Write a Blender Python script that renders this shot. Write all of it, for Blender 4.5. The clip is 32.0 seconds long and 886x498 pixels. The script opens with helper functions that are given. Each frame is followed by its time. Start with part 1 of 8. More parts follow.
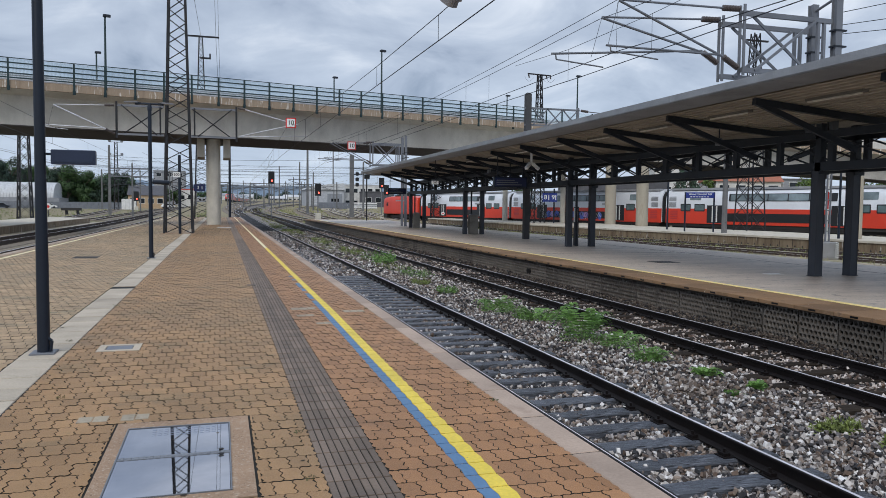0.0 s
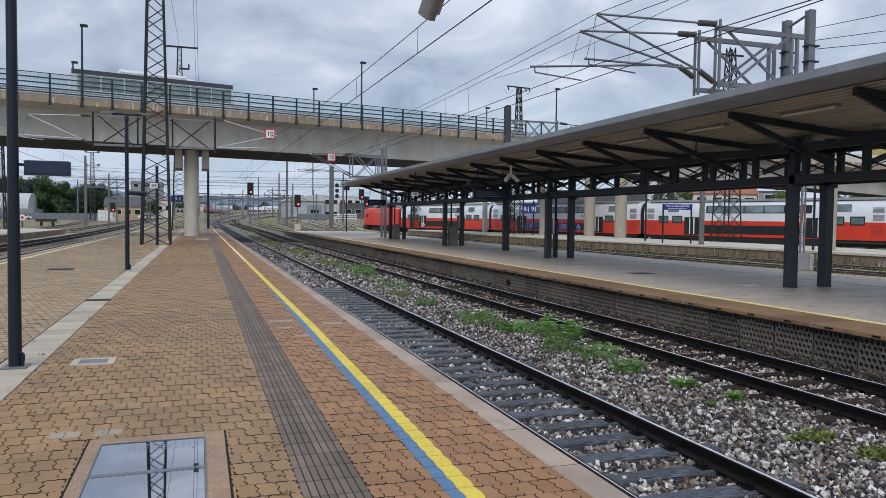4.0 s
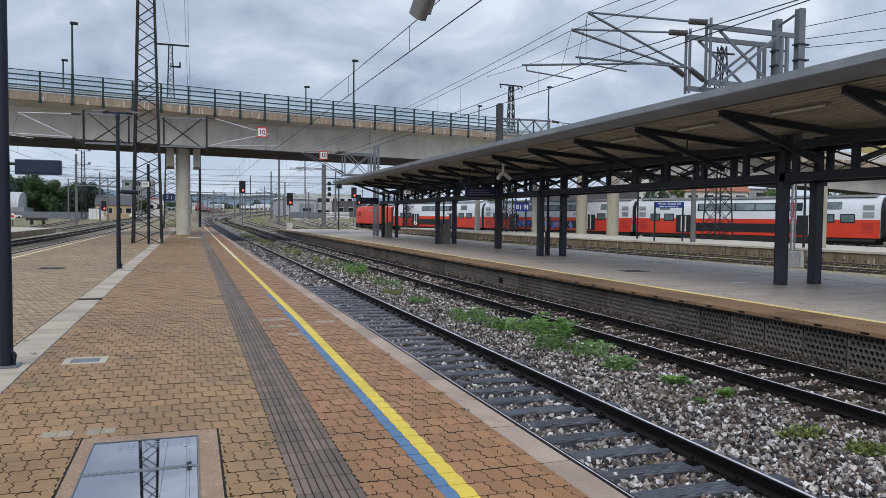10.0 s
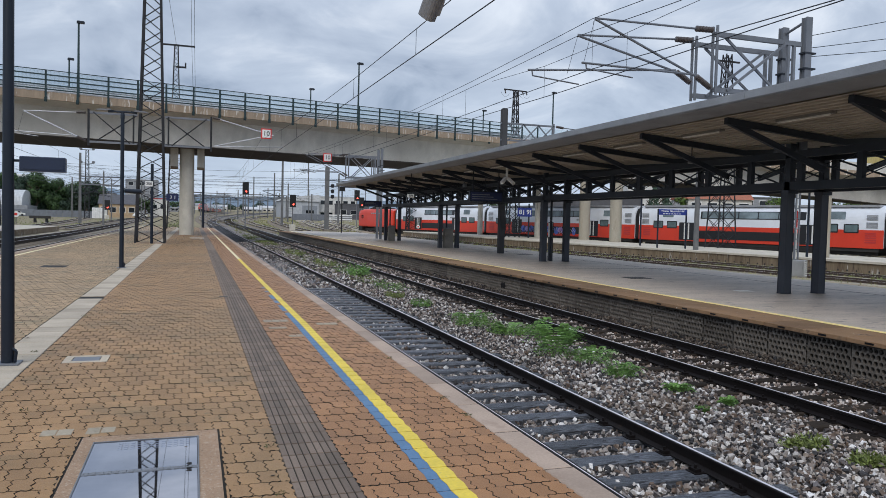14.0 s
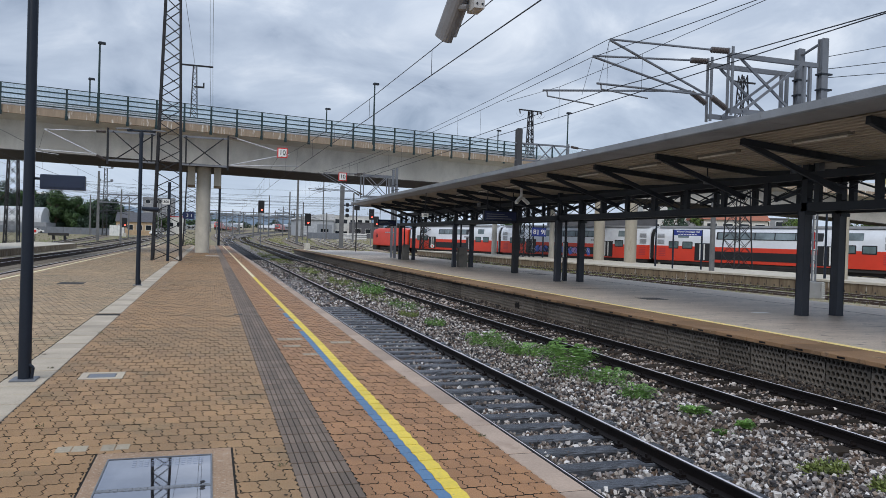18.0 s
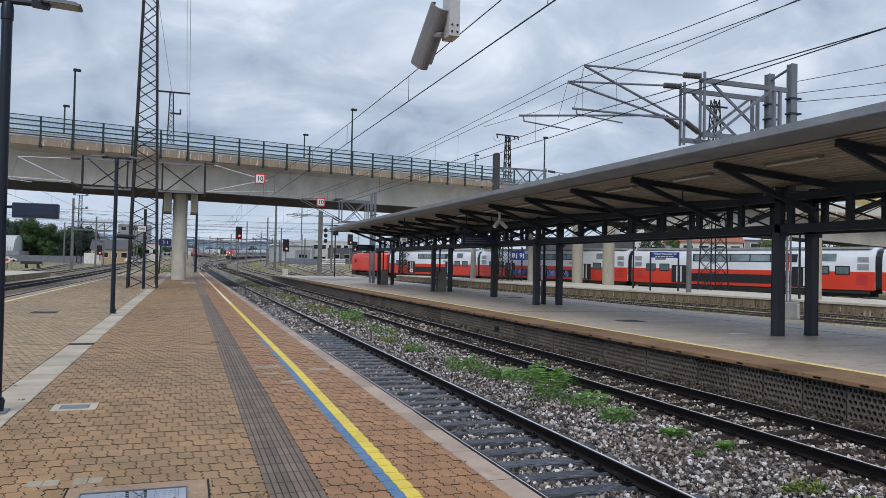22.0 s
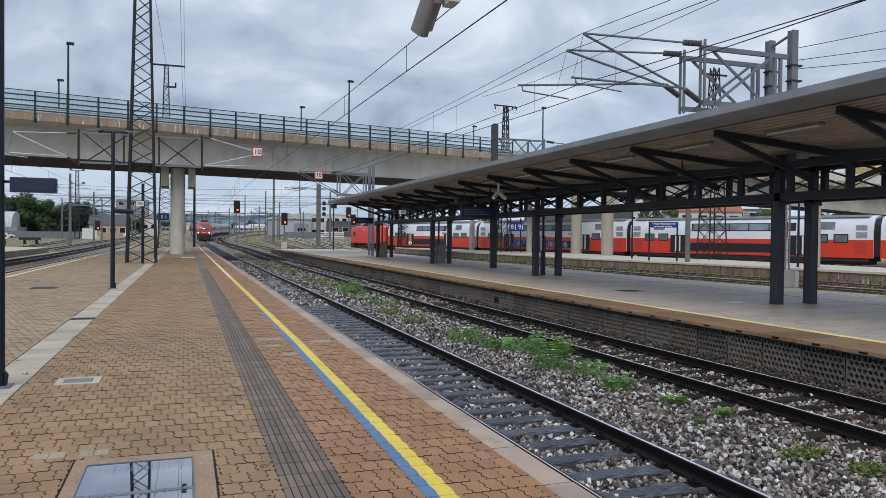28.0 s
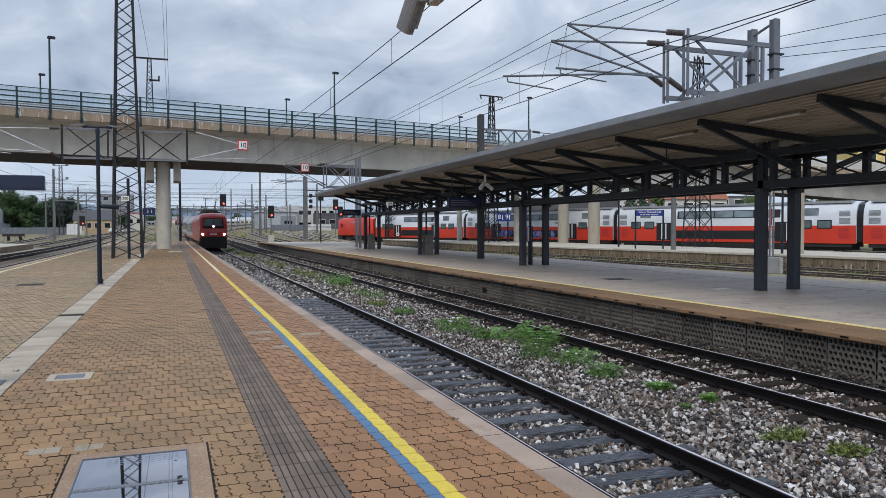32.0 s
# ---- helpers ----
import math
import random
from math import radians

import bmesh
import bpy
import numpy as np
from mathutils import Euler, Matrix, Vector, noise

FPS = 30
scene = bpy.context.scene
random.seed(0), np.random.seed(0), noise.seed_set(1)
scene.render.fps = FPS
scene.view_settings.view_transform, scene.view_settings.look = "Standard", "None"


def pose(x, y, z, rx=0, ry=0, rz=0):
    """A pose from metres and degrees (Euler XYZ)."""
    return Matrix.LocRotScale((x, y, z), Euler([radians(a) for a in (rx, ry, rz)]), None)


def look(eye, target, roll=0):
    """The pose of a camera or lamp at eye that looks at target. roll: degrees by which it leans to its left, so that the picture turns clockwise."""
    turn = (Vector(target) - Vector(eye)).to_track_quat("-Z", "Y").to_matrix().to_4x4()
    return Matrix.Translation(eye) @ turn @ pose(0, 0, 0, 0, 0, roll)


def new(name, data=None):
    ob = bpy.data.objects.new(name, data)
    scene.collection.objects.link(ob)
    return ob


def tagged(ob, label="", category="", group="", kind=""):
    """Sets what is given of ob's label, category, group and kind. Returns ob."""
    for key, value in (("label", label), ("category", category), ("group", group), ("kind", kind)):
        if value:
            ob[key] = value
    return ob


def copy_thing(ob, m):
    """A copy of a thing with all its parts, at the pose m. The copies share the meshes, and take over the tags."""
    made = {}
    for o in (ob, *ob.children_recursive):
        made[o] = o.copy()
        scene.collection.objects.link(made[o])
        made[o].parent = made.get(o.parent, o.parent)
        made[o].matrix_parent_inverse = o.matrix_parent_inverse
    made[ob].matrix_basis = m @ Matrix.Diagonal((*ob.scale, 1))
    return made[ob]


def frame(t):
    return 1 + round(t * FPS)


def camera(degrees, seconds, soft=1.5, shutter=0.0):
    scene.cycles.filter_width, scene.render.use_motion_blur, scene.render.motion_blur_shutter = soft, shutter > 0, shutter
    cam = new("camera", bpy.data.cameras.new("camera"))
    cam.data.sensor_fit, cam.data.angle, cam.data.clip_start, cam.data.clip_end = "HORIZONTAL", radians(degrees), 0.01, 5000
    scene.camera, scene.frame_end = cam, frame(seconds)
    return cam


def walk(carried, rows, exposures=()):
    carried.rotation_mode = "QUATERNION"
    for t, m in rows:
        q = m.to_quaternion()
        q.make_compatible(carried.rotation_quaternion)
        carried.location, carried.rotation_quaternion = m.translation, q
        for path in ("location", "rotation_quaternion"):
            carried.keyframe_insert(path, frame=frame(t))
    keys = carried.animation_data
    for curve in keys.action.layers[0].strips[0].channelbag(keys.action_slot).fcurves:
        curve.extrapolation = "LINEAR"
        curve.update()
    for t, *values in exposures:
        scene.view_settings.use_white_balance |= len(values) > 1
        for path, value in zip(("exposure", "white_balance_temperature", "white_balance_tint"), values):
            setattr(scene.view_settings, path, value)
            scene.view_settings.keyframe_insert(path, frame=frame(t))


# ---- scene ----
cam = camera(61.8, 32.0, soft=0.6)
PATH = [
    (0.0, -0.002, -0.005, 1.858, 86.777, -0.613, -16.625),
    (0.5, 0.001, 0.002, 1.856, 86.707, -0.709, -16.676),
    (1.0, 0.006, 0.005, 1.860, 86.678, -0.669, -16.862),
    (1.5, -0.008, 0.028, 1.858, 86.896, -0.715, -16.956),
    (2.0, -0.003, 0.026, 1.859, 87.155, -0.718, -17.096),
    (2.5, 0.003, 0.016, 1.858, 87.445, -0.620, -17.442),
    (3.0, 0.008, 0.010, 1.863, 87.555, -0.706, -17.622),
    (3.5, 0.015, 0.002, 1.865, 87.648, -0.684, -17.876),
    (5.5, 0.004, 0.008, 1.857, 87.662, -0.745, -18.707),
    (6.0, 0.010, 0.000, 1.858, 87.605, -0.729, -18.730),
    (6.5, 0.009, 0.007, 1.858, 87.503, -0.712, -18.819),
    (7.0, 0.006, 0.012, 1.858, 87.377, -0.740, -18.832),
    (7.5, 0.011, 0.013, 1.858, 87.216, -0.682, -18.835),
    (8.0, 0.015, -0.000, 1.860, 87.146, -0.628, -18.910),
    (8.5, 0.013, 0.008, 1.859, 87.153, -0.591, -18.896),
    (9.0, 0.020, -0.011, 1.865, 87.185, -0.385, -18.872),
    (9.5, 0.016, -0.023, 1.869, 87.386, -0.351, -18.905),
    (10.0, 0.010, -0.029, 1.868, 87.539, -0.581, -18.742),
    (10.5, 0.006, -0.026, 1.866, 87.586, -0.693, -18.680),
    (11.0, 0.007, -0.013, 1.860, 87.723, -0.765, -18.591),
    (11.5, 0.004, -0.002, 1.860, 87.766, -0.856, -18.547),
    (12.0, 0.001, 0.001, 1.861, 87.865, -0.995, -18.540),
    (12.5, -0.002, 0.007, 1.860, 87.904, -1.147, -18.558),
    (13.0, 0.000, -0.000, 1.859, 87.884, -1.230, -18.588),
    (13.5, -0.004, 0.003, 1.859, 87.872, -1.387, -18.585),
    (14.0, 0.001, 0.013, 1.858, 87.850, -1.428, -18.539),
    (14.5, -0.006, 0.004, 1.858, 87.849, -1.567, -18.484),
    (16.5, 0.001, 0.007, 1.855, 88.343, -1.704, -17.651),
    (17.0, -0.005, 0.009, 1.862, 88.603, -1.726, -17.496),
    (17.5, -0.004, 0.012, 1.859, 88.957, -1.707, -17.457),
    (18.0, -0.007, 0.014, 1.859, 89.313, -1.746, -17.450),
    (18.5, -0.005, 0.024, 1.860, 89.733, -1.751, -17.546),
    (19.0, -0.005, 0.022, 1.860, 90.048, -1.745, -17.673),
    (19.5, -0.005, 0.005, 1.870, 90.401, -1.718, -17.809),
    (20.0, 0.004, 0.003, 1.870, 90.741, -1.625, -18.024),
    (20.5, 0.004, 0.001, 1.874, 91.018, -1.600, -18.281),
    (21.0, 0.002, 0.009, 1.872, 91.256, -1.437, -18.564),
    (21.5, 0.007, 0.014, 1.863, 91.270, -1.241, -18.817),
    (22.0, 0.002, 0.011, 1.866, 91.239, -1.161, -19.067),
    (22.5, 0.010, 0.004, 1.866, 91.189, -1.030, -19.220),
    (23.0, 0.012, 0.012, 1.863, 90.983, -0.901, -19.371),
    (23.5, 0.010, 0.004, 1.862, 90.778, -0.825, -19.488),
    (24.0, 0.010, 0.004, 1.860, 90.539, -0.845, -19.561),
    (24.5, 0.013, 0.006, 1.861, 90.368, -0.708, -19.588),
    (25.0, 0.011, -0.011, 1.863, 90.137, -0.735, -19.614),
    (25.5, 0.014, -0.007, 1.861, 89.891, -0.687, -19.669),
    (27.5, -0.006, 0.010, 1.856, 89.100, -0.575, -19.352),
    (28.0, -0.014, 0.034, 1.850, 89.085, -0.617, -19.170),
    (28.5, -0.014, 0.031, 1.853, 89.017, -0.590, -18.903),
    (29.0, -0.016, 0.005, 1.859, 88.922, -0.469, -18.811),
    (29.5, -0.022, 0.000, 1.858, 88.803, -0.428, -18.806),
    (30.0, -0.031, -0.016, 1.862, 88.705, -0.312, -18.812),
    (30.5, -0.037, -0.030, 1.865, 88.617, -0.207, -18.938),
    (31.0, -0.037, -0.049, 1.866, 88.518, -0.038, -19.246),
    (31.5, -0.043, -0.067, 1.868, 88.438, 0.035, -19.665),
    (32.0, -0.052, -0.069, 1.865, 88.377, 0.131, -20.141),
]
walk(cam, [(t, pose(*p)) for t, *p in PATH], exposures=[(0.0, 0.0), (32.0, 0.0)])

# ---- world and light ----
SUN_EL, SUN_ROT = radians(42), radians(215)
world = bpy.data.worlds.new("overcast_sky")
scene.world = world
world.use_nodes = True


def build_sky():
    nt = world.node_tree
    n, l = nt.nodes, nt.links
    n.clear()
    out = n.new("ShaderNodeOutputWorld")
    back = n.new("ShaderNodeBackground")
    sky = n.new("ShaderNodeTexSky")
    sky.sky_type, sky.sun_disc = "NISHITA", False
    sky.sun_elevation, sky.sun_rotation = SUN_EL, SUN_ROT
    co = n.new("ShaderNodeTexCoord")
    sep = n.new("ShaderNodeSeparateXYZ")
    l.new(co.outputs["Generated"], sep.inputs[0])
    # the cloud deck: the direction is divided by its height, so that clouds flatten to the horizon
    up = n.new("ShaderNodeMath"); up.operation = "MAXIMUM"; up.inputs[1].default_value = 0.0
    l.new(sep.outputs[2], up.inputs[0])
    off = n.new("ShaderNodeMath"); off.operation = "ADD"; off.inputs[1].default_value = 0.3
    l.new(up.outputs[0], off.inputs[0])
    div = n.new("ShaderNodeVectorMath"); div.operation = "DIVIDE"
    l.new(co.outputs["Generated"], div.inputs[0])
    l.new(off.outputs[0], div.inputs[1])
    big = n.new("ShaderNodeTexNoise"); big.inputs["Scale"].default_value = 2.6; big.inputs["Detail"].default_value = 8; big.inputs["Roughness"].default_value = 0.55; big.inputs["Distortion"].default_value = 0.5
    l.new(div.outputs[0], big.inputs["Vector"])
    wide = n.new("ShaderNodeTexNoise"); wide.inputs["Scale"].default_value = 0.5; wide.inputs["Detail"].default_value = 3
    l.new(div.outputs[0], wide.inputs["Vector"])
    mixn = n.new("ShaderNodeMix"); mixn.inputs[0].default_value = 0.32
    l.new(big.outputs[0], mixn.inputs[2]); l.new(wide.outputs[0], mixn.inputs[3])
    ramp = n.new("ShaderNodeValToRGB")
    e = ramp.color_ramp.elements
    e[0].position, e[0].color = 0.38, (0.24, 0.31, 0.435, 1)
    e[1].position, e[1].color = 0.66, (0.8, 0.87, 0.98, 1)
    m = e.new(0.47); m.color = (0.43, 0.51, 0.65, 1)
    m = e.new(0.56); m.color = (0.55, 0.635, 0.775, 1)
    l.new(mixn.outputs[0], ramp.inputs[0])
    # an overcast sky is brightest overhead
    grad = n.new("ShaderNodeMapRange"); grad.inputs[1].default_value = 0.25; grad.inputs[2].default_value = 1.0; grad.inputs[3].default_value = 1.0; grad.inputs[4].default_value = 1.75
    l.new(sep.outputs[2], grad.inputs[0])
    cl = n.new("ShaderNodeVectorMath"); cl.operation = "SCALE"
    l.new(ramp.outputs[0], cl.inputs[0]); l.new(grad.outputs[0], cl.inputs[3])
    # paler haze low down
    low = n.new("ShaderNodeMapRange"); low.inputs[1].default_value = 0.0; low.inputs[2].default_value = 0.2; low.inputs[3].default_value = 0.75; low.inputs[4].default_value = 0.0
    l.new(sep.outputs[2], low.inputs[0])
    haze = n.new("ShaderNodeMix"); haze.data_type = "RGBA"; haze.inputs[7].default_value = (0.6, 0.72, 0.9, 1)
    l.new(low.outputs[0], haze.inputs[0]); l.new(cl.outputs[0], haze.inputs[6])
    blue = n.new("ShaderNodeVectorMath"); blue.operation = "SCALE"; blue.inputs[3].default_value = 0.08
    l.new(sky.outputs[0], blue.inputs[0])
    mix = n.new("ShaderNodeMix"); mix.data_type = "RGBA"; mix.inputs[0].default_value = 0.9
    l.new(blue.outputs[0], mix.inputs[6]); l.new(haze.outputs[2], mix.inputs[7])
    back.inputs[1].default_value = SKY
    l.new(mix.outputs[2], back.inputs[0])
    l.new(back.outputs[0], out.inputs[0])


SKY = 1.0
build_sky()
sun = new("sun", bpy.data.lights.new("sun", "SUN"))
sun.data.energy, sun.data.angle, sun.data.color = 1.5, radians(30), (1.0, 0.96, 0.9)
sun.matrix_world = look((math.sin(SUN_ROT) * math.cos(SUN_EL), math.cos(SUN_ROT) * math.cos(SUN_EL), math.sin(SUN_EL)), (0, 0, 0))


# ---- materials ----
def tex(nt, kind, scale, **kw):
    t = nt.nodes.new("ShaderNodeTex" + kind)
    t.inputs["Scale"].default_value = scale
    for k, v in kw.items():
        t.inputs[k].default_value = v
    return t


def material(name, color, rough=0.7, metal=0.0, spots=(), grain=(40, 0.12), stain=(1.2, 0.2), bump=(60, 0.15, 0.004), per_piece=0.0, per_island=0.0, stretch=None, coat=0.0, spec=None):
    """A surface with grain and stains at two scales. spots: (scale, threshold, colour, softness) patches. per_piece varies each object's tone."""
    m = bpy.data.materials.new(name)
    m.use_nodes = True
    nt = m.node_tree
    n, l = nt.nodes, nt.links
    b = n["Principled BSDF"]
    b.inputs["Roughness"].default_value, b.inputs["Metallic"].default_value = rough, metal
    if spec is not None:
        b.inputs["Specular IOR Level"].default_value = spec
    if coat:
        b.inputs["Coat Weight"].default_value, b.inputs["Coat Roughness"].default_value = coat, 0.15
    co = n.new("ShaderNodeTexCoord")
    geo = n.new("ShaderNodeNewGeometry")
    src = geo.outputs["Position"] if not stretch or stretch[0] == "world" else co.outputs["Object"]
    if stretch:
        mp = n.new("ShaderNodeMapping"); mp.inputs["Scale"].default_value = stretch[1]
        l.new(src, mp.inputs[0]); src = mp.outputs[0]
    col = n.new("ShaderNodeRGB"); col.outputs[0].default_value = (*color, 1)
    last = col.outputs[0]

    def shade(last, fac, amount):
        mr = n.new("ShaderNodeMapRange"); mr.inputs[1].default_value = 0.25; mr.inputs[2].default_value = 0.75
        mr.inputs[3].default_value, mr.inputs[4].default_value = 1 - amount, 1 + amount
        l.new(fac, mr.inputs[0])
        v = n.new("ShaderNodeVectorMath"); v.operation = "SCALE"
        l.new(last, v.inputs[0]); l.new(mr.outputs[0], v.inputs[3])
        return v.outputs[0]

    for (scale, amount), detail in ((grain, 4), (stain, 5)):
        if amount:
            t = tex(nt, "Noise", scale, Detail=detail, Roughness=0.6)
            l.new(src, t.inputs["Vector"])
            last = shade(last, t.outputs[0], amount)
    if per_piece:
        oi = n.new("ShaderNodeObjectInfo")
        last = shade(last, oi.outputs["Random"], per_piece)
    if per_island:
        last = shade(last, geo.outputs["Random Per Island"], per_island)
    for scale, thr, c, soft in spots:
        t = tex(nt, "Noise", scale, Detail=6, Roughness=0.65)
        l.new(src, t.inputs["Vector"])
        mr = n.new("ShaderNodeMapRange"); mr.inputs[1].default_value, mr.inputs[2].default_value = thr, thr + soft
        l.new(t.outputs[0], mr.inputs[0])
        mx = n.new("ShaderNodeMix"); mx.data_type = "RGBA"; mx.inputs[7].default_value = (*c, 1)
        l.new(mr.outputs[0], mx.inputs[0]); l.new(last, mx.inputs[6])
        last = mx.outputs[2]
    l.new(last, b.inputs["Base Color"])
    if bump:
        t = tex(nt, "Noise", bump[0], Detail=5, Roughness=0.6)
        l.new(src, t.inputs["Vector"])
        bp = n.new("ShaderNodeBump"); bp.inputs["Strength"].default_value, bp.inputs["Distance"].default_value = bump[1], bump[2]
        l.new(t.outputs[0], bp.inputs["Height"]); l.new(bp.outputs[0], b.inputs["Normal"])
        rr = n.new("ShaderNodeMapRange"); rr.inputs[1].default_value = 0.3; rr.inputs[2].default_value = 0.7
        rr.inputs[3].default_value, rr.inputs[4].default_value = max(rough - 0.1, 0.02), min(rough + 0.1, 1)
        l.new(t.outputs[0], rr.inputs[0]); l.new(rr.outputs[0], b.inputs["Roughness"])
    return m


def stone_material(name="ballast_stone", gain=1.2, tint=(1.0, 0.98, 0.97)):
    """Crushed stone: every stone has a tone of its own, from black through brown and grey to nearly white."""
    m = material(name, (0.2, 0.2, 0.2), 0.8, grain=(60, 0.2), stain=(0.8, 0.15), spots=[(0.5, 0.6, (0.13, 0.09, 0.06), 0.2)], bump=(120, 0.3, 0.003))
    n, l = m.node_tree.nodes, m.node_tree.links
    geo = [q for q in n if q.type == "NEW_GEOMETRY"][0]
    ramp = n.new("ShaderNodeValToRGB")
    ramp.color_ramp.interpolation = "LINEAR"
    el = ramp.color_ramp.elements
    el[0].position, el[0].color = 0.0, (0.018, 0.018, 0.02, 1)
    el[1].position, el[1].color = 1.0, tuple(min(0.85, 0.62 * gain * q) for q in tint) + (1,)
    for p, c in ((0.24, (0.042, 0.04, 0.043)), (0.38, (0.11, 0.074, 0.052)), (0.5, (0.135, 0.13, 0.135)), (0.62, (0.21, 0.165, 0.13)), (0.74, (0.3, 0.285, 0.28)), (0.86, (0.42, 0.39, 0.36))):
        q = el.new(p)
        q.color = tuple(a * gain * b for a, b in zip(c, tint)) + (1,)
    l.new(geo.outputs["Random Per Island"], ramp.inputs[0])
    base = [q for q in n if q.type == "RGB"][0]
    for link in list(base.outputs[0].links):
        l.new(ramp.outputs[0], link.to_socket)
    return m


def glow(name, color, strength):
    m = bpy.data.materials.new(name)
    m.use_nodes = True
    b = m.node_tree.nodes["Principled BSDF"]
    b.inputs["Base Color"].default_value = (*color, 1)
    b.inputs["Emission Color"].default_value, b.inputs["Emission Strength"].default_value = (*color, 1), strength
    return m


PAVER = material("tan_paver", (0.32, 0.187, 0.087), 0.56, spec=0.3, spots=[(0.13, 0.5, (0.215, 0.148, 0.078), 0.2), (0.9, 0.56, (0.16, 0.122, 0.066), 0.2), (3.0, 0.64, (0.10, 0.105, 0.055), 0.1), (70, 0.62, (0.10, 0.07, 0.045), 0.08)], grain=(160, 0.35), per_island=0.1, per_piece=0.09, bump=(140, 0.6, 0.004))
PAVER_RED = material("reddish_paver", (0.37, 0.187, 0.084), 0.56, spec=0.3, spots=[(0.9, 0.55, (0.19, 0.105, 0.056), 0.2), (70, 0.62, (0.10, 0.06, 0.04), 0.08)], grain=(160, 0.35), per_island=0.1, per_piece=0.09, bump=(140, 0.6, 0.004))
JOINT = material("paver_joint", (0.014, 0.012, 0.009), 0.95, spots=[(4, 0.64, (0.035, 0.045, 0.02), 0.1)])
TACTILE = material("dark_tactile_paver", (0.175, 0.128, 0.096), 0.7, spots=[(1.2, 0.56, (0.1, 0.08, 0.065), 0.15)], per_island=0.14, per_piece=0.14)
YELLOW = material("yellow_line_paint", (0.75, 0.56, 0.06), 0.55, spots=[(14, 0.66, (0.45, 0.35, 0.15), 0.06)], bump=(80, 0.2, 0.003))
BLUE = material("blue_line_paint", (0.09, 0.19, 0.33), 0.6, spots=[(14, 0.62, (0.2, 0.2, 0.2), 0.08)], bump=(80, 0.2, 0.003))
KERB = material("pale_kerb_stone", (0.385, 0.29, 0.225), 0.8, spots=[(2, 0.58, (0.28, 0.19, 0.14), 0.2), (45, 0.66, (0.16, 0.12, 0.09), 0.08)], per_piece=0.1)
PAVER_PALE = material("pale_replacement_paver", (0.32, 0.27, 0.2), 0.7, spots=[(6, 0.56, (0.2, 0.165, 0.115), 0.15)], per_island=0.15)
SLAB = material("pale_drain_slab", (0.43, 0.365, 0.285), 0.9, spots=[(2, 0.6, (0.3, 0.27, 0.2), 0.2)], per_piece=0.12)
ASPHALT = material("grey_asphalt", (0.55, 0.465, 0.39), 0.5, spots=[(0.45, 0.5, (0.42, 0.36, 0.31), 0.25), (1.8, 0.56, (0.28, 0.24, 0.21), 0.2), (3.5, 0.58, (0.62, 0.56, 0.5), 0.15), (7, 0.57, (0.2, 0.17, 0.15), 0.08), (40, 0.6, (0.16, 0.14, 0.125), 0.08)], grain=(60, 0.3), bump=(120, 0.4, 0.003), stretch=("world", (0.3, 1.0, 1)))
RUSTY_COPING = material("rust_stained_coping", (0.23, 0.135, 0.07), 0.85, spots=[(1.5, 0.52, (0.31, 0.2, 0.12), 0.2), (3, 0.6, (0.09, 0.055, 0.036), 0.1), (25, 0.62, (0.1, 0.065, 0.045), 0.08), (7, 0.66, (0.55, 0.48, 0.4), 0.03)], per_piece=0.16)
DARK_WALL = material("sooty_platform_wall", (0.125, 0.108, 0.092), 0.9, spots=[(1.2, 0.55, (0.045, 0.036, 0.03), 0.2), (7, 0.56, (0.22, 0.2, 0.175), 0.1), (18, 0.6, (0.03, 0.025, 0.022), 0.08)], per_piece=0.2)
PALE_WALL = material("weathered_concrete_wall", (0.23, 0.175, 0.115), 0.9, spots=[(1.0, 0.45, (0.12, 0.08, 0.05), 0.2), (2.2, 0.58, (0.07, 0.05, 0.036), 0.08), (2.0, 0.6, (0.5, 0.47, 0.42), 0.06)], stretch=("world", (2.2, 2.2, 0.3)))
CONCRETE = material("pale_concrete", (0.56, 0.53, 0.46), 0.85, spots=[(0.35, 0.56, (0.31, 0.29, 0.26), 0.2)], stretch=("world", (1, 1, 0.5)))
BIN_CONCRETE = material("grimy_bin_concrete", (0.2, 0.185, 0.16), 0.9, spots=[(2, 0.54, (0.11, 0.1, 0.085), 0.2), (30, 0.6, (0.3, 0.28, 0.25), 0.1)])
GIRDER = material("bridge_girder_concrete", (0.55, 0.535, 0.49), 0.85, spots=[(0.3, 0.56, (0.34, 0.32, 0.29), 0.2)], stretch=("world", (0.7, 0.7, 0.4)))
EDGE = material("rust_streaked_edge_beam", (0.33, 0.255, 0.185), 0.9, spots=[(1.6, 0.56, (0.66, 0.62, 0.56), 0.06), (0.4, 0.55, (0.2, 0.14, 0.09), 0.2)], stretch=("world", (3.2, 3.2, 0.35)))
STEEL = material("dark_grey_paint", (0.022, 0.027, 0.036), 0.5, spec=0.3, spots=[(5, 0.7, (0.09, 0.08, 0.07), 0.1)])
# lighter copy of the canopy steel paint: daylight on the columns is in the colour
COLUMN = material("lit_column_paint", (0.05, 0.056, 0.07), 0.5, spec=0.3, spots=[(5, 0.66, (0.11, 0.1, 0.09), 0.1), (1.2, 0.6, (0.035, 0.038, 0.046), 0.2)])
NAVY = material("navy_pole_paint", (0.010, 0.016, 0.028), 0.4, spec=0.35, spots=[(6, 0.7, (0.05, 0.05, 0.05), 0.1)])
LATTICE = material("old_lattice_steel", (0.026, 0.027, 0.031), 0.7, spec=0.25, spots=[(3, 0.6, (0.06, 0.045, 0.038), 0.1)])
TUBE = material("bright_galvanised_tube", (0.5, 0.51, 0.54), 0.5, metal=0.2, spots=[(4, 0.6, (0.3, 0.31, 0.33), 0.15)])
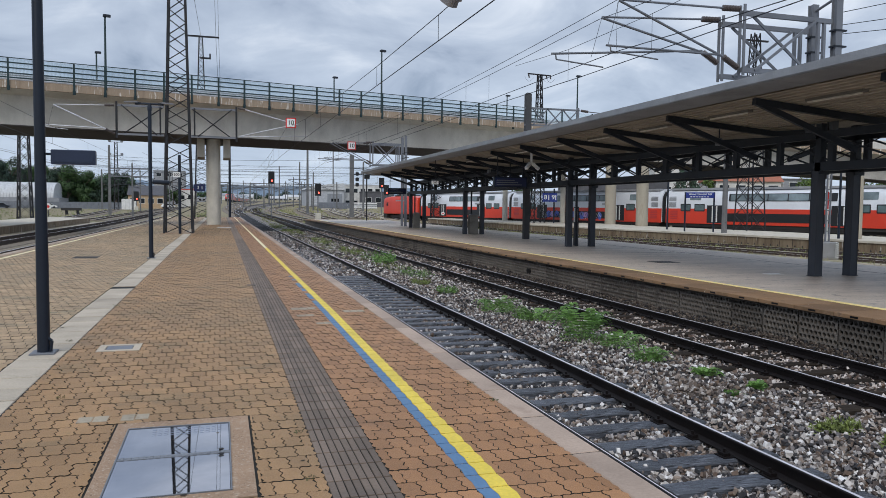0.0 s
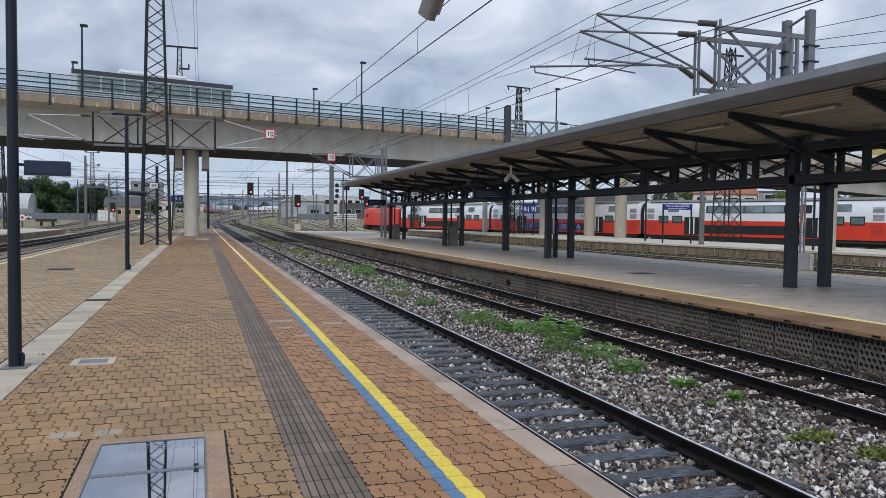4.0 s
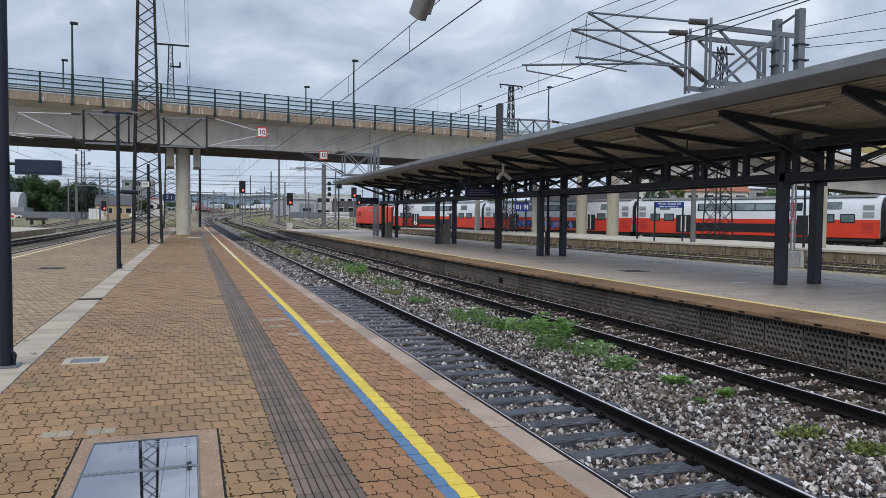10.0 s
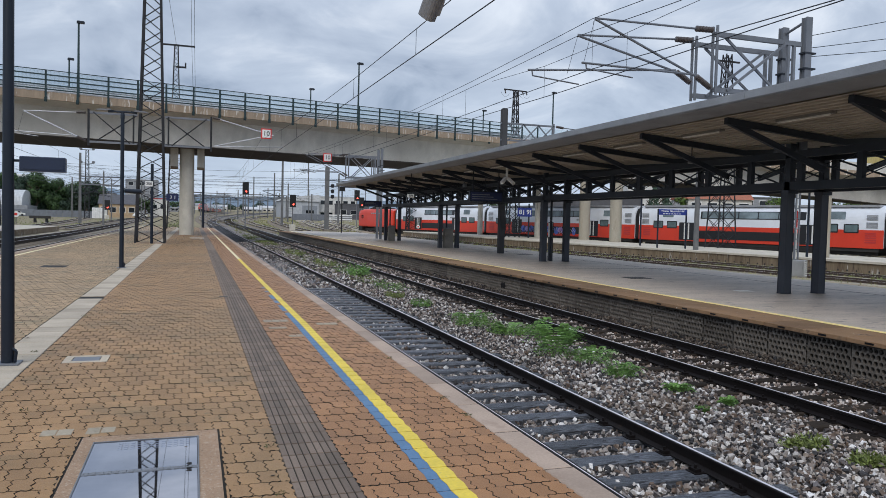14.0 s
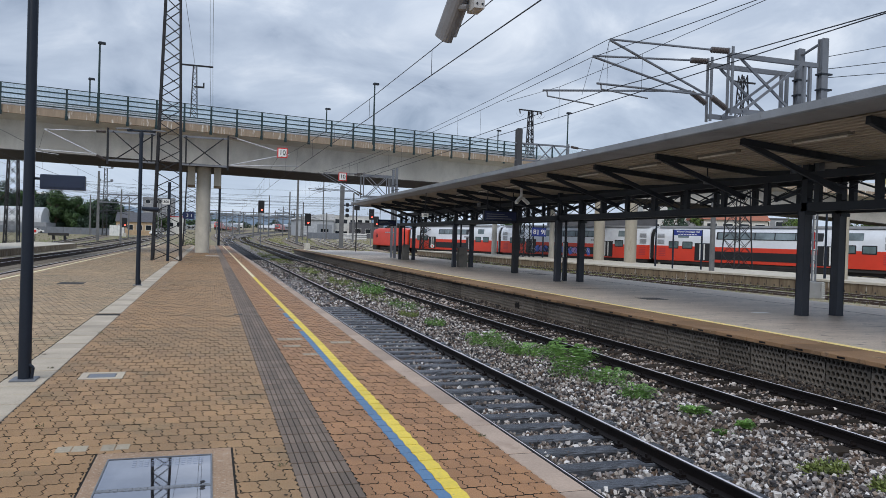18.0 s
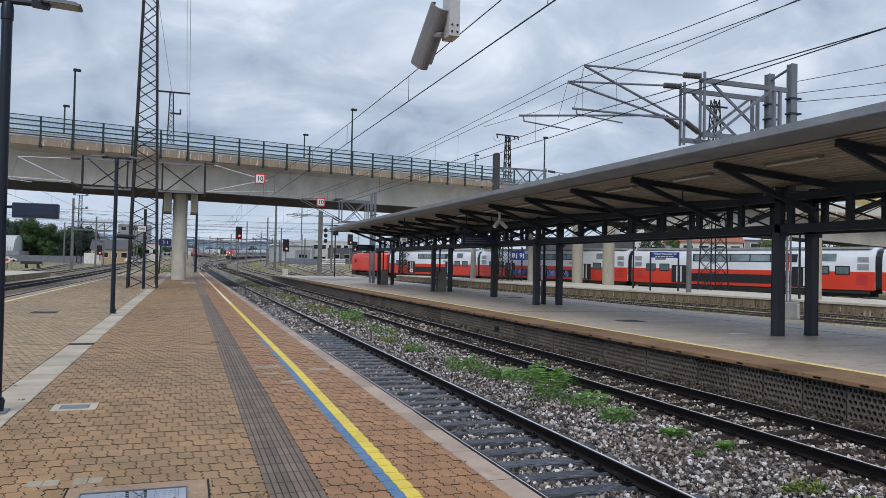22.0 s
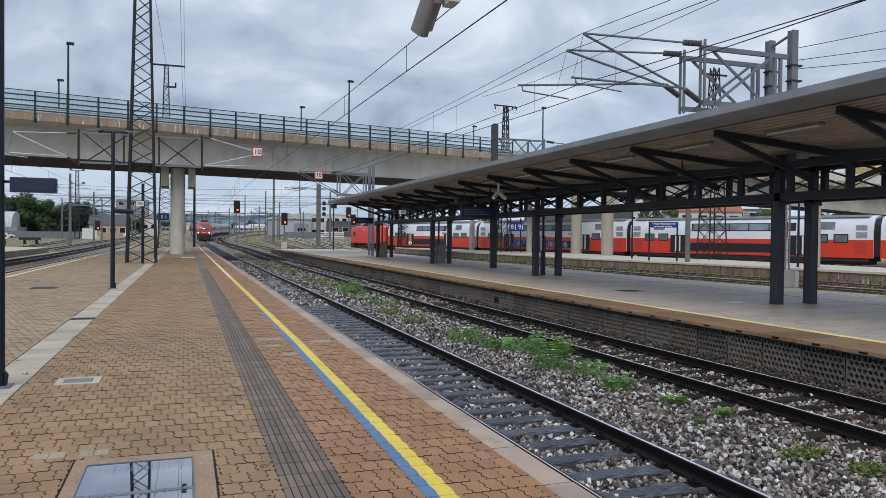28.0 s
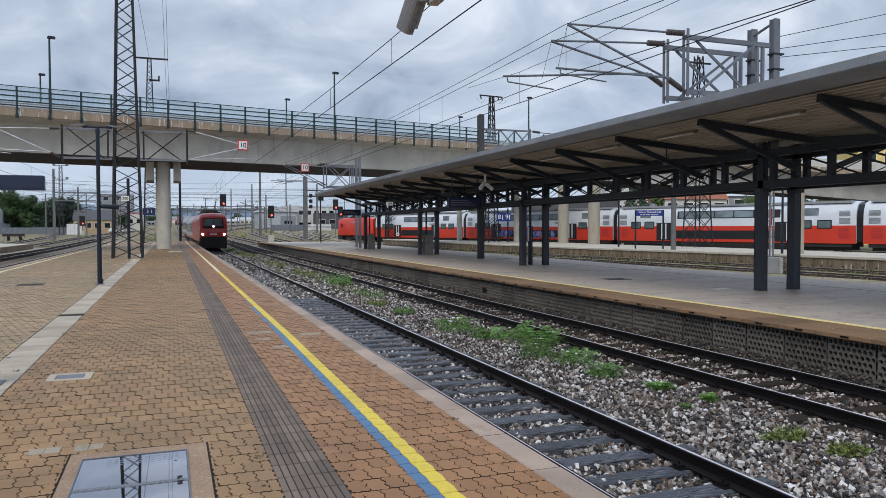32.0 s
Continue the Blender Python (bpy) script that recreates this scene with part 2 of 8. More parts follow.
GALV = material("galvanised_steel", (0.17, 0.18, 0.2), 0.5, metal=0.3, spots=[(4, 0.6, (0.16, 0.17, 0.18), 0.15)])
RAILGREEN = material("green_railing_paint", (0.012, 0.034, 0.037), 0.5)
ROOF_EDGE = material("grey_roof_sheet", (0.29, 0.295, 0.315), 0.5, metal=0.3, spots=[(0.6, 0.58, (0.12, 0.12, 0.125), 0.2)])
SOFFIT = material("timber_soffit", (0.42, 0.37, 0.31), 0.75, spots=[(0.5, 0.58, (0.26, 0.22, 0.18), 0.2)], bump=None)
BALLAST = material("grey_ballast", (0.18, 0.16, 0.145), 0.9, spots=[(30, 0.55, (0.03, 0.027, 0.025), 0.06), (16, 0.56, (0.36, 0.335, 0.31), 0.05), (0.5, 0.58, (0.19, 0.14, 0.095), 0.2)], bump=(22, 1.0, 0.05))
STONE = stone_material()
RAIL = material("rail_side", (0.009, 0.007, 0.007), 0.5, spec=0.18, spots=[(5, 0.62, (0.04, 0.024, 0.017), 0.15)])
RAIL_RUST = material("rusty_rail_side", (0.055, 0.04, 0.034), 0.8, spec=0.2, spots=[(5, 0.6, (0.06, 0.04, 0.03), 0.15)])
# worn top, mostly diffuse: the bright sky shine is put into its base colour
RAILTOP = material("worn_rail_top_shine", (0.72, 0.7, 0.74), 0.35, metal=0.25, grain=(3, 0.1), bump=None)
SLEEPER = material("weathered_sleeper", (0.075, 0.083, 0.1), 0.42, spec=0.55, spots=[(3, 0.51, (0.2, 0.215, 0.25), 0.1), (4, 0.54, (0.008, 0.008, 0.01), 0.05)], per_piece=0.25, stretch=("object", (1.2, 14, 14)), bump=(8, 1.0, 0.02))
SLEEPER_BROWN = material("oily_brown_sleeper", (0.032, 0.025, 0.02), 0.7, spec=0.12, per_piece=0.25, stretch=("object", (1.2, 14, 14)), bump=(8, 0.5, 0.01))
GRASSLAND = material("dry_trackside_ground", (0.235, 0.195, 0.115), 0.95, spots=[(0.15, 0.54, (0.17, 0.17, 0.07), 0.12), (0.6, 0.58, (0.42, 0.36, 0.28), 0.15), (3, 0.6, (0.12, 0.1, 0.06), 0.1)], bump=(6, 0.6, 0.05))

GRAVEL = material("pale_dusty_gravel", (0.36, 0.31, 0.23), 0.95, spots=[(9, 0.54, (0.17, 0.14, 0.1), 0.08), (0.5, 0.55, (0.48, 0.44, 0.37), 0.15), (0.3, 0.56, (0.19, 0.19, 0.085), 0.08)], bump=(22, 1.0, 0.04))
PAVER_GREY = material("greyish_paver", (0.39, 0.265, 0.15), 0.58, spec=0.3, spots=[(0.13, 0.48, (0.29, 0.22, 0.14), 0.2), (0.7, 0.53, (0.17, 0.15, 0.09), 0.2), (3.0, 0.6, (0.10, 0.105, 0.055), 0.1)], grain=(160, 0.25), per_island=0.11, bump=(140, 0.6, 0.004))
YARD_BALLAST = material("brown_yard_ballast", (0.2, 0.165, 0.125), 0.95, spots=[(12, 0.55, (0.07, 0.058, 0.047), 0.1), (0.3, 0.55, (0.24, 0.205, 0.155), 0.2)], bump=(14, 1.0, 0.05))
MAST = material("dull_mast_steel", (0.145, 0.147, 0.15), 0.65, spec=0.3, spots=[(1.5, 0.58, (0.06, 0.055, 0.05), 0.15)])
# darker, less glossy sleeper tone for the far stretch of the first track
SLEEPER_FAR = material("dark_far_sleeper", (0.05, 0.052, 0.058), 0.75, spec=0.12, per_island=0.4, bump=None)
SLEEPER_DUSTY = material("dusty_sleeper", (0.21, 0.18, 0.14), 0.9, spots=[(6, 0.55, (0.09, 0.075, 0.06), 0.1)], per_island=0.2)
TUFT = material("dull_joint_grass", (0.085, 0.09, 0.035), 0.8, grain=(30, 0.2), per_island=0.35, bump=None)
STRAW = material("pale_dry_grass", (0.3, 0.29, 0.13), 0.8, grain=(30, 0.2), per_island=0.35, bump=None)
LITTER = material("dead_leaf", (0.06, 0.042, 0.025), 0.9, grain=(30, 0.2), per_island=0.5, bump=None)


# ---- mesh building ----
class Geo:
    """Collects boxes, tubes and sweeps as one mesh."""

    def __init__(self):
        self.v, self.f, self.m = [], [], []
        self.slot = 0

    def add(self, verts, faces):
        k = len(self.v)
        self.v += [tuple(p) for p in verts]
        self.f += [tuple(i + k for i in q) for q in faces]
        self.m += [self.slot] * len(faces)
        return self

    def box(self, x0, x1, y0, y1, z0, z1, m=None):
        p = [Vector((x, y, z)) for z in (z0, z1) for y in (y0, y1) for x in (x0, x1)]
        if m is not None:
            p = [m @ q for q in p]
        return self.add(p, [(0, 2, 3, 1), (4, 5, 7, 6), (0, 1, 5, 4), (2, 6, 7, 3), (0, 4, 6, 2), (1, 3, 7, 5)])

    def bev(self, x0, x1, y0, y1, z0, z1, b=0.01, m=None):
        """A box whose top edges are bevelled."""
        p = [(x0, y0, z0), (x1, y0, z0), (x1, y1, z0), (x0, y1, z0), (x0, y0, z1 - b), (x1, y0, z1 - b), (x1, y1, z1 - b), (x0, y1, z1 - b),
             (x0 + b, y0 + b, z1), (x1 - b, y0 + b, z1), (x1 - b, y1 - b, z1), (x0 + b, y1 - b, z1)]
        p = [Vector(q) for q in p]
        if m is not None:
            p = [m @ q for q in p]
        f = [(3, 2, 1, 0), (8, 9, 10, 11)]
        for a in range(4):
            c = (a + 1) % 4
            f += [(a, c, c + 4, a + 4), (a + 4, c + 4, c + 8, a + 8)]
        return self.add(p, f)

    def bar(self, p, q, w, h=None, up=(0, 0, 1)):
        """A rectangular bar from p to q."""
        p, q = Vector(p), Vector(q)
        h = h or w
        d = (q - p)
        u = Vector(up)
        if abs(d.normalized().dot(u)) > 0.98:
            u = Vector((1, 0, 0)) if abs(d.normalized().x) < 0.9 else Vector((0, 1, 0))
        s = d.cross(u).normalized() * w / 2
        t = s.cross(d).normalized() * h / 2
        c = [p - s - t, p + s - t, p + s + t, p - s + t, q - s - t, q + s - t, q + s + t, q - s + t]
        return self.add(c, [(3, 2, 1, 0), (4, 5, 6, 7), (0, 1, 5, 4), (1, 2, 6, 5), (2, 3, 7, 6), (3, 0, 4, 7)])

    def tube(self, p, q, r, r2=None, n=8, caps=True):
        p, q = Vector(p), Vector(q)
        r2 = r if r2 is None else r2
        d = (q - p).normalized()
        u = d.orthogonal().normalized()
        w = d.cross(u)
        a = [(math.cos(i * math.tau / n), math.sin(i * math.tau / n)) for i in range(n)]
        c = [p + (u * x + w * y) * r for x, y in a] + [q + (u * x + w * y) * r2 for x, y in a]
        f = [(i, (i + 1) % n, (i + 1) % n + n, i + n) for i in range(n)]
        if caps:
            f += [tuple(range(n))[::-1], tuple(range(n, 2 * n))]
        return self.add(c, f)

    def cable(self, pts, r, n=5):
        """One thin tube through several points."""
        pts = [Vector(p) for p in pts]
        c = []
        for i, p in enumerate(pts):
            d = (pts[min(i + 1, len(pts) - 1)] - pts[max(i - 1, 0)]).normalized()
            u = d.cross(Vector((0.3, 0.1, 1))).normalized() if abs(d.z) < 0.9 else d.cross(Vector((1, 0, 0))).normalized()
            w = d.cross(u)
            c += [p + (u * math.cos(k * math.tau / n) + w * math.sin(k * math.tau / n)) * r for k in range(n)]
        return self.add(c, [(j * n + k, j * n + (k + 1) % n, (j + 1) * n + (k + 1) % n, (j + 1) * n + k) for j in range(len(pts) - 1) for k in range(n)])

    def turned(self, rings, n=12, m=None):
        """A body of revolution about z from (radius, z) rings."""
        c = [Vector((r * math.cos(i * math.tau / n), r * math.sin(i * math.tau / n), z)) for r, z in rings for i in range(n)]
        if m is not None:
            c = [m @ p for p in c]
        f = [(k * n + i, k * n + (i + 1) % n, (k + 1) * n + (i + 1) % n, (k + 1) * n + i) for k in range(len(rings) - 1) for i in range(n)]
        f += [tuple(range(n))[::-1], tuple(range((len(rings) - 1) * n, len(rings) * n))]
        return self.add(c, f)

    def prism(self, outline, y0, y1, axis="y", m=None):
        """An outline of two coordinates, drawn out along an axis."""
        k = len(outline)
        put = {"y": lambda a, b, s: (a, s, b), "x": lambda a, b, s: (s, a, b), "z": lambda a, b, s: (a, b, s)}[axis]
        c = [Vector(put(a, b, s)) for s in (y0, y1) for a, b in outline]
        if m is not None:
            c = [m @ p for p in c]
        f = [(i, (i + 1) % k, (i + 1) % k + k, i + k) for i in range(k)] + [tuple(range(k))[::-1], tuple(range(k, 2 * k))]
        return self.add(c, f)

    def sweep(self, path, outline, closed=True, caps=True):
        """An outline (across, up) swept along points in the ground plane."""
        k = len(outline)
        c = []
        for i, p in enumerate(path):
            a, b = Vector(path[max(i - 1, 0)]), Vector(path[min(i + 1, len(path) - 1)])
            d = b - a
            d.z = 0
            d.normalize()
            s = Vector((d.y, -d.x, 0))
            c += [Vector(p) + s * x + Vector((0, 0, z)) for x, z in outline]
        f = [(r * k + i, r * k + (i + 1) % k, (r + 1) * k + (i + 1) % k, (r + 1) * k + i) for r in range(len(path) - 1) for i in range(k if closed else k - 1)]
        if caps and closed:
            f += [tuple(range(k))[::-1], tuple(range((len(path) - 1) * k, len(path) * k))]
        return self.add(c, f)

    def mesh(self, name, *mats):
        me = bpy.data.meshes.new(name)
        me.from_pydata(self.v, [], self.f)
        for x in mats:
            me.materials.append(x)
        if len(mats) > 1:
            me.polygons.foreach_set("material_index", self.m)
        bm = bmesh.new()
        bm.from_mesh(me)
        bmesh.ops.recalc_face_normals(bm, faces=bm.faces)
        bm.to_mesh(me)
        bm.free()
        return me


def part(name, geo, mat, parent=None, label="", smooth=False):
    """One mesh object under a thing or part."""
    me = geo if isinstance(geo, bpy.types.Mesh) else geo.mesh(name, *(mat if isinstance(mat, (list, tuple)) else (mat,)))
    if smooth:
        me.polygons.foreach_set("use_smooth", [True] * len(me.polygons))
        me.set_sharp_from_angle(angle=radians(38))
    ob = new(name, me)
    ob.parent = parent
    return tagged(ob, label)


def thing(name, label, category, m=None, group="", kind=""):
    ob = new(name)
    ob.empty_display_size = 0.2
    if m is not None:
        ob.matrix_world = m
    return tagged(ob, label, category, group, kind)


def solid(name, geo, mat, label, category="", kind="", group="", smooth=False):
    return tagged(part(name, geo, mat, None, label, smooth), label, category, group, kind)


def rise(y, x=5.0):
    """The ground climbs gently beyond the station, less so on the left."""
    if x < -9:
        d = max(0.0, y - 95.0)
        return 0.0092 * d * d / (d + 40.0)
    d = max(0.0, y - 80.0)
    return 0.0132 * d * d / (d + 15.0)


# ---- plan: x across the tracks, y along them, platform tops at z = 0, rails at z = -0.52 ----
RAIL_Z = -0.52
T1, T2 = 4.35, 8.92          # the two near tracks
P1_L, P1_R = -7.7, 2.78      # the platform under the camera
P2_L, P2_R = 10.93, 21.7      # the island platform with the canopy
P1_END, P2_END = 118.0, 103.0


def curve_track(x0, y1, bends, z=RAIL_Z):
    """A centre line: straight up to y1, then (length, heading change in radians) bends."""
    pts = [(x0, -25.0 + 6 * k, z + rise(-25.0 + 6 * k, x0)) for k in range(int((y1 + 25) / 6) + 1)]
    x, y, h = x0, pts[-1][1], 0.0
    for ln, dh in bends:
        n = max(1, round(ln / 8))
        for _ in range(n):
            h += dh / n
            x += math.sin(h) * ln / n
            y += math.cos(h) * ln / n
            pts.append((x, y, z + rise(y, x0)))
    return pts


def ground():
    g = Geo()
    xs = [-2500, -900, -400, -200, -120, -60, -30, -14, -5, 0, 30, 60, 120, 200, 400, 900, 2500]
    ys = [-300, -60, 0, 60, 80, 86, 95, 110, 130, 160, 200, 260, 340, 450, 600, 900, 1600, 3000]
    v = [(x, y, -0.86 + rise(y, x)) for y in ys for x in xs]
    k = len(xs)
    g.add(v, [(j * k + i, j * k + i + 1, (j + 1) * k + i + 1, (j + 1) * k + i) for j in range(len(ys) - 1) for i in range(k - 1)])
    solid("ground", g, GRASSLAND, "dry trackside ground with patches of grass", kind="structure")


def bed(path, half, z=-0.25, mat=None):
    g = Geo()
    g.sweep(path, [(-half - 0.4, -0.5), (half + 0.4, -0.5), (half, z), (-half, z)])
    return solid("ballast_bed", g, mat or BALLAST, "crushed-stone ballast under the rails", kind="structure")


RAIL_FOOT = [(-0.07, -0.16), (0.07, -0.16), (0.07, -0.148), (0.012, -0.12), (0.012, -0.04), (0.036, -0.03), (0.036, -0.007), (0.014, 0.0), (-0.024, 0.0), (-0.036, -0.008), (-0.036, -0.03), (-0.012, -0.04), (-0.012, -0.12), (-0.07, -0.148)]
RAIL_NARROW = RAIL_FOOT[:8] + [(0.004, 0.0006), (-0.01, 0.0006)] + RAIL_FOOT[8:]
RAIL_FAR = [(-0.06, -0.16), (0.06, -0.16), (0.036, -0.004), (0.03, 0.0), (-0.03, 0.0), (-0.036, -0.004)]
LINE_WHITE = material("pale_line_paint", (0.8, 0.71, 0.45), 0.6, spots=[(6, 0.6, (0.42, 0.36, 0.26), 0.1)])


def side_of(path, i, off):
    a, b = Vector(path[max(i - 1, 0)]), Vector(path[min(i + 1, len(path) - 1)])
    d = b - a
    d.z = 0
    d.normalize()
    return Vector(path[i]) + Vector((d.y, -d.x, 0)) * off


def rails(path, parent, shape=RAIL_FOOT, top=7, worn=False, side=None):
    for s in (-1, 1):
        # the left rail gets a narrower bright strip than the right
        if worn:
            shape, top = (RAIL_NARROW, 8) if s < 0 else (RAIL_FOOT, 7)
        g = Geo()
        g.sweep([side_of(path, i, s * 0.7525) for i in range(len(path))], shape)
        n = len(shape)
        for i in range((len(path) - 1) * n):
            if i % n == top:
                g.m[i] = 1
        part("rail", g, (side or RAIL, RAILTOP), parent)


def along(path, step, y0, y1):
    """Points and headings at even steps along a path."""
    out, carry = [], 0.0
    for a, b in zip(path, path[1:]):
        a, b = Vector(a), Vector(b)
        ln = (b - a).length
        s = carry
        while s < ln:
            p = a.lerp(b, s / ln)
            if y0 <= p.y <= y1:
                out.append((p, math.atan2(-(b - a).x, (b - a).y)))
            s += step
        carry = s - ln
    return out


def track(path, mat, label, near=(0, 0), far=220, step=0.615):
    t = thing("railway_track", label, "track", kind="structure")
    if near[1]:
        rails(path, t, worn=path is TRACK1)
    else:
        rails(path, t, RAIL_FAR, 3, side=RAIL_RUST)
    g0 = Geo()
    g0.bev(-1.25, 1.25, -0.12, 0.12, -0.15, 0.0, 0.02)
    me = g0.mesh("sleeper", mat)
    rest = Geo()
    clip = Geo()
    for s in (-1, 1):
        for e in (-1, 1):
            clip.box(s * 0.7525 + e * 0.11 - 0.035, s * 0.7525 + e * 0.11 + 0.035, -0.05, 0.05, 0.0, 0.045)
            clip.tube((s * 0.7525 + e * 0.11, 0, 0.04), (s * 0.7525 + e * 0.11, 0, 0.085), 0.016, n=6)
        clip.box(s * 0.7525 - 0.17, s * 0.7525 + 0.17, -0.08, 0.08, 0.0, 0.012)
    cme = clip.mesh("rail_fastening", RAIL)
    for p, a in along(path, step, -6, far):
        m = Matrix.Translation((p.x + random.uniform(-0.03, 0.03), p.y, p.z - 0.162)) @ Matrix.Rotation(a + random.uniform(-0.012, 0.012), 4, "Z")
        if near[0] <= p.y <= near[1]:
            ob = part("sleeper", me, None, t)
            ob.matrix_world = m
            if p.y < 30:
                part("rail_fastening", cme, None, ob)
        else:
            rest.bev(-1.25, 1.25, -0.12, 0.12, -0.15, 0.0, 0.02, m)
    tagged(part("far_sleepers", rest, SLEEPER_FAR if mat is SLEEPER else mat, t), kind="stuff")
    return t




def smooth_track(pts, step=6.0, x_rise=5.0):
    """A centre line through plan points, in y order, bent smoothly."""
    out = []
    for i in range(len(pts) - 1):
        (x0, y0), (x1, y1) = pts[i], pts[i + 1]
        xa, ya = pts[max(i - 1, 0)]
        xb, yb = pts[min(i + 2, len(pts) - 1)]
        m0, m1 = (x1 - xa) / (y1 - ya), (xb - x0) / (yb - y0)
        n = max(1, round((y1 - y0) / step))
        for k in range(n):
            f, w = k / n, y1 - y0
            x = (2 * f ** 3 - 3 * f * f + 1) * x0 + (f ** 3 - 2 * f * f + f) * w * m0 + (3 * f * f - 2 * f ** 3) * x1 + (f ** 3 - f * f) * w * m1
            out.append((x, y0 + w * f, RAIL_Z + rise(y0 + w * f, x_rise)))
    return out


TRACK1 = smooth_track([(T1, -25), (T1, 30), (T1, 60), (4.28, 85), (3.78, 127), (3.8, 172), (7.4, 245), (13.3, 296), (20.6, 350), (30.5, 407), (46, 470), (72, 540), (110, 600), (160, 640)])
TRACK2 = smooth_track([(T2, -25), (T2, 60), (T2, 100), (8.1, 130), (7.3, 165), (8.6, 205), (12.6, 250), (18.4, 300), (26, 352), (36, 408), (52, 470), (78, 540), (116, 600), (166, 640)])
P3_EDGE = [(41.0, -15), (39.0, 12), (37.0, 31), (35.7, 43), (33.2, 57), (31.6, 77), (31.3, 112)]
TRACK3 = [(x - 5.7, y, RAIL_Z) for x, y in P3_EDGE] + [(25.6, 150, RAIL_Z + rise(150)), (29.0, 210, RAIL_Z + rise(210)), (38.0, 280, RAIL_Z + rise(280))]
TRACK4 = [(x - 1.75, y, RAIL_Z) for x, y in P3_EDGE] + [(31.0, 150, RAIL_Z + rise(150)), (36.0, 210, RAIL_Z + rise(210)), (48.0, 280, RAIL_Z + rise(280))]
LEFT1 = curve_track(-9.4, 120, [(180, 0.0), (260, 0.25)])
LEFT2 = curve_track(-13.9, 120, [(180, 0.02), (260, 0.3)])


def tracks():
    for p in (TRACK1, TRACK2):
        bed(p, 2.2)
    for p in (TRACK3, TRACK4, LEFT1, LEFT2):
        bed(p, 2.0, -0.125 if p is TRACK3 or p is TRACK4 else -0.2, GRAVEL if p is TRACK3 or p is TRACK4 else YARD_BALLAST)
    g = Geo()
    g.box(-24, P1_L + 0.1, -10, 119, -1.0, -0.79)
    solid("gravel_strip", g, GRAVEL, "pale dusty gravel beside the left tracks", kind="structure")
    track(TRACK1, SLEEPER, "main track with weathered grey timber sleepers", (0, 45))
    track(TRACK2, SLEEPER_BROWN, "main track with oily brown timber sleepers", (6, 42))
    track(TRACK3, SLEEPER_DUSTY, "siding track with dusty timber sleepers", far=110)
    track(TRACK4, SLEEPER_DUSTY, "platform track with dusty timber sleepers", far=130)
    track(LEFT1, SLEEPER_BROWN, "platform track with brown timber sleepers", far=160)
    track(LEFT2, SLEEPER_BROWN, "side track with brown timber sleepers", far=160)
    g = Geo()
    g.box(T1 + 1.4, T2 - 1.4, -25, 104, -1.0, -0.745)
    g.box(P1_R - 0.1, P2_L + 0.1, -25, 104, -1.0, -0.8)
    solid("ballast_infill", g, BALLAST, "loose ballast between the two tracks", kind="structure")
    g = Geo()
    g.prism([(P2_R - 0.1, -15), (41.0, -15), (39.0, 12), (37.0, 31), (35.7, 43), (33.2, 57), (31.6, 77), (31.3, 104), (P2_R - 0.1, 104)], -1.0, -0.695, "z")
    solid("gravel_strip", g, GRAVEL, "pale dusty gravel between the island and far platforms", kind="structure")
    # turnouts of the yard beyond the platforms
    for pts, xr in (([(12.6, 112), (11.6, 150), (12.6, 200), (18.5, 250), (27, 300), (42, 360), (66, 420)], 5), ([(17, 118), (17.4, 150), (20, 200), (28, 255), (42, 310), (66, 370)], 5),
                    ([(22, 128), (24, 160), (30, 210), (42, 260), (62, 310)], 5), ([(27.5, 140), (31, 175), (39, 225), (54, 270)], 5), ([(3.8, 140), (2.2, 190), (2.6, 250), (6, 330), (14, 420), (30, 520)], 5),
                    ([(7.3, 165), (5.0, 200), (5.2, 255), (9.5, 330), (18, 410)], 5), ([(-18.6, 120), (-18.6, 170), (-17, 240), (-10, 330)], -20), ([(-24, 132), (-26, 180), (-30, 240)], -20)):
        p = smooth_track(pts, 6.0, xr)
        bed(p, 1.9, -0.2, YARD_BALLAST)
        track(p, SLEEPER_DUSTY, "yard track curving away among the masts", far=240)


# ---- the platform under the camera ----
HATCH = (-0.86, 0.22, 4.765, 6.675)
COVER = (-1.53, -1.02, 10.045, 10.515)
TACT = (0.665, 1.112)
BAND = (-2.36, -1.86)
CELL_X, CELL_Y = 0.142, 0.24


def paver_outline(level):
    w, l = CELL_X / 2 - 0.0036, CELL_Y / 2 - 0.0044
    if level == 0:
        return [(-w, -l), (w, -l), (w, l), (-w, l)]
    zig = 0.014
    nx = 8 if level == 2 else 2
    bend = [(0.0, 0), (0.15, 1), (0.38, -0.8), (0.62, 0.8), (0.85, -1)] if level == 2 else [(0.0, 0), (0.25, 1), (0.5, 0), (0.75, -1)]
    p = []
    for i in range(nx):
        x = -w + 2 * w * i / nx
        p.append((x, -l + 0.007 * math.sin(2 * math.tau * x / CELL_X)))
    p += [(w + zig * s, -l + 2 * l * f) for f, s in bend]
    for i in range(nx):
        x = w - 2 * w * i / nx
        p.append((x, l + 0.007 * math.sin(2 * math.tau * x / CELL_X)))
    p += [(-w + zig * s, l - 2 * l * f) for f, s in [(a, -b) for a, b in bend]]
    return p


def paver_geo(level):
    o = paver_outline(level)
    k = len(o)
    v = [(x, y, -0.012) for x, y in o] + [(x * 0.99, y * 0.993, 0.0) for x, y in o] if level else [(x, y, -0.032) for x, y in o] + [(x, y, 0.0) for x, y in o]
    f = [(i, (i + 1) % k, (i + 1) % k + k, i + k) for i in range(k)] + [tuple(range(k, 2 * k))]
    return v, f


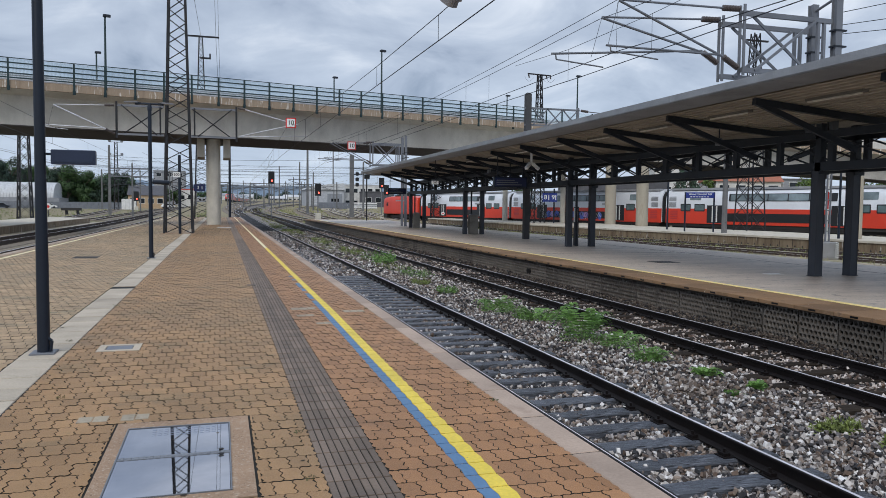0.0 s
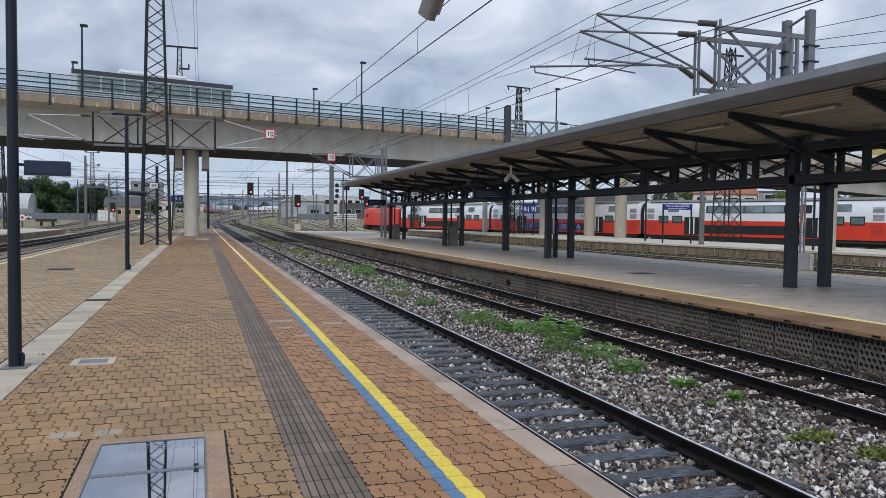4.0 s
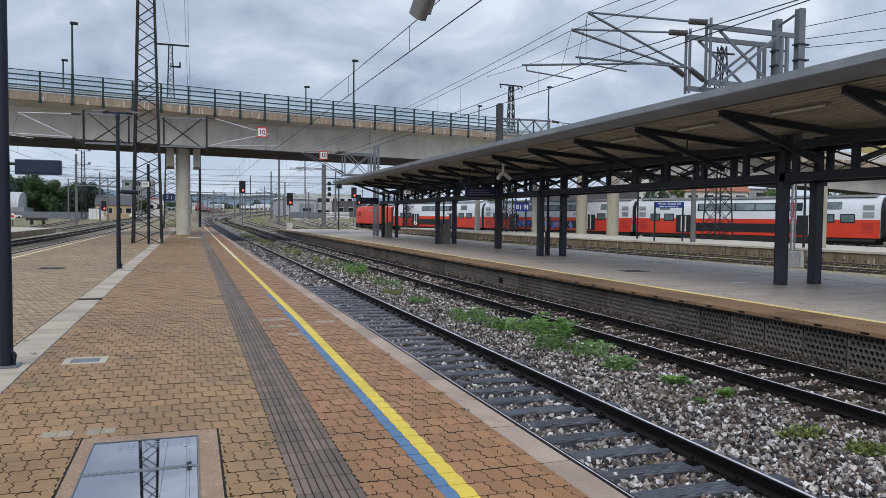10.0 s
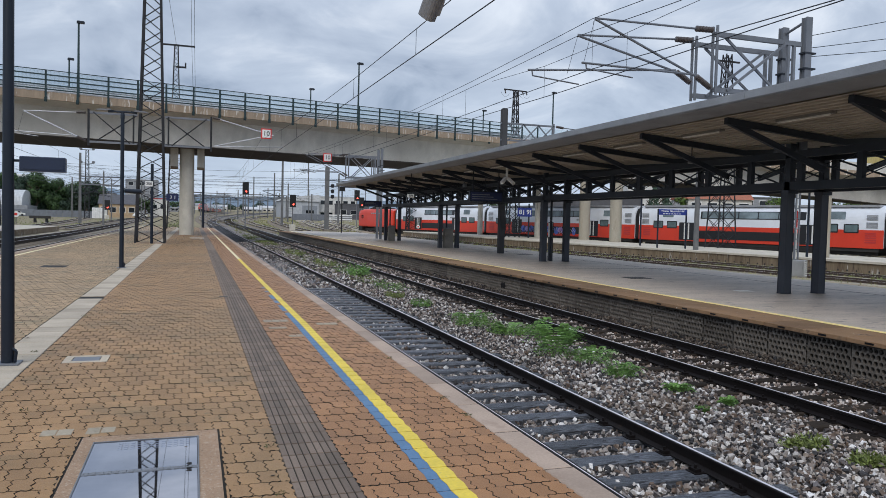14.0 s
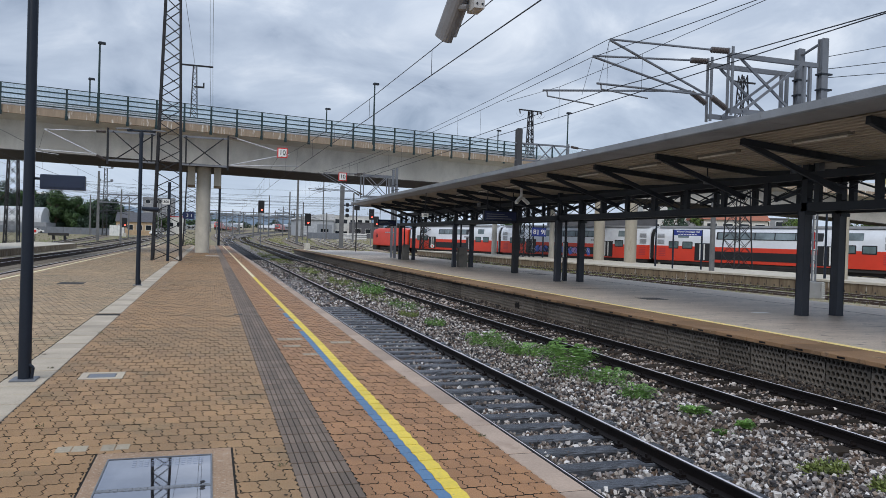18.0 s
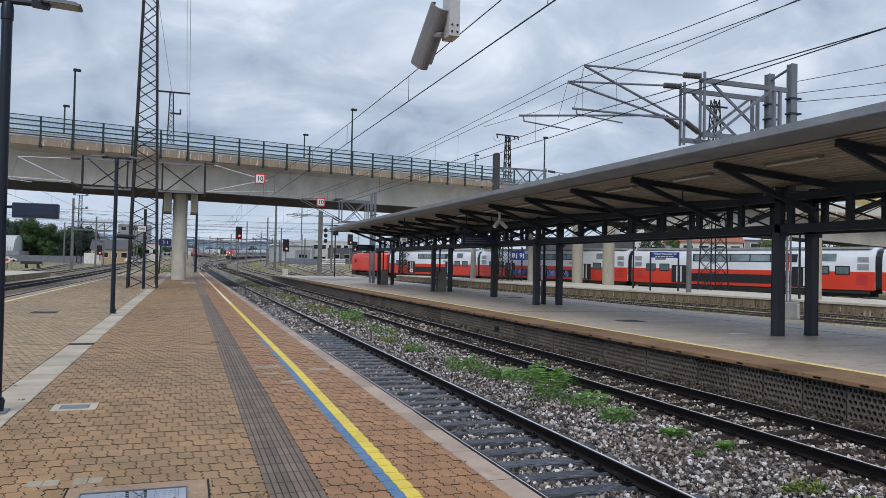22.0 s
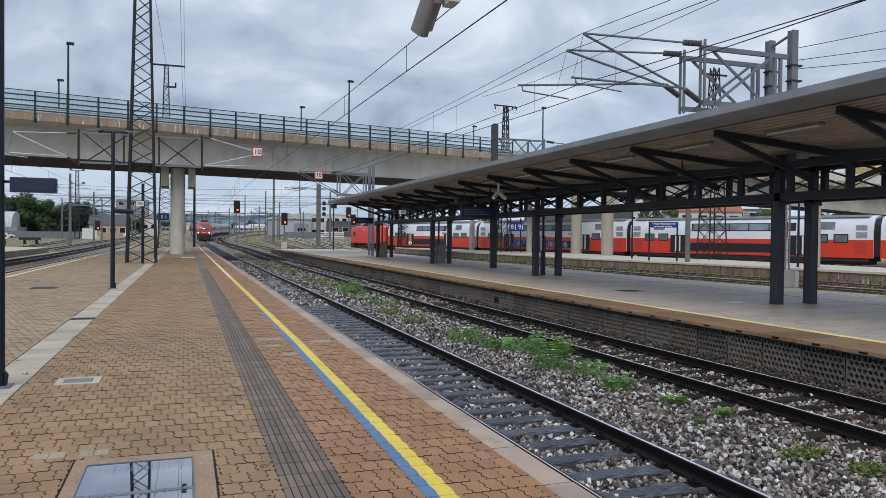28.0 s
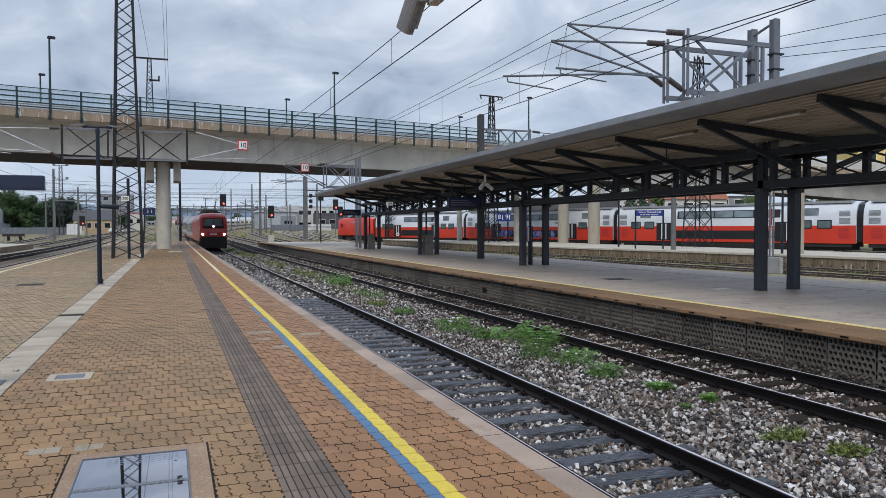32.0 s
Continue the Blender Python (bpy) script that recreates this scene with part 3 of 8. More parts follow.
def pavers():
    core = Geo()
    core.box(P1_L + 0.3, P1_R - 0.25, -25, P1_END, -1.2, -0.006)
    base = solid("platform_paved", core, JOINT, "block-paved platform with dark mossy joints", kind="structure")
    zones = [(P1_L + 0.32, BAND[0], PAVER_GREY), (BAND[1], TACT[0], PAVER), (TACT[1], 2.53, PAVER_RED)]
    shared = {}
    geos = {}
    for x0, x1, mat in zones:
        n = max(1, round((x1 - x0) / CELL_X))
        cx = (x1 - x0) / n
        for r in range(-36, int((P1_END - 2.6) / CELL_Y)):
            y = 2.6 + (r + 0.5) * CELL_Y
            level = 2 if 2.6 < y < 13 and x0 > -3 else 1 if 2.6 < y < 32 else 0
            half = (r % 2) * 0.5
            if y > 60 and r % 2:
                continue
            for i in range(n + (1 if half else 0)):
                xa, xb = max(x0, x0 + (i - half) * cx), min(x1, x0 + (i + 1 - half) * cx)
                inside = False
                for q in (HATCH, COVER):
                    if q[2] - 0.01 < y < q[3] + 0.01:
                        if xa >= q[0] - 0.005 and xb <= q[1] + 0.005:
                            inside = True
                        elif xa < q[0] < xb:
                            xb = q[0] - 0.006
                        elif xa < q[1] < xb:
                            xa = q[1] + 0.006
                if inside or xb - xa < 0.012:
                    continue
                x = (xa + xb) / 2
                sx = (xb - xa) / CELL_X
                dz = random.uniform(-0.0025, 0.0025)
                if 2.6 < y < 6.75 and x0 == BAND[1] and sx > 0.9 and len(shared) < 301 or 2.6 < y < 7.0 and x0 == TACT[1] and sx > 0.9 and len(shared) < 301:
                    me = geos.get(("mesh", mat.name))
                    if me is None:
                        g = Geo()
                        g.add(*paver_geo(2))
                        # sides take the joint colour, which paints the shade in the gaps
                        g.m = [1] * (len(g.m) - 1) + [0]
                        me = geos[("mesh", mat.name)] = g.mesh("paver", mat, JOINT)
                    if len(shared) < 300:
                        ob = part("paver", me, None, base)
                        ob.matrix_world = Matrix.Translation((x, y, dz)) @ Matrix.Diagonal((sx, 1, 1, 1))
                        shared[len(shared)] = ob
                        continue
                v, f = geos.setdefault(level, paver_geo(level))
                g = geos.setdefault((mat.name, "rest"), Geo())
                ty = 1.0 if y < 60 else 2.0
                g.add([(x + a * sx, y + b * ty + (CELL_Y / 2 if ty > 1 else 0), c + dz) for a, b, c in v], f)
                # side faces darkened here too, as gap shade beside the mossy joint fill
                g.m[-len(f):-1] = [1] * (len(f) - 1)
    for mat in (PAVER, PAVER_GREY, PAVER_RED):
        g = geos[(mat.name, "rest")]
        me = bpy.data.meshes.new("far_pavers")
        me.from_pydata(g.v, [], g.f)
        me.polygons.foreach_set("material_index", g.m)
        me.materials.append(mat)
        me.materials.append(JOINT)
        tagged(part("far_pavers", me, None, base), kind="stuff")


def platform_details():
    # kerb stones, one by one near the camera
    edge = thing("platform_kerb", "pale stained kerb stones along the platform edge", "kerb", kind="structure")
    g = Geo()
    g.bev(0, 0.247, 0.009, 0.991, -0.2, 0.003, 0.01)
    me = g.mesh("kerb_stone", KERB)
    for k in range(-6, 118):
        part("kerb_stone", me, None, edge).location = (2.53 + random.uniform(-0.003, 0.003), k, random.uniform(-0.002, 0.002))
    g = Geo()
    for k in range(-5, 118):
        g.box(2.535, 2.772, k - 0.012, k + 0.012, -0.15, -0.004)
    part("mortar_joints", g, JOINT, edge, "dark joints between the kerb stones")
    g = Geo()
    g.box(P1_R - 0.2, P1_R - 0.04, -25, P1_END, -1.1, -0.2)
    part("edge_wall", g, DARK_WALL, edge)
    # the other edge of this platform
    edge = thing("platform_kerb", "grey kerb stones along the platform edge with yellow line", "kerb", kind="structure")
    g = Geo()
    g.bev(-0.3, 0.0, 0.006, 1.994, -0.25, 0.003, 0.014)
    me = g.mesh("kerb_stone", KERB)
    for k in range(-3, 58):
        part("kerb_stone", me, None, edge).location = (P1_L + 0.32, 2 * k, 0)
    g = Geo()
    g.box(P1_L + 0.06, P1_L + 0.3, 0, P1_END, -1.1, -0.25)
    part("edge_wall", g, DARK_WALL, edge)
    g = Geo()
    g.box(-7.1, -6.96, -6, P1_END, -0.005, 0.006)
    part("safety_line", g, LINE_WHITE, edge, "pale worn safety line")
    # tactile strip of ribbed tiles
    strip = thing("tactile_strip", "dark brown ribbed tactile paving strip", "tactile paving", kind="structure")
    g = Geo()
    w = (TACT[1] - TACT[0]) / 2
    g.box(0.004, w - 0.004, 0.004, 0.296, -0.03, -0.006)
    base_faces = len(g.m)
    for i in range(4):
        c = w * (i + 0.5) / 4
        g.bev(c - w / 8 + 0.004, c + w / 8 - 0.004, 0.009, 0.291, -0.008, 0.002, 0.003)
    g.m[:base_faces] = [1] * base_faces
    me = g.mesh("tactile_tile", TACTILE, JOINT)
    far = Geo()
    for k in range(-28, int(115 / 0.3)):
        for i in (0, 1):
            if 0 <= k < 130:
                part("tactile_tile", me, None, strip).location = (TACT[0] + w * i, 2.8 + 0.3 * k, random.uniform(-0.001, 0.001))
            else:
                far.box(TACT[0] + w * i + 0.004, TACT[0] + w * (i + 1) - 0.004, 2.8 + 0.3 * k, 3.09 + 0.3 * k, -0.013, 0.003)
    tagged(part("far_tactile_tiles", far, TACTILE, strip), kind="stuff")
    # painted lines, broken by the joints
    for name, label, x0, x1, y1, mat in (("yellow_line", "worn yellow safety line painted on the paving", 1.70, 1.832, 33, YELLOW), ("safety_line", "pale worn far part of the safety line", 1.70, 1.832, 117, LINE_WHITE), ("blue_line", "faded blue line painted beside the yellow line", 1.6, 1.702, 21, BLUE)):
        g = Geo()
        k = -36
        if name == "safety_line":
            k = 127
        while 2.7 + k * CELL_Y < y1:
            ya, yb = 2.6 + k * CELL_Y + 0.006, 2.6 + (k + 1) * CELL_Y - 0.006
            sh = min(0.072, 0.0085 * max(0, ya - 4.5))
            o = [(x + sh, y) for x, y in [(x0, ya), (x1 - 0.006, ya), (x1 + 0.006, (ya + yb) / 2), (x1 - 0.006, yb), (x0, yb), (x0 + 0.01, (ya + yb) / 2)]]
            if name != "blue_line" or random.random() > max(0, (ya - 13) / 9):
                g.prism(o, -0.004, 0.0035 if name == "blue_line" else 0.0045, "z")
            k += 1
        solid(name, g, mat, label, kind="structure")
    # pale repaired patches beside the line
    for x0, x1, y0, y1 in ((1.18, 1.62, 13.3, 13.62), (2.05, 2.42, 12.85, 13.1), (1.2, 1.5, 12.5, 12.72), (1.42, 1.66, 11.6, 11.82), (-1.2, -0.95, 6.76, 6.97), (-0.85, -0.62, 6.76, 6.97)):
        g = Geo()
        nx = max(1, round((x1 - x0) / CELL_X))
        for i in range(nx):
            xa = x0 + (x1 - x0) * i / nx
            g.bev(xa + 0.004, xa + (x1 - x0) / nx - 0.004, y0 + random.uniform(0, 0.03), y1 - random.uniform(0, 0.03), -0.01, 0.0045, 0.002)
        solid("replaced_paver", g, PAVER_PALE, "pale grey replacement pavers set in the paving", "paver", group="replacement pavers")
    # drain band of pale slabs
    band = thing("drain_band", "pale concrete slab band with drain slots", "paving band", kind="structure")
    g = Geo()
    g.bev(BAND[0] + 0.012, BAND[1] - 0.012, 0.013, 0.487, -0.1, 0.002, 0.006)
    me = g.mesh("slab", SLAB)
    for k in range(-12, 232):
        if k not in (34, 35):
            part("slab", me, None, band).location = (random.uniform(-0.004, 0.004), k * 0.5 + 0.23, random.uniform(-0.003, 0.003))
    g = Geo()
    # no real opening: a dark plate just below the paving paints the slot's shade
    g.box(BAND[0] + 0.012, BAND[1] - 0.012, 17.5, 17.93, -0.06, -0.003)
    part("drain_slot", g, JOINT, band, "black plate for the shade in an open drain slot")
    g = Geo()
    g.bev(BAND[0] + 0.012, BAND[1] - 0.012, 17.93, 18.22, -0.1, 0.012, 0.006)
    part("slab", g, SLAB, band)
    g = Geo()
    g.bev(BAND[0] + 0.012, BAND[1] - 0.012, 17.25, 17.5, -0.1, 0.002, 0.006)
    part("slab", g, SLAB, band)
    # the access hatch
    h = thing("access_hatch", "wet metal access hatch in a brown concrete frame", "manhole cover")
    g = Geo()
    x0, x1, y0, y1 = HATCH
    mx0, mx1, my0, my1 = -0.74, 0.045, 4.92, 6.47
    x0, x1, y0, y1 = x0 + 0.012, x1 - 0.012, y0 + 0.012, y1 - 0.012
    for a in ((x0, mx0 - 0.01, y0, y1), (mx1 + 0.01, x1, y0, y1), (mx0 - 0.01, mx1 + 0.01, y0, my0 - 0.01), (mx0 - 0.01, mx1 + 0.01, my1 + 0.01, y1)):
        g.box(*a, -0.1, 0.004)
    part("frame", g, HATCH_CONC, h, "rough brown concrete frame")
    g = Geo()
    for a in ((mx0 - 0.01, mx0, my0, my1), (mx1, mx1 + 0.01, my0, my1)):
        g.box(*a, -0.05, 0.012)
    g.box(mx0 - 0.01, mx1 + 0.01, my0 - 0.01, my0, -0.05, 0.012)
    g.box(mx0 - 0.01, mx1 + 0.01, my1, my1 + 0.01, -0.05, 0.012)
    part("rim", g, GALV, h)
    for a, b in ((my0, 5.67), (5.73, my1)):
        g = Geo()
        g.box(mx0 + 0.003, mx1 - 0.003, a + 0.003, b - 0.003, -0.04, 0.006)
        lid = part("lid", g, WETMETAL, h, "wet mirror-like metal lid")
        g = Geo()
        for k in range(2):
            g.turned([(0.02, 0.0055), (0.02, 0.008)], 12, pose(mx1 - 0.06, (a if a > 5 else b) + (0.05 if a > 5 and k == 0 else -0.05 if k == 0 else 0), 0))
        part("lifting_hole", g, RAIL, lid)
    g = Geo()
    g.box(mx0, mx1, 5.672, 5.728, -0.03, 0.008)
    for k in range(15):
        g.bev(mx0 + 0.02 + k * 0.05, mx0 + 0.05 + k * 0.05, 5.68, 5.72, 0.006, 0.014, 0.004)
    part("ribbed_bar", g, GALV, h)
    g = Geo()
    for k in range(15):
        for j in range(4):
            if k > 2:
                g.bev(mx0 + 0.05 + k * 0.046, mx0 + 0.082 + k * 0.046, 6.24 + j * 0.05, 6.262 + j * 0.05, 0.004, 0.0085, 0.003)
    tagged(part("chequer_studs", g, WETMETAL, h), kind="stuff")
    c = thing("drain_cover", "small grey metal cover in a pale frame", "drain cover")
    g = Geo()
    x0, x1, y0, y1 = COVER
    for a in ((x0, x0 + 0.09, y0, y1), (x1 - 0.09, x1, y0, y1), (x0 + 0.09, x1 - 0.09, y0, y0 + 0.09), (x0 + 0.09, x1 - 0.09, y1 - 0.09, y1)):
        g.box(*a, -0.1, 0.004)
    part("frame", g, SLAB, c)
    g = Geo()
    g.box(x0 + 0.1, x1 - 0.1, y0 + 0.1, y1 - 0.1, -0.05, 0.002)
    part("lid", g, GALV, c)
    for x, y, w, l in ((-4.9, 27.5, 0.8, 0.9), (0.55, 17.6, 0.2, 0.25)):
        g = Geo()
        g.bev(x, x + w, y, y + l, -0.1, 0.004, 0.004)
        solid("drain_cover", g, RAIL, "flat dark metal cover in the paving", "drain cover")
    g = Geo()
    g.bev(-0.35, 0.75, 62.4, 64.2, -0.1, 0.006, 0.004)
    solid("drain_cover", g, PALE_COVER, "pale metal cover plates in the paving", "drain cover")


PALE_COVER = material("pale_metal_cover", (0.55, 0.54, 0.5), 0.5, spots=[(5, 0.55, (0.2, 0.18, 0.15), 0.08)])
HATCH_CONC = material("rough_brown_concrete", (0.33, 0.215, 0.135), 0.9, spots=[(9, 0.56, (0.42, 0.31, 0.22), 0.1), (60, 0.56, (0.5, 0.42, 0.34), 0.1), (45, 0.6, (0.12, 0.08, 0.05), 0.06)], bump=(160, 0.6, 0.004))
WETMETAL = material("wet_hatch_metal", (0.40, 0.41, 0.46), 0.02, metal=1.0, grain=(2, 0.06), stain=(1.0, 0.12), bump=None)


# ---- the island platform ----
def island():
    g = Geo()
    g.box(P2_L + 1.12, P2_R, -25, P2_END, -1.2, 0.0)
    solid("platform_island", g, ASPHALT, "patched grey asphalt of the island platform", kind="structure")
    e = thing("island_platform_edge", "rust-stained coping over a sooty perforated platform wall", "platform edge", kind="structure")
    g = Geo()
    g.bev(0.0, 1.2, 0.008, 0.992, -0.075, 0.002, 0.008)
    me = g.mesh("coping_stone", RUSTY_COPING)
    g = Geo()
    # dark plate on the stone's face, painting the shade of a notch
    g.box(-0.003, 0.01, 0.44, 0.62, -0.058, -0.022)
    slot = g.mesh("lifting_slot", RAIL)
    for k in range(-4, 103):
        stone = part("coping_stone", me, None, e)
        stone.location = (P2_L - 0.06 + random.uniform(-0.006, 0.006), k, random.uniform(-0.003, 0.003))
        if 4 <= k < 48:
            part("lifting_slot", slot, None, stone)
    g = Geo()
    g.box(12.03, 12.2, -5, 101, -0.004, 0.008)
    part("yellow_line", g, YELLOW_PALE, e)
    # wall panels with rows of round holes, their backs coloured dark for shade
    cell = 0.108
    panel = Geo()
    nx, nz = 9, 7
    z0 = -0.87
    x_f, x_b = 0.0, 0.07
    for j in range(nz):
        for i in range(nx - j % 2):
            cy, cz = 0.014 + (i + 0.5 + 0.5 * (j % 2)) * cell, z0 + (j + 0.5) * cell
            off = 0.0
            r = 0.046
            a = [(math.cos(q * math.tau / 8 + math.tau / 16), math.sin(q * math.tau / 8 + math.tau / 16)) for q in range(8)]
            h = cell / 2
            ring = [(x_f, cy + off + r * c, cz + r * s) for c, s in a]
            back = [(x_b, cy + off + r * c, cz + r * s) for c, s in a]
            sq = [(x_f, cy + h, cz + h * 0.41), (x_f, cy + h * 0.41, cz + h), (x_f, cy - h * 0.41, cz + h), (x_f, cy - h, cz + h * 0.41), (x_f, cy - h, cz - h * 0.41), (x_f, cy - h * 0.41, cz - h), (x_f, cy + h * 0.41, cz - h), (x_f, cy + h, cz - h * 0.41)]
            cor = [(x_f, cy + h, cz + h), (x_f, cy - h, cz + h), (x_f, cy - h, cz - h), (x_f, cy + h, cz - h)]
            f = []
            for q in range(8):
                q2 = (q + 1) % 8
                f += [(q, q2, 16 + q2, 16 + q), (q, q2, 8 + q2, 8 + q)]
            f += [tuple(range(8, 16))]
            f += [(16, 17, 24), (18, 19, 25), (20, 21, 26), (22, 23, 27)]
            panel.add(ring + back + sq + cor, f)
            # hole back takes the near-black slot: recess shade as colour
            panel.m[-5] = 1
        if j % 2:
            za, zb = z0 + j * cell, z0 + (j + 1) * cell
            for ya in (0.014, 0.014 + (nx - 0.5) * cell):
                panel.add([(x_f, ya, za), (x_f, ya + cell / 2, za), (x_f, ya + cell / 2, zb), (x_f, ya, zb)], [(0, 1, 2, 3)])
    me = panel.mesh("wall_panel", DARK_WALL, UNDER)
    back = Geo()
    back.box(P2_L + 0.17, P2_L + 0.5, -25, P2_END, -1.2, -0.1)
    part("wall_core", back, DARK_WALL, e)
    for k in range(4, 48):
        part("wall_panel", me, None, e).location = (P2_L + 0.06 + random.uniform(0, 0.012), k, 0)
    far = Geo()
    for k in range(48, 103):
        for j in range(5):
            far.bev(P2_L + 0.06, P2_L + 0.3, k + 0.01, k + 0.99, -0.87 + j * 0.15, -0.73 + j * 0.15, 0.01)
    tagged(part("far_wall_blocks", far, DARK_WALL, e), kind="stuff")
    g = Geo()
    # solid dark shapes on the wall face stand for the recess shade
    g.prism([(25.32, -0.5), (25.42, -0.6), (25.5, -0.55), (25.68, -0.6), (25.72, -0.46), (25.64, -0.37), (25.5, -0.41), (25.38, -0.36)], P2_L + 0.052, P2_L + 0.12, "x")
    g.box(P2_L + 0.05, P2_L + 0.12, 25.15, 25.9, -0.13, -0.08)
    part("broken_recess", g, RAIL, e, "dark solid shape for the shade in a broken wall recess")
    for x, y, w, l, mat in ((14.6, 22.5, 0.9, 0.8, RAIL), (15.3, 17.9, 0.55, 0.3, SIGN_WHITE), (18.2, 40, 0.9, 0.9, RAIL)):
        g = Geo()
        g.bev(x, x + w, y, y + l, -0.05, 0.005, 0.003)
        solid("drain_cover", g, mat, "flat cover in the asphalt platform", "drain cover")
    g = Geo()
    for x0, x1, y0, y1 in ((18.2, 21.2, 12, 12.06), (12.6, 20.2, 28.0, 28.05), (12.6, 20.2, 44.0, 44.06), (19.2, 19.25, 5, 60)):
        g.box(x0, x1, y0, y1, -0.02, 0.003)
    solid("asphalt_seam", g, RAIL, "dark seams in the asphalt platform", kind="structure")


YELLOW_PALE = material("pale_yellow_line", (0.98, 0.82, 0.34), 0.6, spots=[(10, 0.6, (0.4, 0.33, 0.2), 0.1)])


# ---- ballast and weeds ----
def scatter(rng, n, x0, x1, y0, y1, zf, smin, smax):
    x = rng.uniform(x0, x1, n)
    y = y0 + (y1 - y0) * rng.uniform(0, 1, n) ** 1.5
    s = rng.uniform(smin, smax, n)
    z = zf(x, y) + rng.uniform(-1.2, 0.85, n) * s
    cube = np.array([(-1, -1, -1), (1, -1, -1), (1, 1, -1), (-1, 1, -1), (-1, -1, 1), (1, -1, 1), (1, 1, 1), (-1, 1, 1)], float) * 0.5
    v = cube[None] * (1 + rng.uniform(-0.42, 0.42, (n, 8, 3)))
    v *= rng.uniform(0.45, 1.25, (n, 1, 3))
    q = rng.normal(size=(n, 4))
    q /= np.linalg.norm(q, axis=1)[:, None]
    w, a, b, c = q.T
    R = np.stack([1 - 2 * (b * b + c * c), 2 * (a * b - c * w), 2 * (a * c + b * w), 2 * (a * b + c * w), 1 - 2 * (a * a + c * c), 2 * (b * c - a * w), 2 * (a * c - b * w), 2 * (b * c + a * w), 1 - 2 * (a * a + b * b)], 1).reshape(n, 3, 3)
    v = np.einsum("nij,nkj->nki", R, v) * s[:, None, None] + np.stack([x, y, z], 1)[:, None]
    f = np.array([(0, 3, 2, 1), (4, 5, 6, 7), (0, 1, 5, 4), (1, 2, 6, 5), (2, 3, 7, 6), (3, 0, 4, 7)])
    return v.reshape(-1, 3), (f[None] + 8 * np.arange(n)[:, None, None]).reshape(-1, 4)


def mass(name, v, f, mat, label, kind="stuff"):
    me = bpy.data.meshes.new(name)
    me.vertices.add(len(v)); me.loops.add(f.size); me.polygons.add(len(f))
    me.vertices.foreach_set("co", v.astype(np.float32).ravel())
    me.loops.foreach_set("vertex_index", f.ravel().astype(np.int32))
    k = f.shape[1]
    me.polygons.foreach_set("loop_start", np.arange(0, f.size, k, dtype=np.int32))
    me.update(calc_edges=True)
    me.shade_flat()
    me.materials.append(mat)
    return tagged(new(name, me), label, kind=kind)


def ballast():
    rng = np.random.default_rng(5)

    def level(x, y):
        d = np.minimum(abs(x - T1), abs(x - T2))
        return np.where(d < 1.28, np.where(abs(x - T2) < 1.28, -0.735, np.where(y < 27, -0.752, -0.728)), np.where(d < 1.5, -0.72, -0.695)) + 0.02 * np.sin(x * 5) * np.cos(y * 3)
    for n, y0, y1, smin, smax in ((118000, 3.2, 28, 0.022, 0.052), (42000, 27, 75, 0.045, 0.085)):
        v, f = scatter(rng, n, P1_R + 0.05, P2_L - 0.02, y0, y1, level, smin, smax)
        v = v.reshape(-1, 8, 3)
        x = v[:, :, 0].mean(1) + rng.normal(0, 0.12, len(v))
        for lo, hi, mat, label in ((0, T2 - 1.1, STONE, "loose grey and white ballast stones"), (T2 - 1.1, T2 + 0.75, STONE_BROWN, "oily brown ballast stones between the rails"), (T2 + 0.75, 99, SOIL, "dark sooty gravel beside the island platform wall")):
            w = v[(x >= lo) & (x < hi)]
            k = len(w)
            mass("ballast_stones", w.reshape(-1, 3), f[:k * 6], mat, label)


STONE_BROWN = stone_material("oily_ballast_stone", 1.15, (1.0, 0.92, 0.87))
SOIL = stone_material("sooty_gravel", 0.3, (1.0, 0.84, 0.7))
LEAF = material("weed_leaf", (0.1, 0.19, 0.04), 0.55, grain=(30, 0.2), stain=(4, 0.3), per_island=0.35, bump=None)
FERN = material("bright_weed_leaf", (0.13, 0.25, 0.06), 0.55, grain=(30, 0.2), stain=(4, 0.3), per_island=0.35, bump=None)
DRY = material("dry_weed_leaf", (0.14, 0.175, 0.045), 0.7, grain=(30, 0.2), stain=(4, 0.3), per_island=0.35, bump=None)


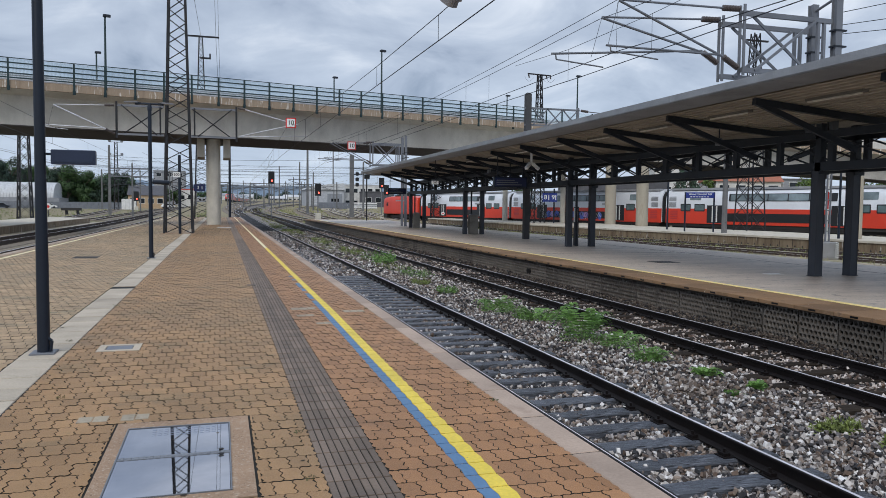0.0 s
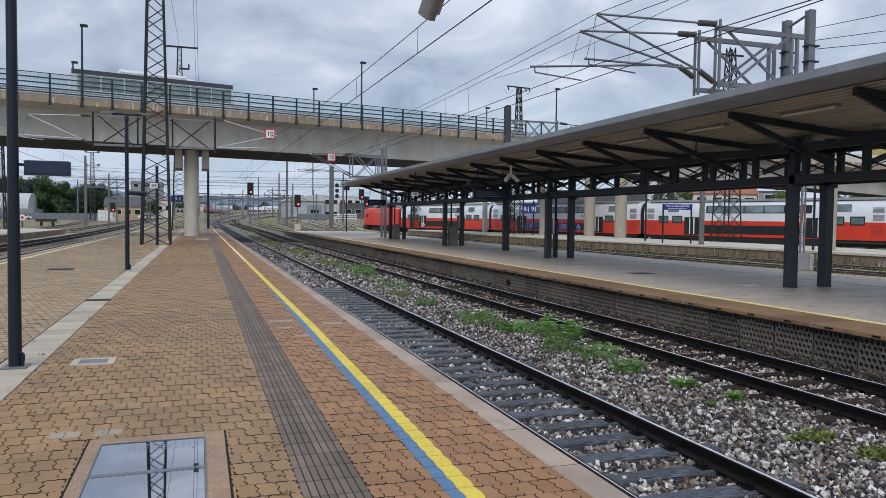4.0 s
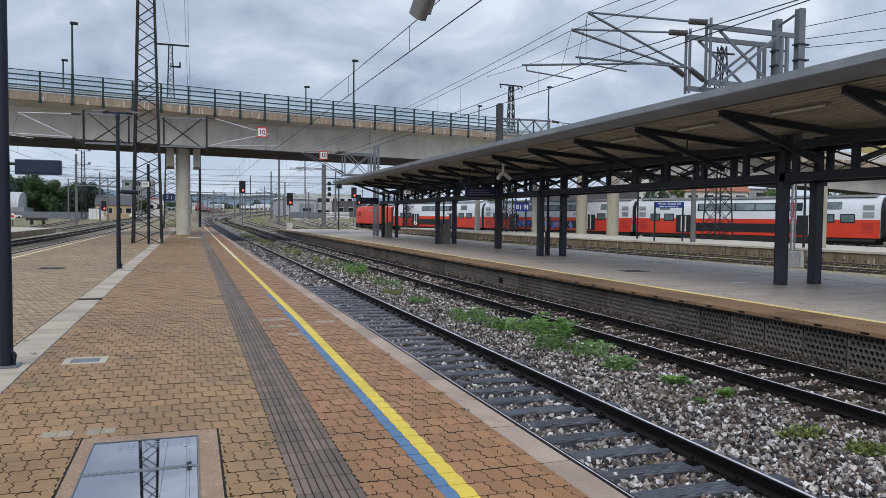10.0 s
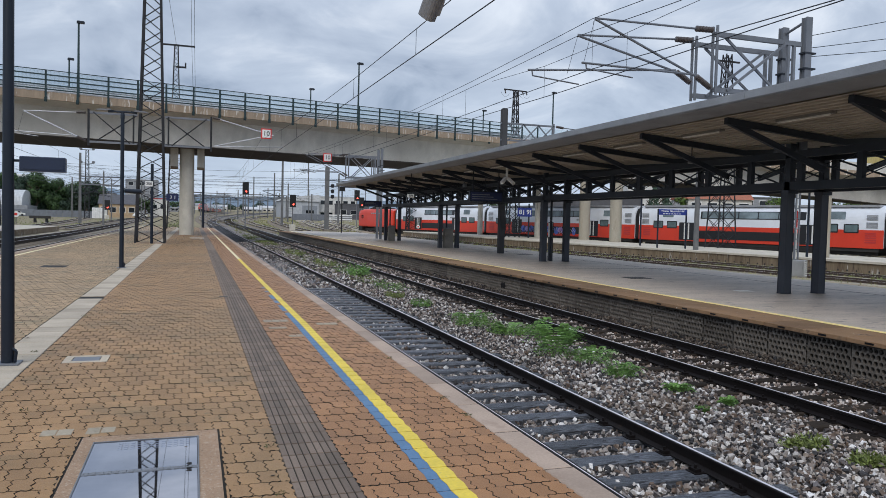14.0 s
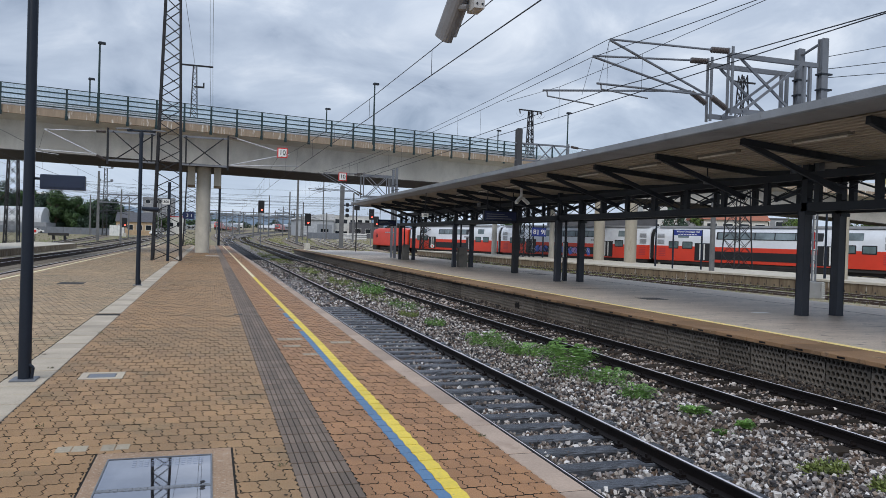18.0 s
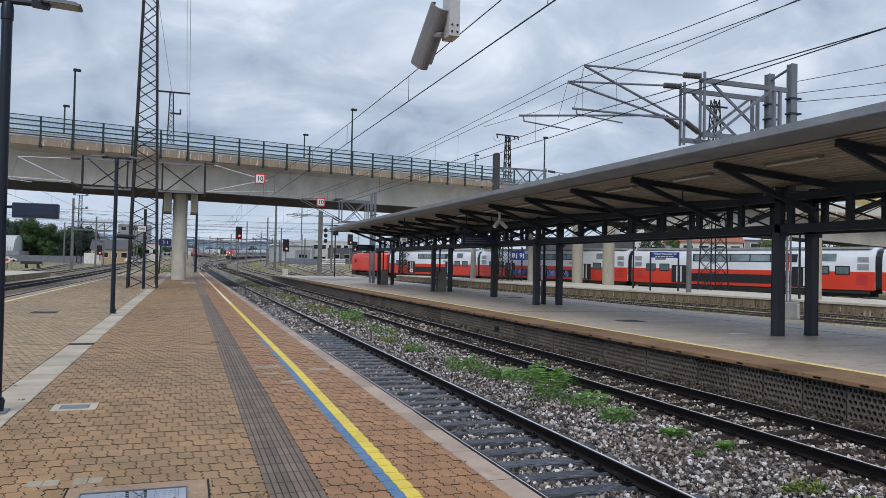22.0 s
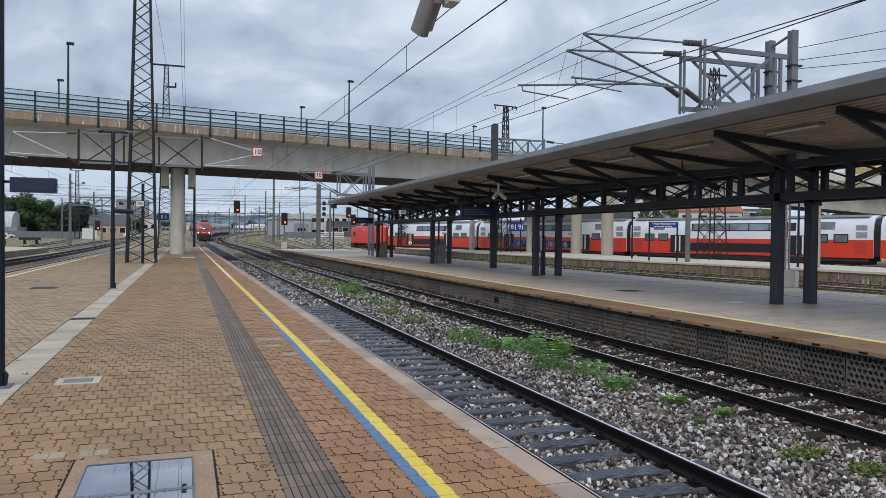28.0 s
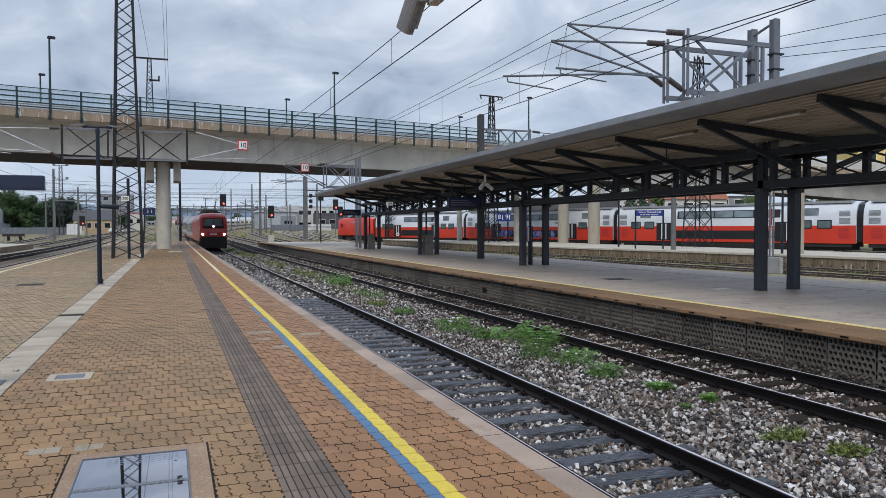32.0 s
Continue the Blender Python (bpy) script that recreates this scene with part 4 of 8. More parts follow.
def leafy(n, rx, ry, h, size, up=0.5, fronds=False):
    """A clump of bent leaves, or of long fronds set with leaflets."""
    g = Geo()
    for _ in range(n):
        a = random.uniform(0, math.tau)
        r = math.sqrt(random.random())
        base = Vector((math.cos(a) * rx * r * 0.5, math.sin(a) * ry * r * 0.5, 0))
        out = Vector((math.cos(a) * rx, math.sin(a) * ry, 0)) * random.uniform(0.25, 0.6)
        top = base + out + Vector((0, 0, h * random.uniform(0.35, 1.0) * (1.1 - 0.5 * r)))
        if fronds:
            k = 14
            far = base + (top - base) * 1.0 + Vector((math.cos(a) * rx, math.sin(a) * ry, 0)) * 0.35
            for j in range(k):
                t = (j + 1.5) / (k + 0.5)
                p = base.lerp(far, t) + Vector((0, 0, 0.5 * h * math.sin(t * math.pi * 0.8) - 0.3 * h * t * t))
                d = (top - base).normalized()
                s = d.cross(Vector((0, 0, 1))).normalized()
                for e in (-1, 1):
                    q = p + s * e * size * (1.3 * math.sin(0.35 + t * 2.5)) + d * size * 0.35 + Vector((0, 0, -size * 0.3))
                    m = p.lerp(q, 0.5) + d * size * 0.17
                    m2 = p.lerp(q, 0.5) - d * size * 0.17
                    g.add([p, m2, q, m], [(0, 1, 2, 3)])
        else:
            p = base.lerp(top, random.uniform(0.3, 1.0))
            d = Vector((random.gauss(0, 1), random.gauss(0, 1), random.gauss(up, 0.6))).normalized()
            s = d.orthogonal().normalized()
            s.rotate(Matrix.Rotation(random.uniform(0, math.tau), 3, d))
            ln = size * random.uniform(0.6, 1.4)
            g.add([p, p + d * ln * 0.5 + s * ln * 0.16, p + d * ln, p + d * ln * 0.5 - s * ln * 0.16], [(0, 1, 2, 3)])
    return g


def raw_part(name, g, mat, parent):
    me = bpy.data.meshes.new(name)
    me.from_pydata(g.v, [], g.f)
    me.materials.append(mat)
    ob = new(name, me)
    ob.parent = parent
    return ob


def weeds():
    spots = [(6.6, 12.75, 0.46, 0.65, 0.75, "tall"), (7.0, 12.0, 0.5, 0.35, 0.35, "fern"), (6.8, 10.75, 0.32, 0.3, 0.28, "fern"), (6.5, 16.9, 0.5, 0.8, 0.42, "lush"), (6.85, 15.5, 0.5, 0.6, 0.32, "lush"),
             (6.4, 20.9, 0.3, 0.5, 0.35, "leaf"), (6.9, 32.2, 0.5, 0.9, 0.75, "bush"), (6.75, 34.6, 0.5, 1.2, 0.7, "leaf"), (6.8, 26.3, 0.45, 1.6, 0.45, "leaf"), (7.12, 9.6, 0.2, 0.2, 0.16, "fern"), (7.35, 8.75, 0.11, 0.11, 0.12, "fern"), (6.75, 8.5, 0.12, 0.12, 0.07, "fern"),
             (6.85, 6.8, 0.3, 0.16, 0.15, "dry"), (7.05, 6.1, 0.2, 0.16, 0.16, "dry"), (6.6, 29.5, 0.5, 2.2, 0.35, "dry"), (6.7, 40, 0.5, 3.0, 0.4, "dry"), (6.6, 52, 0.5, 4, 0.4, "dry"), (6.6, 72, 0.6, 7, 0.25, "dry"), (6.3, 23.6, 0.3, 0.6, 0.25, "dry"), (6.6, 95, 0.9, 7, 0.25, "dry")]
    for x, y, rx, ry, h, kind in spots:
        w = thing("weed", {"tall": "tall green weed with feathered leaves in the ballast", "fern": "low feathery green weed in the ballast", "leaf": "leafy green weed in the ballast", "lush": "dense leafy green weed in the ballast", "bush": "bright green leafy bush in the ballast", "dry": "low yellow-green weed in the ballast"}[kind], "weed", pose(x, y, -0.7), "trackside weeds")
        if kind == "tall":
            raw_part("foliage", leafy(46, rx, ry * 0.9, h, 0.085, fronds=True), FERN, w)
            raw_part("foliage", leafy(340, rx * 1.15, ry * 0.9, h * 0.4, 0.05), LEAF, w)
        elif kind == "lush":
            raw_part("foliage", leafy(20, rx * 0.9, ry * 0.8, h, 0.06, fronds=True), FERN, w)
            raw_part("foliage", leafy(700, rx * 1.1, ry, h * 0.85, 0.075), LEAF, w)
        elif kind == "bush":
            raw_part("foliage", leafy(800, rx * 1.2, ry, h * 0.95, 0.11), FERN, w)
        elif kind == "fern":
            raw_part("foliage", leafy(26, rx, ry, h, 0.05, fronds=True), FERN, w)
            raw_part("foliage", leafy(420, rx, ry, h * 0.9, 0.055), FERN, w)
        else:
            raw_part("foliage", leafy(520 if y < 28 else 300, rx * 1.25, ry * 1.1, h * 0.85, 0.075 if y < 35 else 0.16), DRY if kind == "dry" else LEAF, w)
    g = Geo()
    rnd = random.Random(21)
    for _ in range(9000):
        y = 30 + 80 * rnd.random() ** 1.2
        x = rnd.gauss(6.55, 0.42 + 0.003 * y) if rnd.random() < 0.8 else rnd.uniform(5.6, 7.6)
        if noise.noise((x * 0.9, y * 0.22, 4.0)) < -0.08:
            continue
        s, a = rnd.uniform(0.03, 0.16), rnd.uniform(0, math.tau)
        dx, dy = math.cos(a) * 0.025, math.sin(a) * 0.025
        g.add([(x - dx, y - dy, -0.72), (x + dx, y + dy, -0.72), (x + rnd.gauss(0, 0.07), y + rnd.gauss(0, 0.07), -0.72 + s)], [(0, 1, 2)])
    me = bpy.data.meshes.new("track_grass")
    me.from_pydata(g.v, [], g.f)
    me.materials.append(DRY)
    tagged(new("track_grass", me), "ragged dry grass in the ballast between the tracks", kind="stuff")
    # pale grass along the sidings and the foot of the far platform wall
    g = Geo()
    path = [(x, y, 0) for x, y in P3_EDGE]
    for p, a in along(path, 0.05, 0, 105):
        if noise.noise((p.y * 0.35, 2.0, 7.0)) < -0.15:
            continue
        for k in range(4):
            x, y = p.x + rnd.choice((-0.35, -0.5, -3.6, -3.9, -7.3)) + rnd.gauss(0, 0.2), p.y + rnd.uniform(-0.1, 0.1)
            s, b = rnd.uniform(0.05, 0.26), rnd.uniform(0, math.tau)
            dx, dy = math.cos(b) * 0.03, math.sin(b) * 0.03
            g.add([(x - dx, y - dy, -0.7), (x + dx, y + dy, -0.7), (x + rnd.gauss(0, 0.08), y + rnd.gauss(0, 0.08), -0.7 + s)], [(0, 1, 2)])
    # the same grass in drifts over the yard
    for _ in range(16000):
        y = 108 + 190 * rnd.random() ** 1.3
        x = rnd.uniform(-2, 34) + (y - 108) * 0.1
        if noise.noise((x * 0.35, y * 0.05, 9.0)) < 0.08:
            continue
        s, b = rnd.uniform(0.12, 0.42), rnd.uniform(0, math.tau)
        dx, dy, z = math.cos(b) * 0.07, math.sin(b) * 0.07, -0.86 + rise(y)
        g.add([(x - dx, y - dy, z), (x + dx, y + dy, z), (x + rnd.gauss(0, 0.15), y + rnd.gauss(0, 0.15), z + s)], [(0, 1, 2)])
    me = bpy.data.meshes.new("siding_grass")
    me.from_pydata(g.v, [], g.f)
    me.materials.append(STRAW)
    tagged(new("siding_grass", me), "pale dry grass along the sidings and over the yard", kind="stuff")
    g = Geo()
    for _ in range(170):
        x, y = random.uniform(-6.5, 2.5), 4 + 30 * random.random() ** 1.6
        a, s = random.uniform(0, math.tau), random.uniform(0.008, 0.024)
        g.add([(x + s * math.cos(a + q) * (1.6 if q in (0, math.pi) else 0.8), y + s * math.sin(a + q), 0.004 + random.uniform(0, 0.008)) for q in (0, math.pi / 2, math.pi, 3 * math.pi / 2)], [(0, 1, 2, 3)])
    me = bpy.data.meshes.new("leaf_litter")
    me.from_pydata(g.v, [], g.f)
    me.materials.append(LITTER)
    tagged(new("leaf_litter", me), "scattered dark leaf scraps on the paving", kind="stuff")
    for x, y in ((-1.98, 10.9), (0.59, 6.05), (0.57, 5.0), (2.5, 6.6), (2.51, 7.3), (2.5, 9.6), (-1.5, 7.7), (2.5, 13.2), (-1.84, 14.5)):
        w = thing("grass_tuft", "small tuft of grass in a paving joint", "grass tuft", pose(x, y, 0), "joint grass")
        raw_part("foliage", leafy(26, 0.05, 0.035, 0.02, 0.026, 0.2), TUFT, w)


# ---- the canopy ----
LAMP_WHITE = material("lamp_tube", (0.75, 0.72, 0.66), 0.4, grain=(5, 0.1), bump=None)
GRILLE_DARK = material("lamp_housing", (0.2, 0.185, 0.165), 0.6, grain=(5, 0.1), bump=None)
SIGN_BLUE = material("blue_sign_enamel", (0.012, 0.03, 0.20), 0.35, bump=None)
SIGN_NAVY = material("navy_sign_enamel", (0.01, 0.018, 0.07), 0.35, bump=None)
SIGN_WHITE = material("white_sign_enamel", (0.72, 0.72, 0.70), 0.4, bump=None)
SIGN_GREY = material("bracket_paint", (0.5, 0.5, 0.5), 0.45, bump=None)
SIGN_RED = material("red_sign_enamel", (0.6, 0.03, 0.025), 0.4, bump=None)
BLACK = material("black_sign", (0.012, 0.012, 0.013), 0.35, bump=None)
INSULATOR = material("brown_insulator", (0.085, 0.07, 0.066), 0.4, bump=None)
CANOPY_Y0, CANOPY_Y1 = 2.0, 65.9
COL_Y = [0.9, 17.25, 33.05, 49.25, 64.8]


def lettering(text, size, mat, parent, m, name="lettering"):
    cu = bpy.data.curves.new(name, "FONT")
    cu.body, cu.size, cu.extrude, cu.offset = text, size, 0.003, size * 0.012
    cu.align_x, cu.align_y = "CENTER", "CENTER"
    tmp = bpy.data.objects.new(name, cu)
    me = bpy.data.meshes.new_from_object(tmp)
    bpy.data.objects.remove(tmp)
    me.materials.append(mat)
    ob = new(name, me)
    ob.parent = parent
    ob.matrix_local = m
    return ob


def canopy():
    c = thing("platform_canopy", "dark grey steel butterfly-roofed platform canopy", "canopy")
    y0, y1 = CANOPY_Y0, CANOPY_Y1
    # corrugated soffit, one sheet a wing, with a plain outer strip
    for s, xa, xb in ((1, 12.97, 16.9), (-1, 20.83, 16.9)):
        g = Geo()
        n = 63
        v = []
        for i in range(n + 1):
            f = (i // 4 * 4 + (0.0, 1.6, 2.0, 3.6)[i % 4]) / (n + 1)
            dz = -0.05 if i % 4 < 2 else 0.05
            v += [(xa + (xb - xa) * f, y0, 4.79 - 0.32 * f + dz), (xa + (xb - xa) * f, y1, 4.79 - 0.32 * f + dz)]
        g.add(v, [(2 * i, 2 * i + 1, 2 * i + 3, 2 * i + 2) for i in range(n)])
        part("corrugated_soffit", g, SOFFIT, c, "brownish corrugated soffit")
        g = Geo()
        g.add([(xa, y0, 4.86), (xb, y0, 4.54), (xb, y1, 4.54), (xa, y1, 4.86), (xa - s * 0.97, y0, 5.0), (xb, y0, 4.62), (xb, y1, 4.62), (xa - s * 0.97, y1, 5.0)], [(4, 5, 6, 7), (0, 1, 5, 4), (2, 3, 7, 6), (1, 2, 6, 5), (0, 3, 2, 1), (0, 4, 7, 3)])
        part("roof_deck", g, ROOF_EDGE, c)
        k = 0
        y = y0
        while y < y1:
            ye = min(y + 4.03, y1)
            g = Geo()
            xo = xa - s * 0.97
            g.add([(xo, y + 0.006, 4.80), (xa, y + 0.006, 4.77), (xa, ye - 0.006, 4.77), (xo, ye - 0.006, 4.80), (xo, y + 0.006, 4.84), (xa, y + 0.006, 4.82), (xa, ye - 0.006, 4.82), (xo, ye - 0.006, 4.84)], [(0, 1, 2, 3), (4, 7, 6, 5), (0, 4, 5, 1), (1, 5, 6, 2), (2, 6, 7, 3), (3, 7, 4, 0)])
            part("eaves_panel", g, ROOF_EDGE, c)
            g = Geo()
            g.prism([(xo - s * 0.02, 4.80), (xo - s * 0.05, 4.84), (xo - s * 0.03, 5.02), (xo + s * 0.05, 5.03), (xo + s * 0.05, 4.80)], y + 0.004, ye - 0.004)
            part("fascia", g, FASCIA, c, "lighter grey fascia sheet")
            y = ye
    # end gable
    g = Geo()
    g.add([(12.0, y1 + 0.01, 5.0), (16.9, y1 + 0.01, 4.62), (21.8, y1 + 0.01, 5.0), (21.8, y1 + 0.01, 4.8), (16.9, y1 + 0.01, 4.4), (12.0, y1 + 0.01, 4.8), (12.0, y1 + 0.05, 5.0), (16.9, y1 + 0.05, 4.62), (21.8, y1 + 0.05, 5.0), (21.8, y1 + 0.05, 4.8), (16.9, y1 + 0.05, 4.4), (12.0, y1 + 0.05, 4.8)],
          [(0, 1, 4, 5), (1, 2, 3, 4), (6, 11, 10, 7), (7, 10, 9, 8), (5, 4, 10, 11), (4, 3, 9, 10), (0, 6, 7, 1), (1, 7, 8, 2), (0, 5, 11, 6), (2, 8, 9, 3)])
    part("gable", g, ROOF_EDGE, c)
    # rafters and struts every 4.03 m
    rafter = Geo()
    strut = Geo()
    rafter.bar((12.98, 0, 4.63), (16.9, 0, 4.31), 0.13, 0.17)
    strut.bar((13.0, 0, 4.63), (16.3, 0, 3.5), 0.1, 0.15)
    rme, sme = rafter.mesh("rafter", STEEL), strut.mesh("strut", STEEL)
    k = 0
    y = 12.1 - 2 * 3.845
    while y < y1:
        for s in (1, -1):
            for nm, me in (("rafter", rme), ("strut", sme)):
                ob = part(nm, me, None, c)
                ob.matrix_world = Matrix.Translation((0, y, 0)) if s > 0 else Matrix.Translation((33.8, y, 0)) @ Matrix.Rotation(math.pi, 4, "Z")
        y += 3.845
    # tube lights along the outer soffit
    g = Geo()
    g.bev(-0.085, 0.085, 0, 1.75, 0.04, 0.11, 0.01)
    hme = g.mesh("tube_light", GRILLE_DARK)
    g = Geo()
    g.tube((-0.05, 0.06, 0.018), (-0.05, 1.69, 0.018), 0.026, n=8)
    lme = g.mesh("fluorescent_tube", LAMP_WHITE)
    for k in range(16):
        y = 5.85 + 3.845 * k
        if y + 2 < y1:
            for x in (14.05, 19.75):
                lamp = part("tube_light", hme, None, c, "grey housing of an unlit tube light")
                lamp.matrix_world = Matrix.Translation((x, y, 4.55))
                part("fluorescent_tube", lme, None, lamp, "pale unlit tube")
    # two trusses on the columns
    for x in (16.37, 17.62):
        for nm, z, w, h in (("lower_chord", 3.12, 0.2, 0.24), ("upper_chord", 4.02, 0.2, 0.2)):
            g = Geo()
            g.box(x - w / 2, x + w / 2, y0, y1, z - h / 2, z + h / 2)
            part(nm, g, STEEL, c)
        v = Geo()
        v.box(x - 0.07, x + 0.07, -0.09, 0.09, 3.22, 3.94)
        vme = v.mesh("truss_post", STEEL)
        d = Geo()
        d.bar((x, 0.1, 3.3), (x, 1.9, 3.9), 0.04, 0.05)
        dme = d.mesh("truss_diagonal", STEEL)
        d = Geo()
        d.bar((x, 0.1, 3.9), (x, 1.9, 3.3), 0.022, 0.022)
        eme = d.mesh("tie_rod", STEEL)
        y = y0 + 0.75
        while y + 2.0 < y1:
            for nm, me in (("truss_post", vme), ("truss_diagonal", dme), ("tie_rod", eme)):
                part(nm, me, None, c).location = (0, y, 0)
            y += 2.0125
        for y in COL_Y:
            g = Geo()
            cx = x - 0.05
            o = [(cx + sx * (0.14 - q), y + sy * (0.14 - w)) for sx, sy, a, c in ((-1, -1, 0.015, 0), (1, -1, 0, 0.015), (1, 1, 0.015, 0), (-1, 1, 0, 0.015)) for q, w in ((a, c), (c, a))]
            g.prism(o, 0.0, 3.0, "z")
            col = part("column", g, COLUMN, c, "slate-grey steel column with daylight put into its paint")
            g = Geo()
            g.bev(x - 0.2, x + 0.1, y - 0.15, y + 0.15, 0.0, 0.012, 0.004)
            part("base_plate", g, STEEL, col)
            g = Geo()
            g.box(x - 0.17, x + 0.17, y - 0.17, y + 0.17, 2.9, 3.0)
            part("cap_plate", g, STEEL, col)
            g = Geo()
            g.bev(x - 0.1, x + 0.1, y - 0.1, y + 0.1, 3.0, 4.35, 0.01)
            part("column_head", g, STEEL, col)
    for y in COL_Y:
        g = Geo()
        g.box(16.4, 17.6, y - 0.08, y + 0.08, 3.1, 3.3)
        part("cross_beam", g, STEEL, c)
        g = Geo()
        g.box(16.4, 17.6, y - 0.08, y + 0.08, 3.9, 4.1)
        part("cross_beam", g, STEEL, c)
    return c


FASCIA = material("light_fascia_sheet", (0.25, 0.26, 0.275), 0.45, metal=0.2, spots=[(0.8, 0.6, (0.19, 0.2, 0.21), 0.15)])


def canopy_fittings():
    # paired surveillance cameras on a drop pole
    t = thing("surveillance_camera", "pair of white surveillance cameras on a drop pole", "camera")
    g = Geo()
    g.tube((13.65, 31.6, 4.72), (13.65, 31.6, 3.9), 0.055, n=10)
    part("drop_pole", g, SIGN_WHITE, t)
    for s in (-1, 1):
        g = Geo()
        g.tube((13.65, 31.6, 3.95), (13.65 + 0.12 * s, 31.6 + 0.16 * s, 3.85), 0.03)
        g.bar((13.65 + 0.1 * s, 31.6 + 0.1 * s, 3.92), (13.65 + 0.42 * s, 31.45 + 0.25 * s, 3.66), 0.13, 0.13)
        part("camera_body", g, SIGN_WHITE, t)
    # hanging signs
    t = thing("distance_board", "small white board reading 300 hung from the canopy", "sign")
    g = Geo()
    g.bar((12.75, 44.4, 4.8), (12.75, 44.4, 3.5), 0.04)
    part("hanger", g, STEEL, t)
    g = Geo()
    g.box(12.5, 12.94, 44.37, 44.41, 3.28, 3.5)
    part("board", g, SIGN_WHITE, t)
    lettering("300", 0.17, BLACK, t, pose(12.72, 44.36, 3.39, 90, 0, 0))
    for x0, x1, y, z0, z1, nm in ((13.2, 15.0, 35.2, 2.9, 3.45, "platform_display"), (15.2, 16.4, 38.5, 2.95, 3.4, "platform_display"), (13.6, 15.2, 62.0, 2.95, 3.45, "platform_display")):
        t = thing(nm, "dark blue platform display hung under the canopy", "display sign")
        g = Geo()
        g.bev(x0, x1, y, y + 0.18, z0, z1, 0.02)
        part("case", g, NAVY, t)
        g = Geo()
        g.box(x0 + 0.06, x1 - 0.06, y - 0.006, y + 0.01, z0 + 0.06, z1 - 0.06)
        part("screen", g, SIGN_NAVY, t)
        for k in range(3):
            g = Geo()
            g.box(x0 + 0.12, x1 - 0.3 - 0.2 * k, y - 0.012, y - 0.004, z0 + 0.12 + 0.11 * k, z0 + 0.16 + 0.11 * k)
            part("text_bar", g, GALV, t)
        for x in (x0 + 0.2, x1 - 0.2):
            g = Geo()
            g.bar((x, y + 0.09, z1), (x, y + 0.09, 4.6), 0.04)
            part("hanger", g, STEEL, t)
    # grey cabinets between the column pairs
    for x, y, w, l, h in ((16.62, 49.0, 0.6, 0.5, 1.35), (16.4, 63.9, 0.55, 0.5, 1.3), (17.0, 66.2, 0.5, 0.4, 1.3)):
        t = thing("waste_bin", "tall grey concrete waste bin beside the columns", "bin")
        g = Geo()
        g.bev(x, x + w, y, y + l, 0.0, h, 0.03)
        part("body", g, BIN_CONCRETE, t)
        g = Geo()
        g.bev(x + 0.05, x + w - 0.05, y + 0.05, y + l - 0.05, h - 0.02, h + 0.06, 0.02)
        part("lid", g, GALV, t)
    for x, y in ((16.9, 33.4), (16.9, 49.6), (16.75, 65.0)):
        g = Geo()
        g.tube((x, y, 0), (x, y, 3.1), 0.06, n=10)
        solid("downpipe", g, STEEL, "dark steel downpipe beside the columns", "pipe", group="canopy downpipes")
    t = thing("notice_case", "white notice sheet on a canopy post", "notice")
    g = Geo()
    g.box(17.0, 17.03, 33.5, 33.9, 1.2, 1.9)
    part("sheet", g, SIGN_WHITE, t)
    g = Geo()
    g.box(17.03, 17.06, 33.45, 33.95, 0.0, 1.95)
    part("stand", g, STEEL, t)
    # loudspeakers
    for y in (20.5, 42.0):
        t = thing("loudspeaker", "small grey loudspeaker under the canopy", "loudspeaker")
        g = Geo()
        g.turned([(0.12, 0), (0.12, 0.18), (0.07, 0.24)], 12, pose(15.4, y, 3.95))
        part("case", g, GALV, t)
        g = Geo()
        g.tube((15.4, y, 4.15), (15.4, y, 4.48), 0.02)
        part("hanger", g, STEEL, t)


# ---- the road bridge ----
BR_P, BR_A = Vector((-0.6, 68.0, 0)), radians(76)
BR_D = Vector((math.sin(BR_A), math.cos(BR_A), 0))
BR_N = Vector((-BR_D.y, BR_D.x, 0))


def on_bridge(s, back=0.0, z=0.0):
    p = BR_P + BR_D * s + BR_N * back
    return Vector((p.x, p.y, z))


def bridge_path():
    pts = [tuple(on_bridge(s, 0, 0)) for s in range(-90, 34, 4)]
    h, p, z = BR_A, Vector(pts[-1]), 0.0
    for k in range(32):
        h += radians(3.4) if h < radians(184) else 0
        p = p + Vector((math.sin(h), math.cos(h), 0)) * 2.4
        z -= min(0.0178 * k, 0.3)
        pts.append((p.x, p.y, z))
    return pts


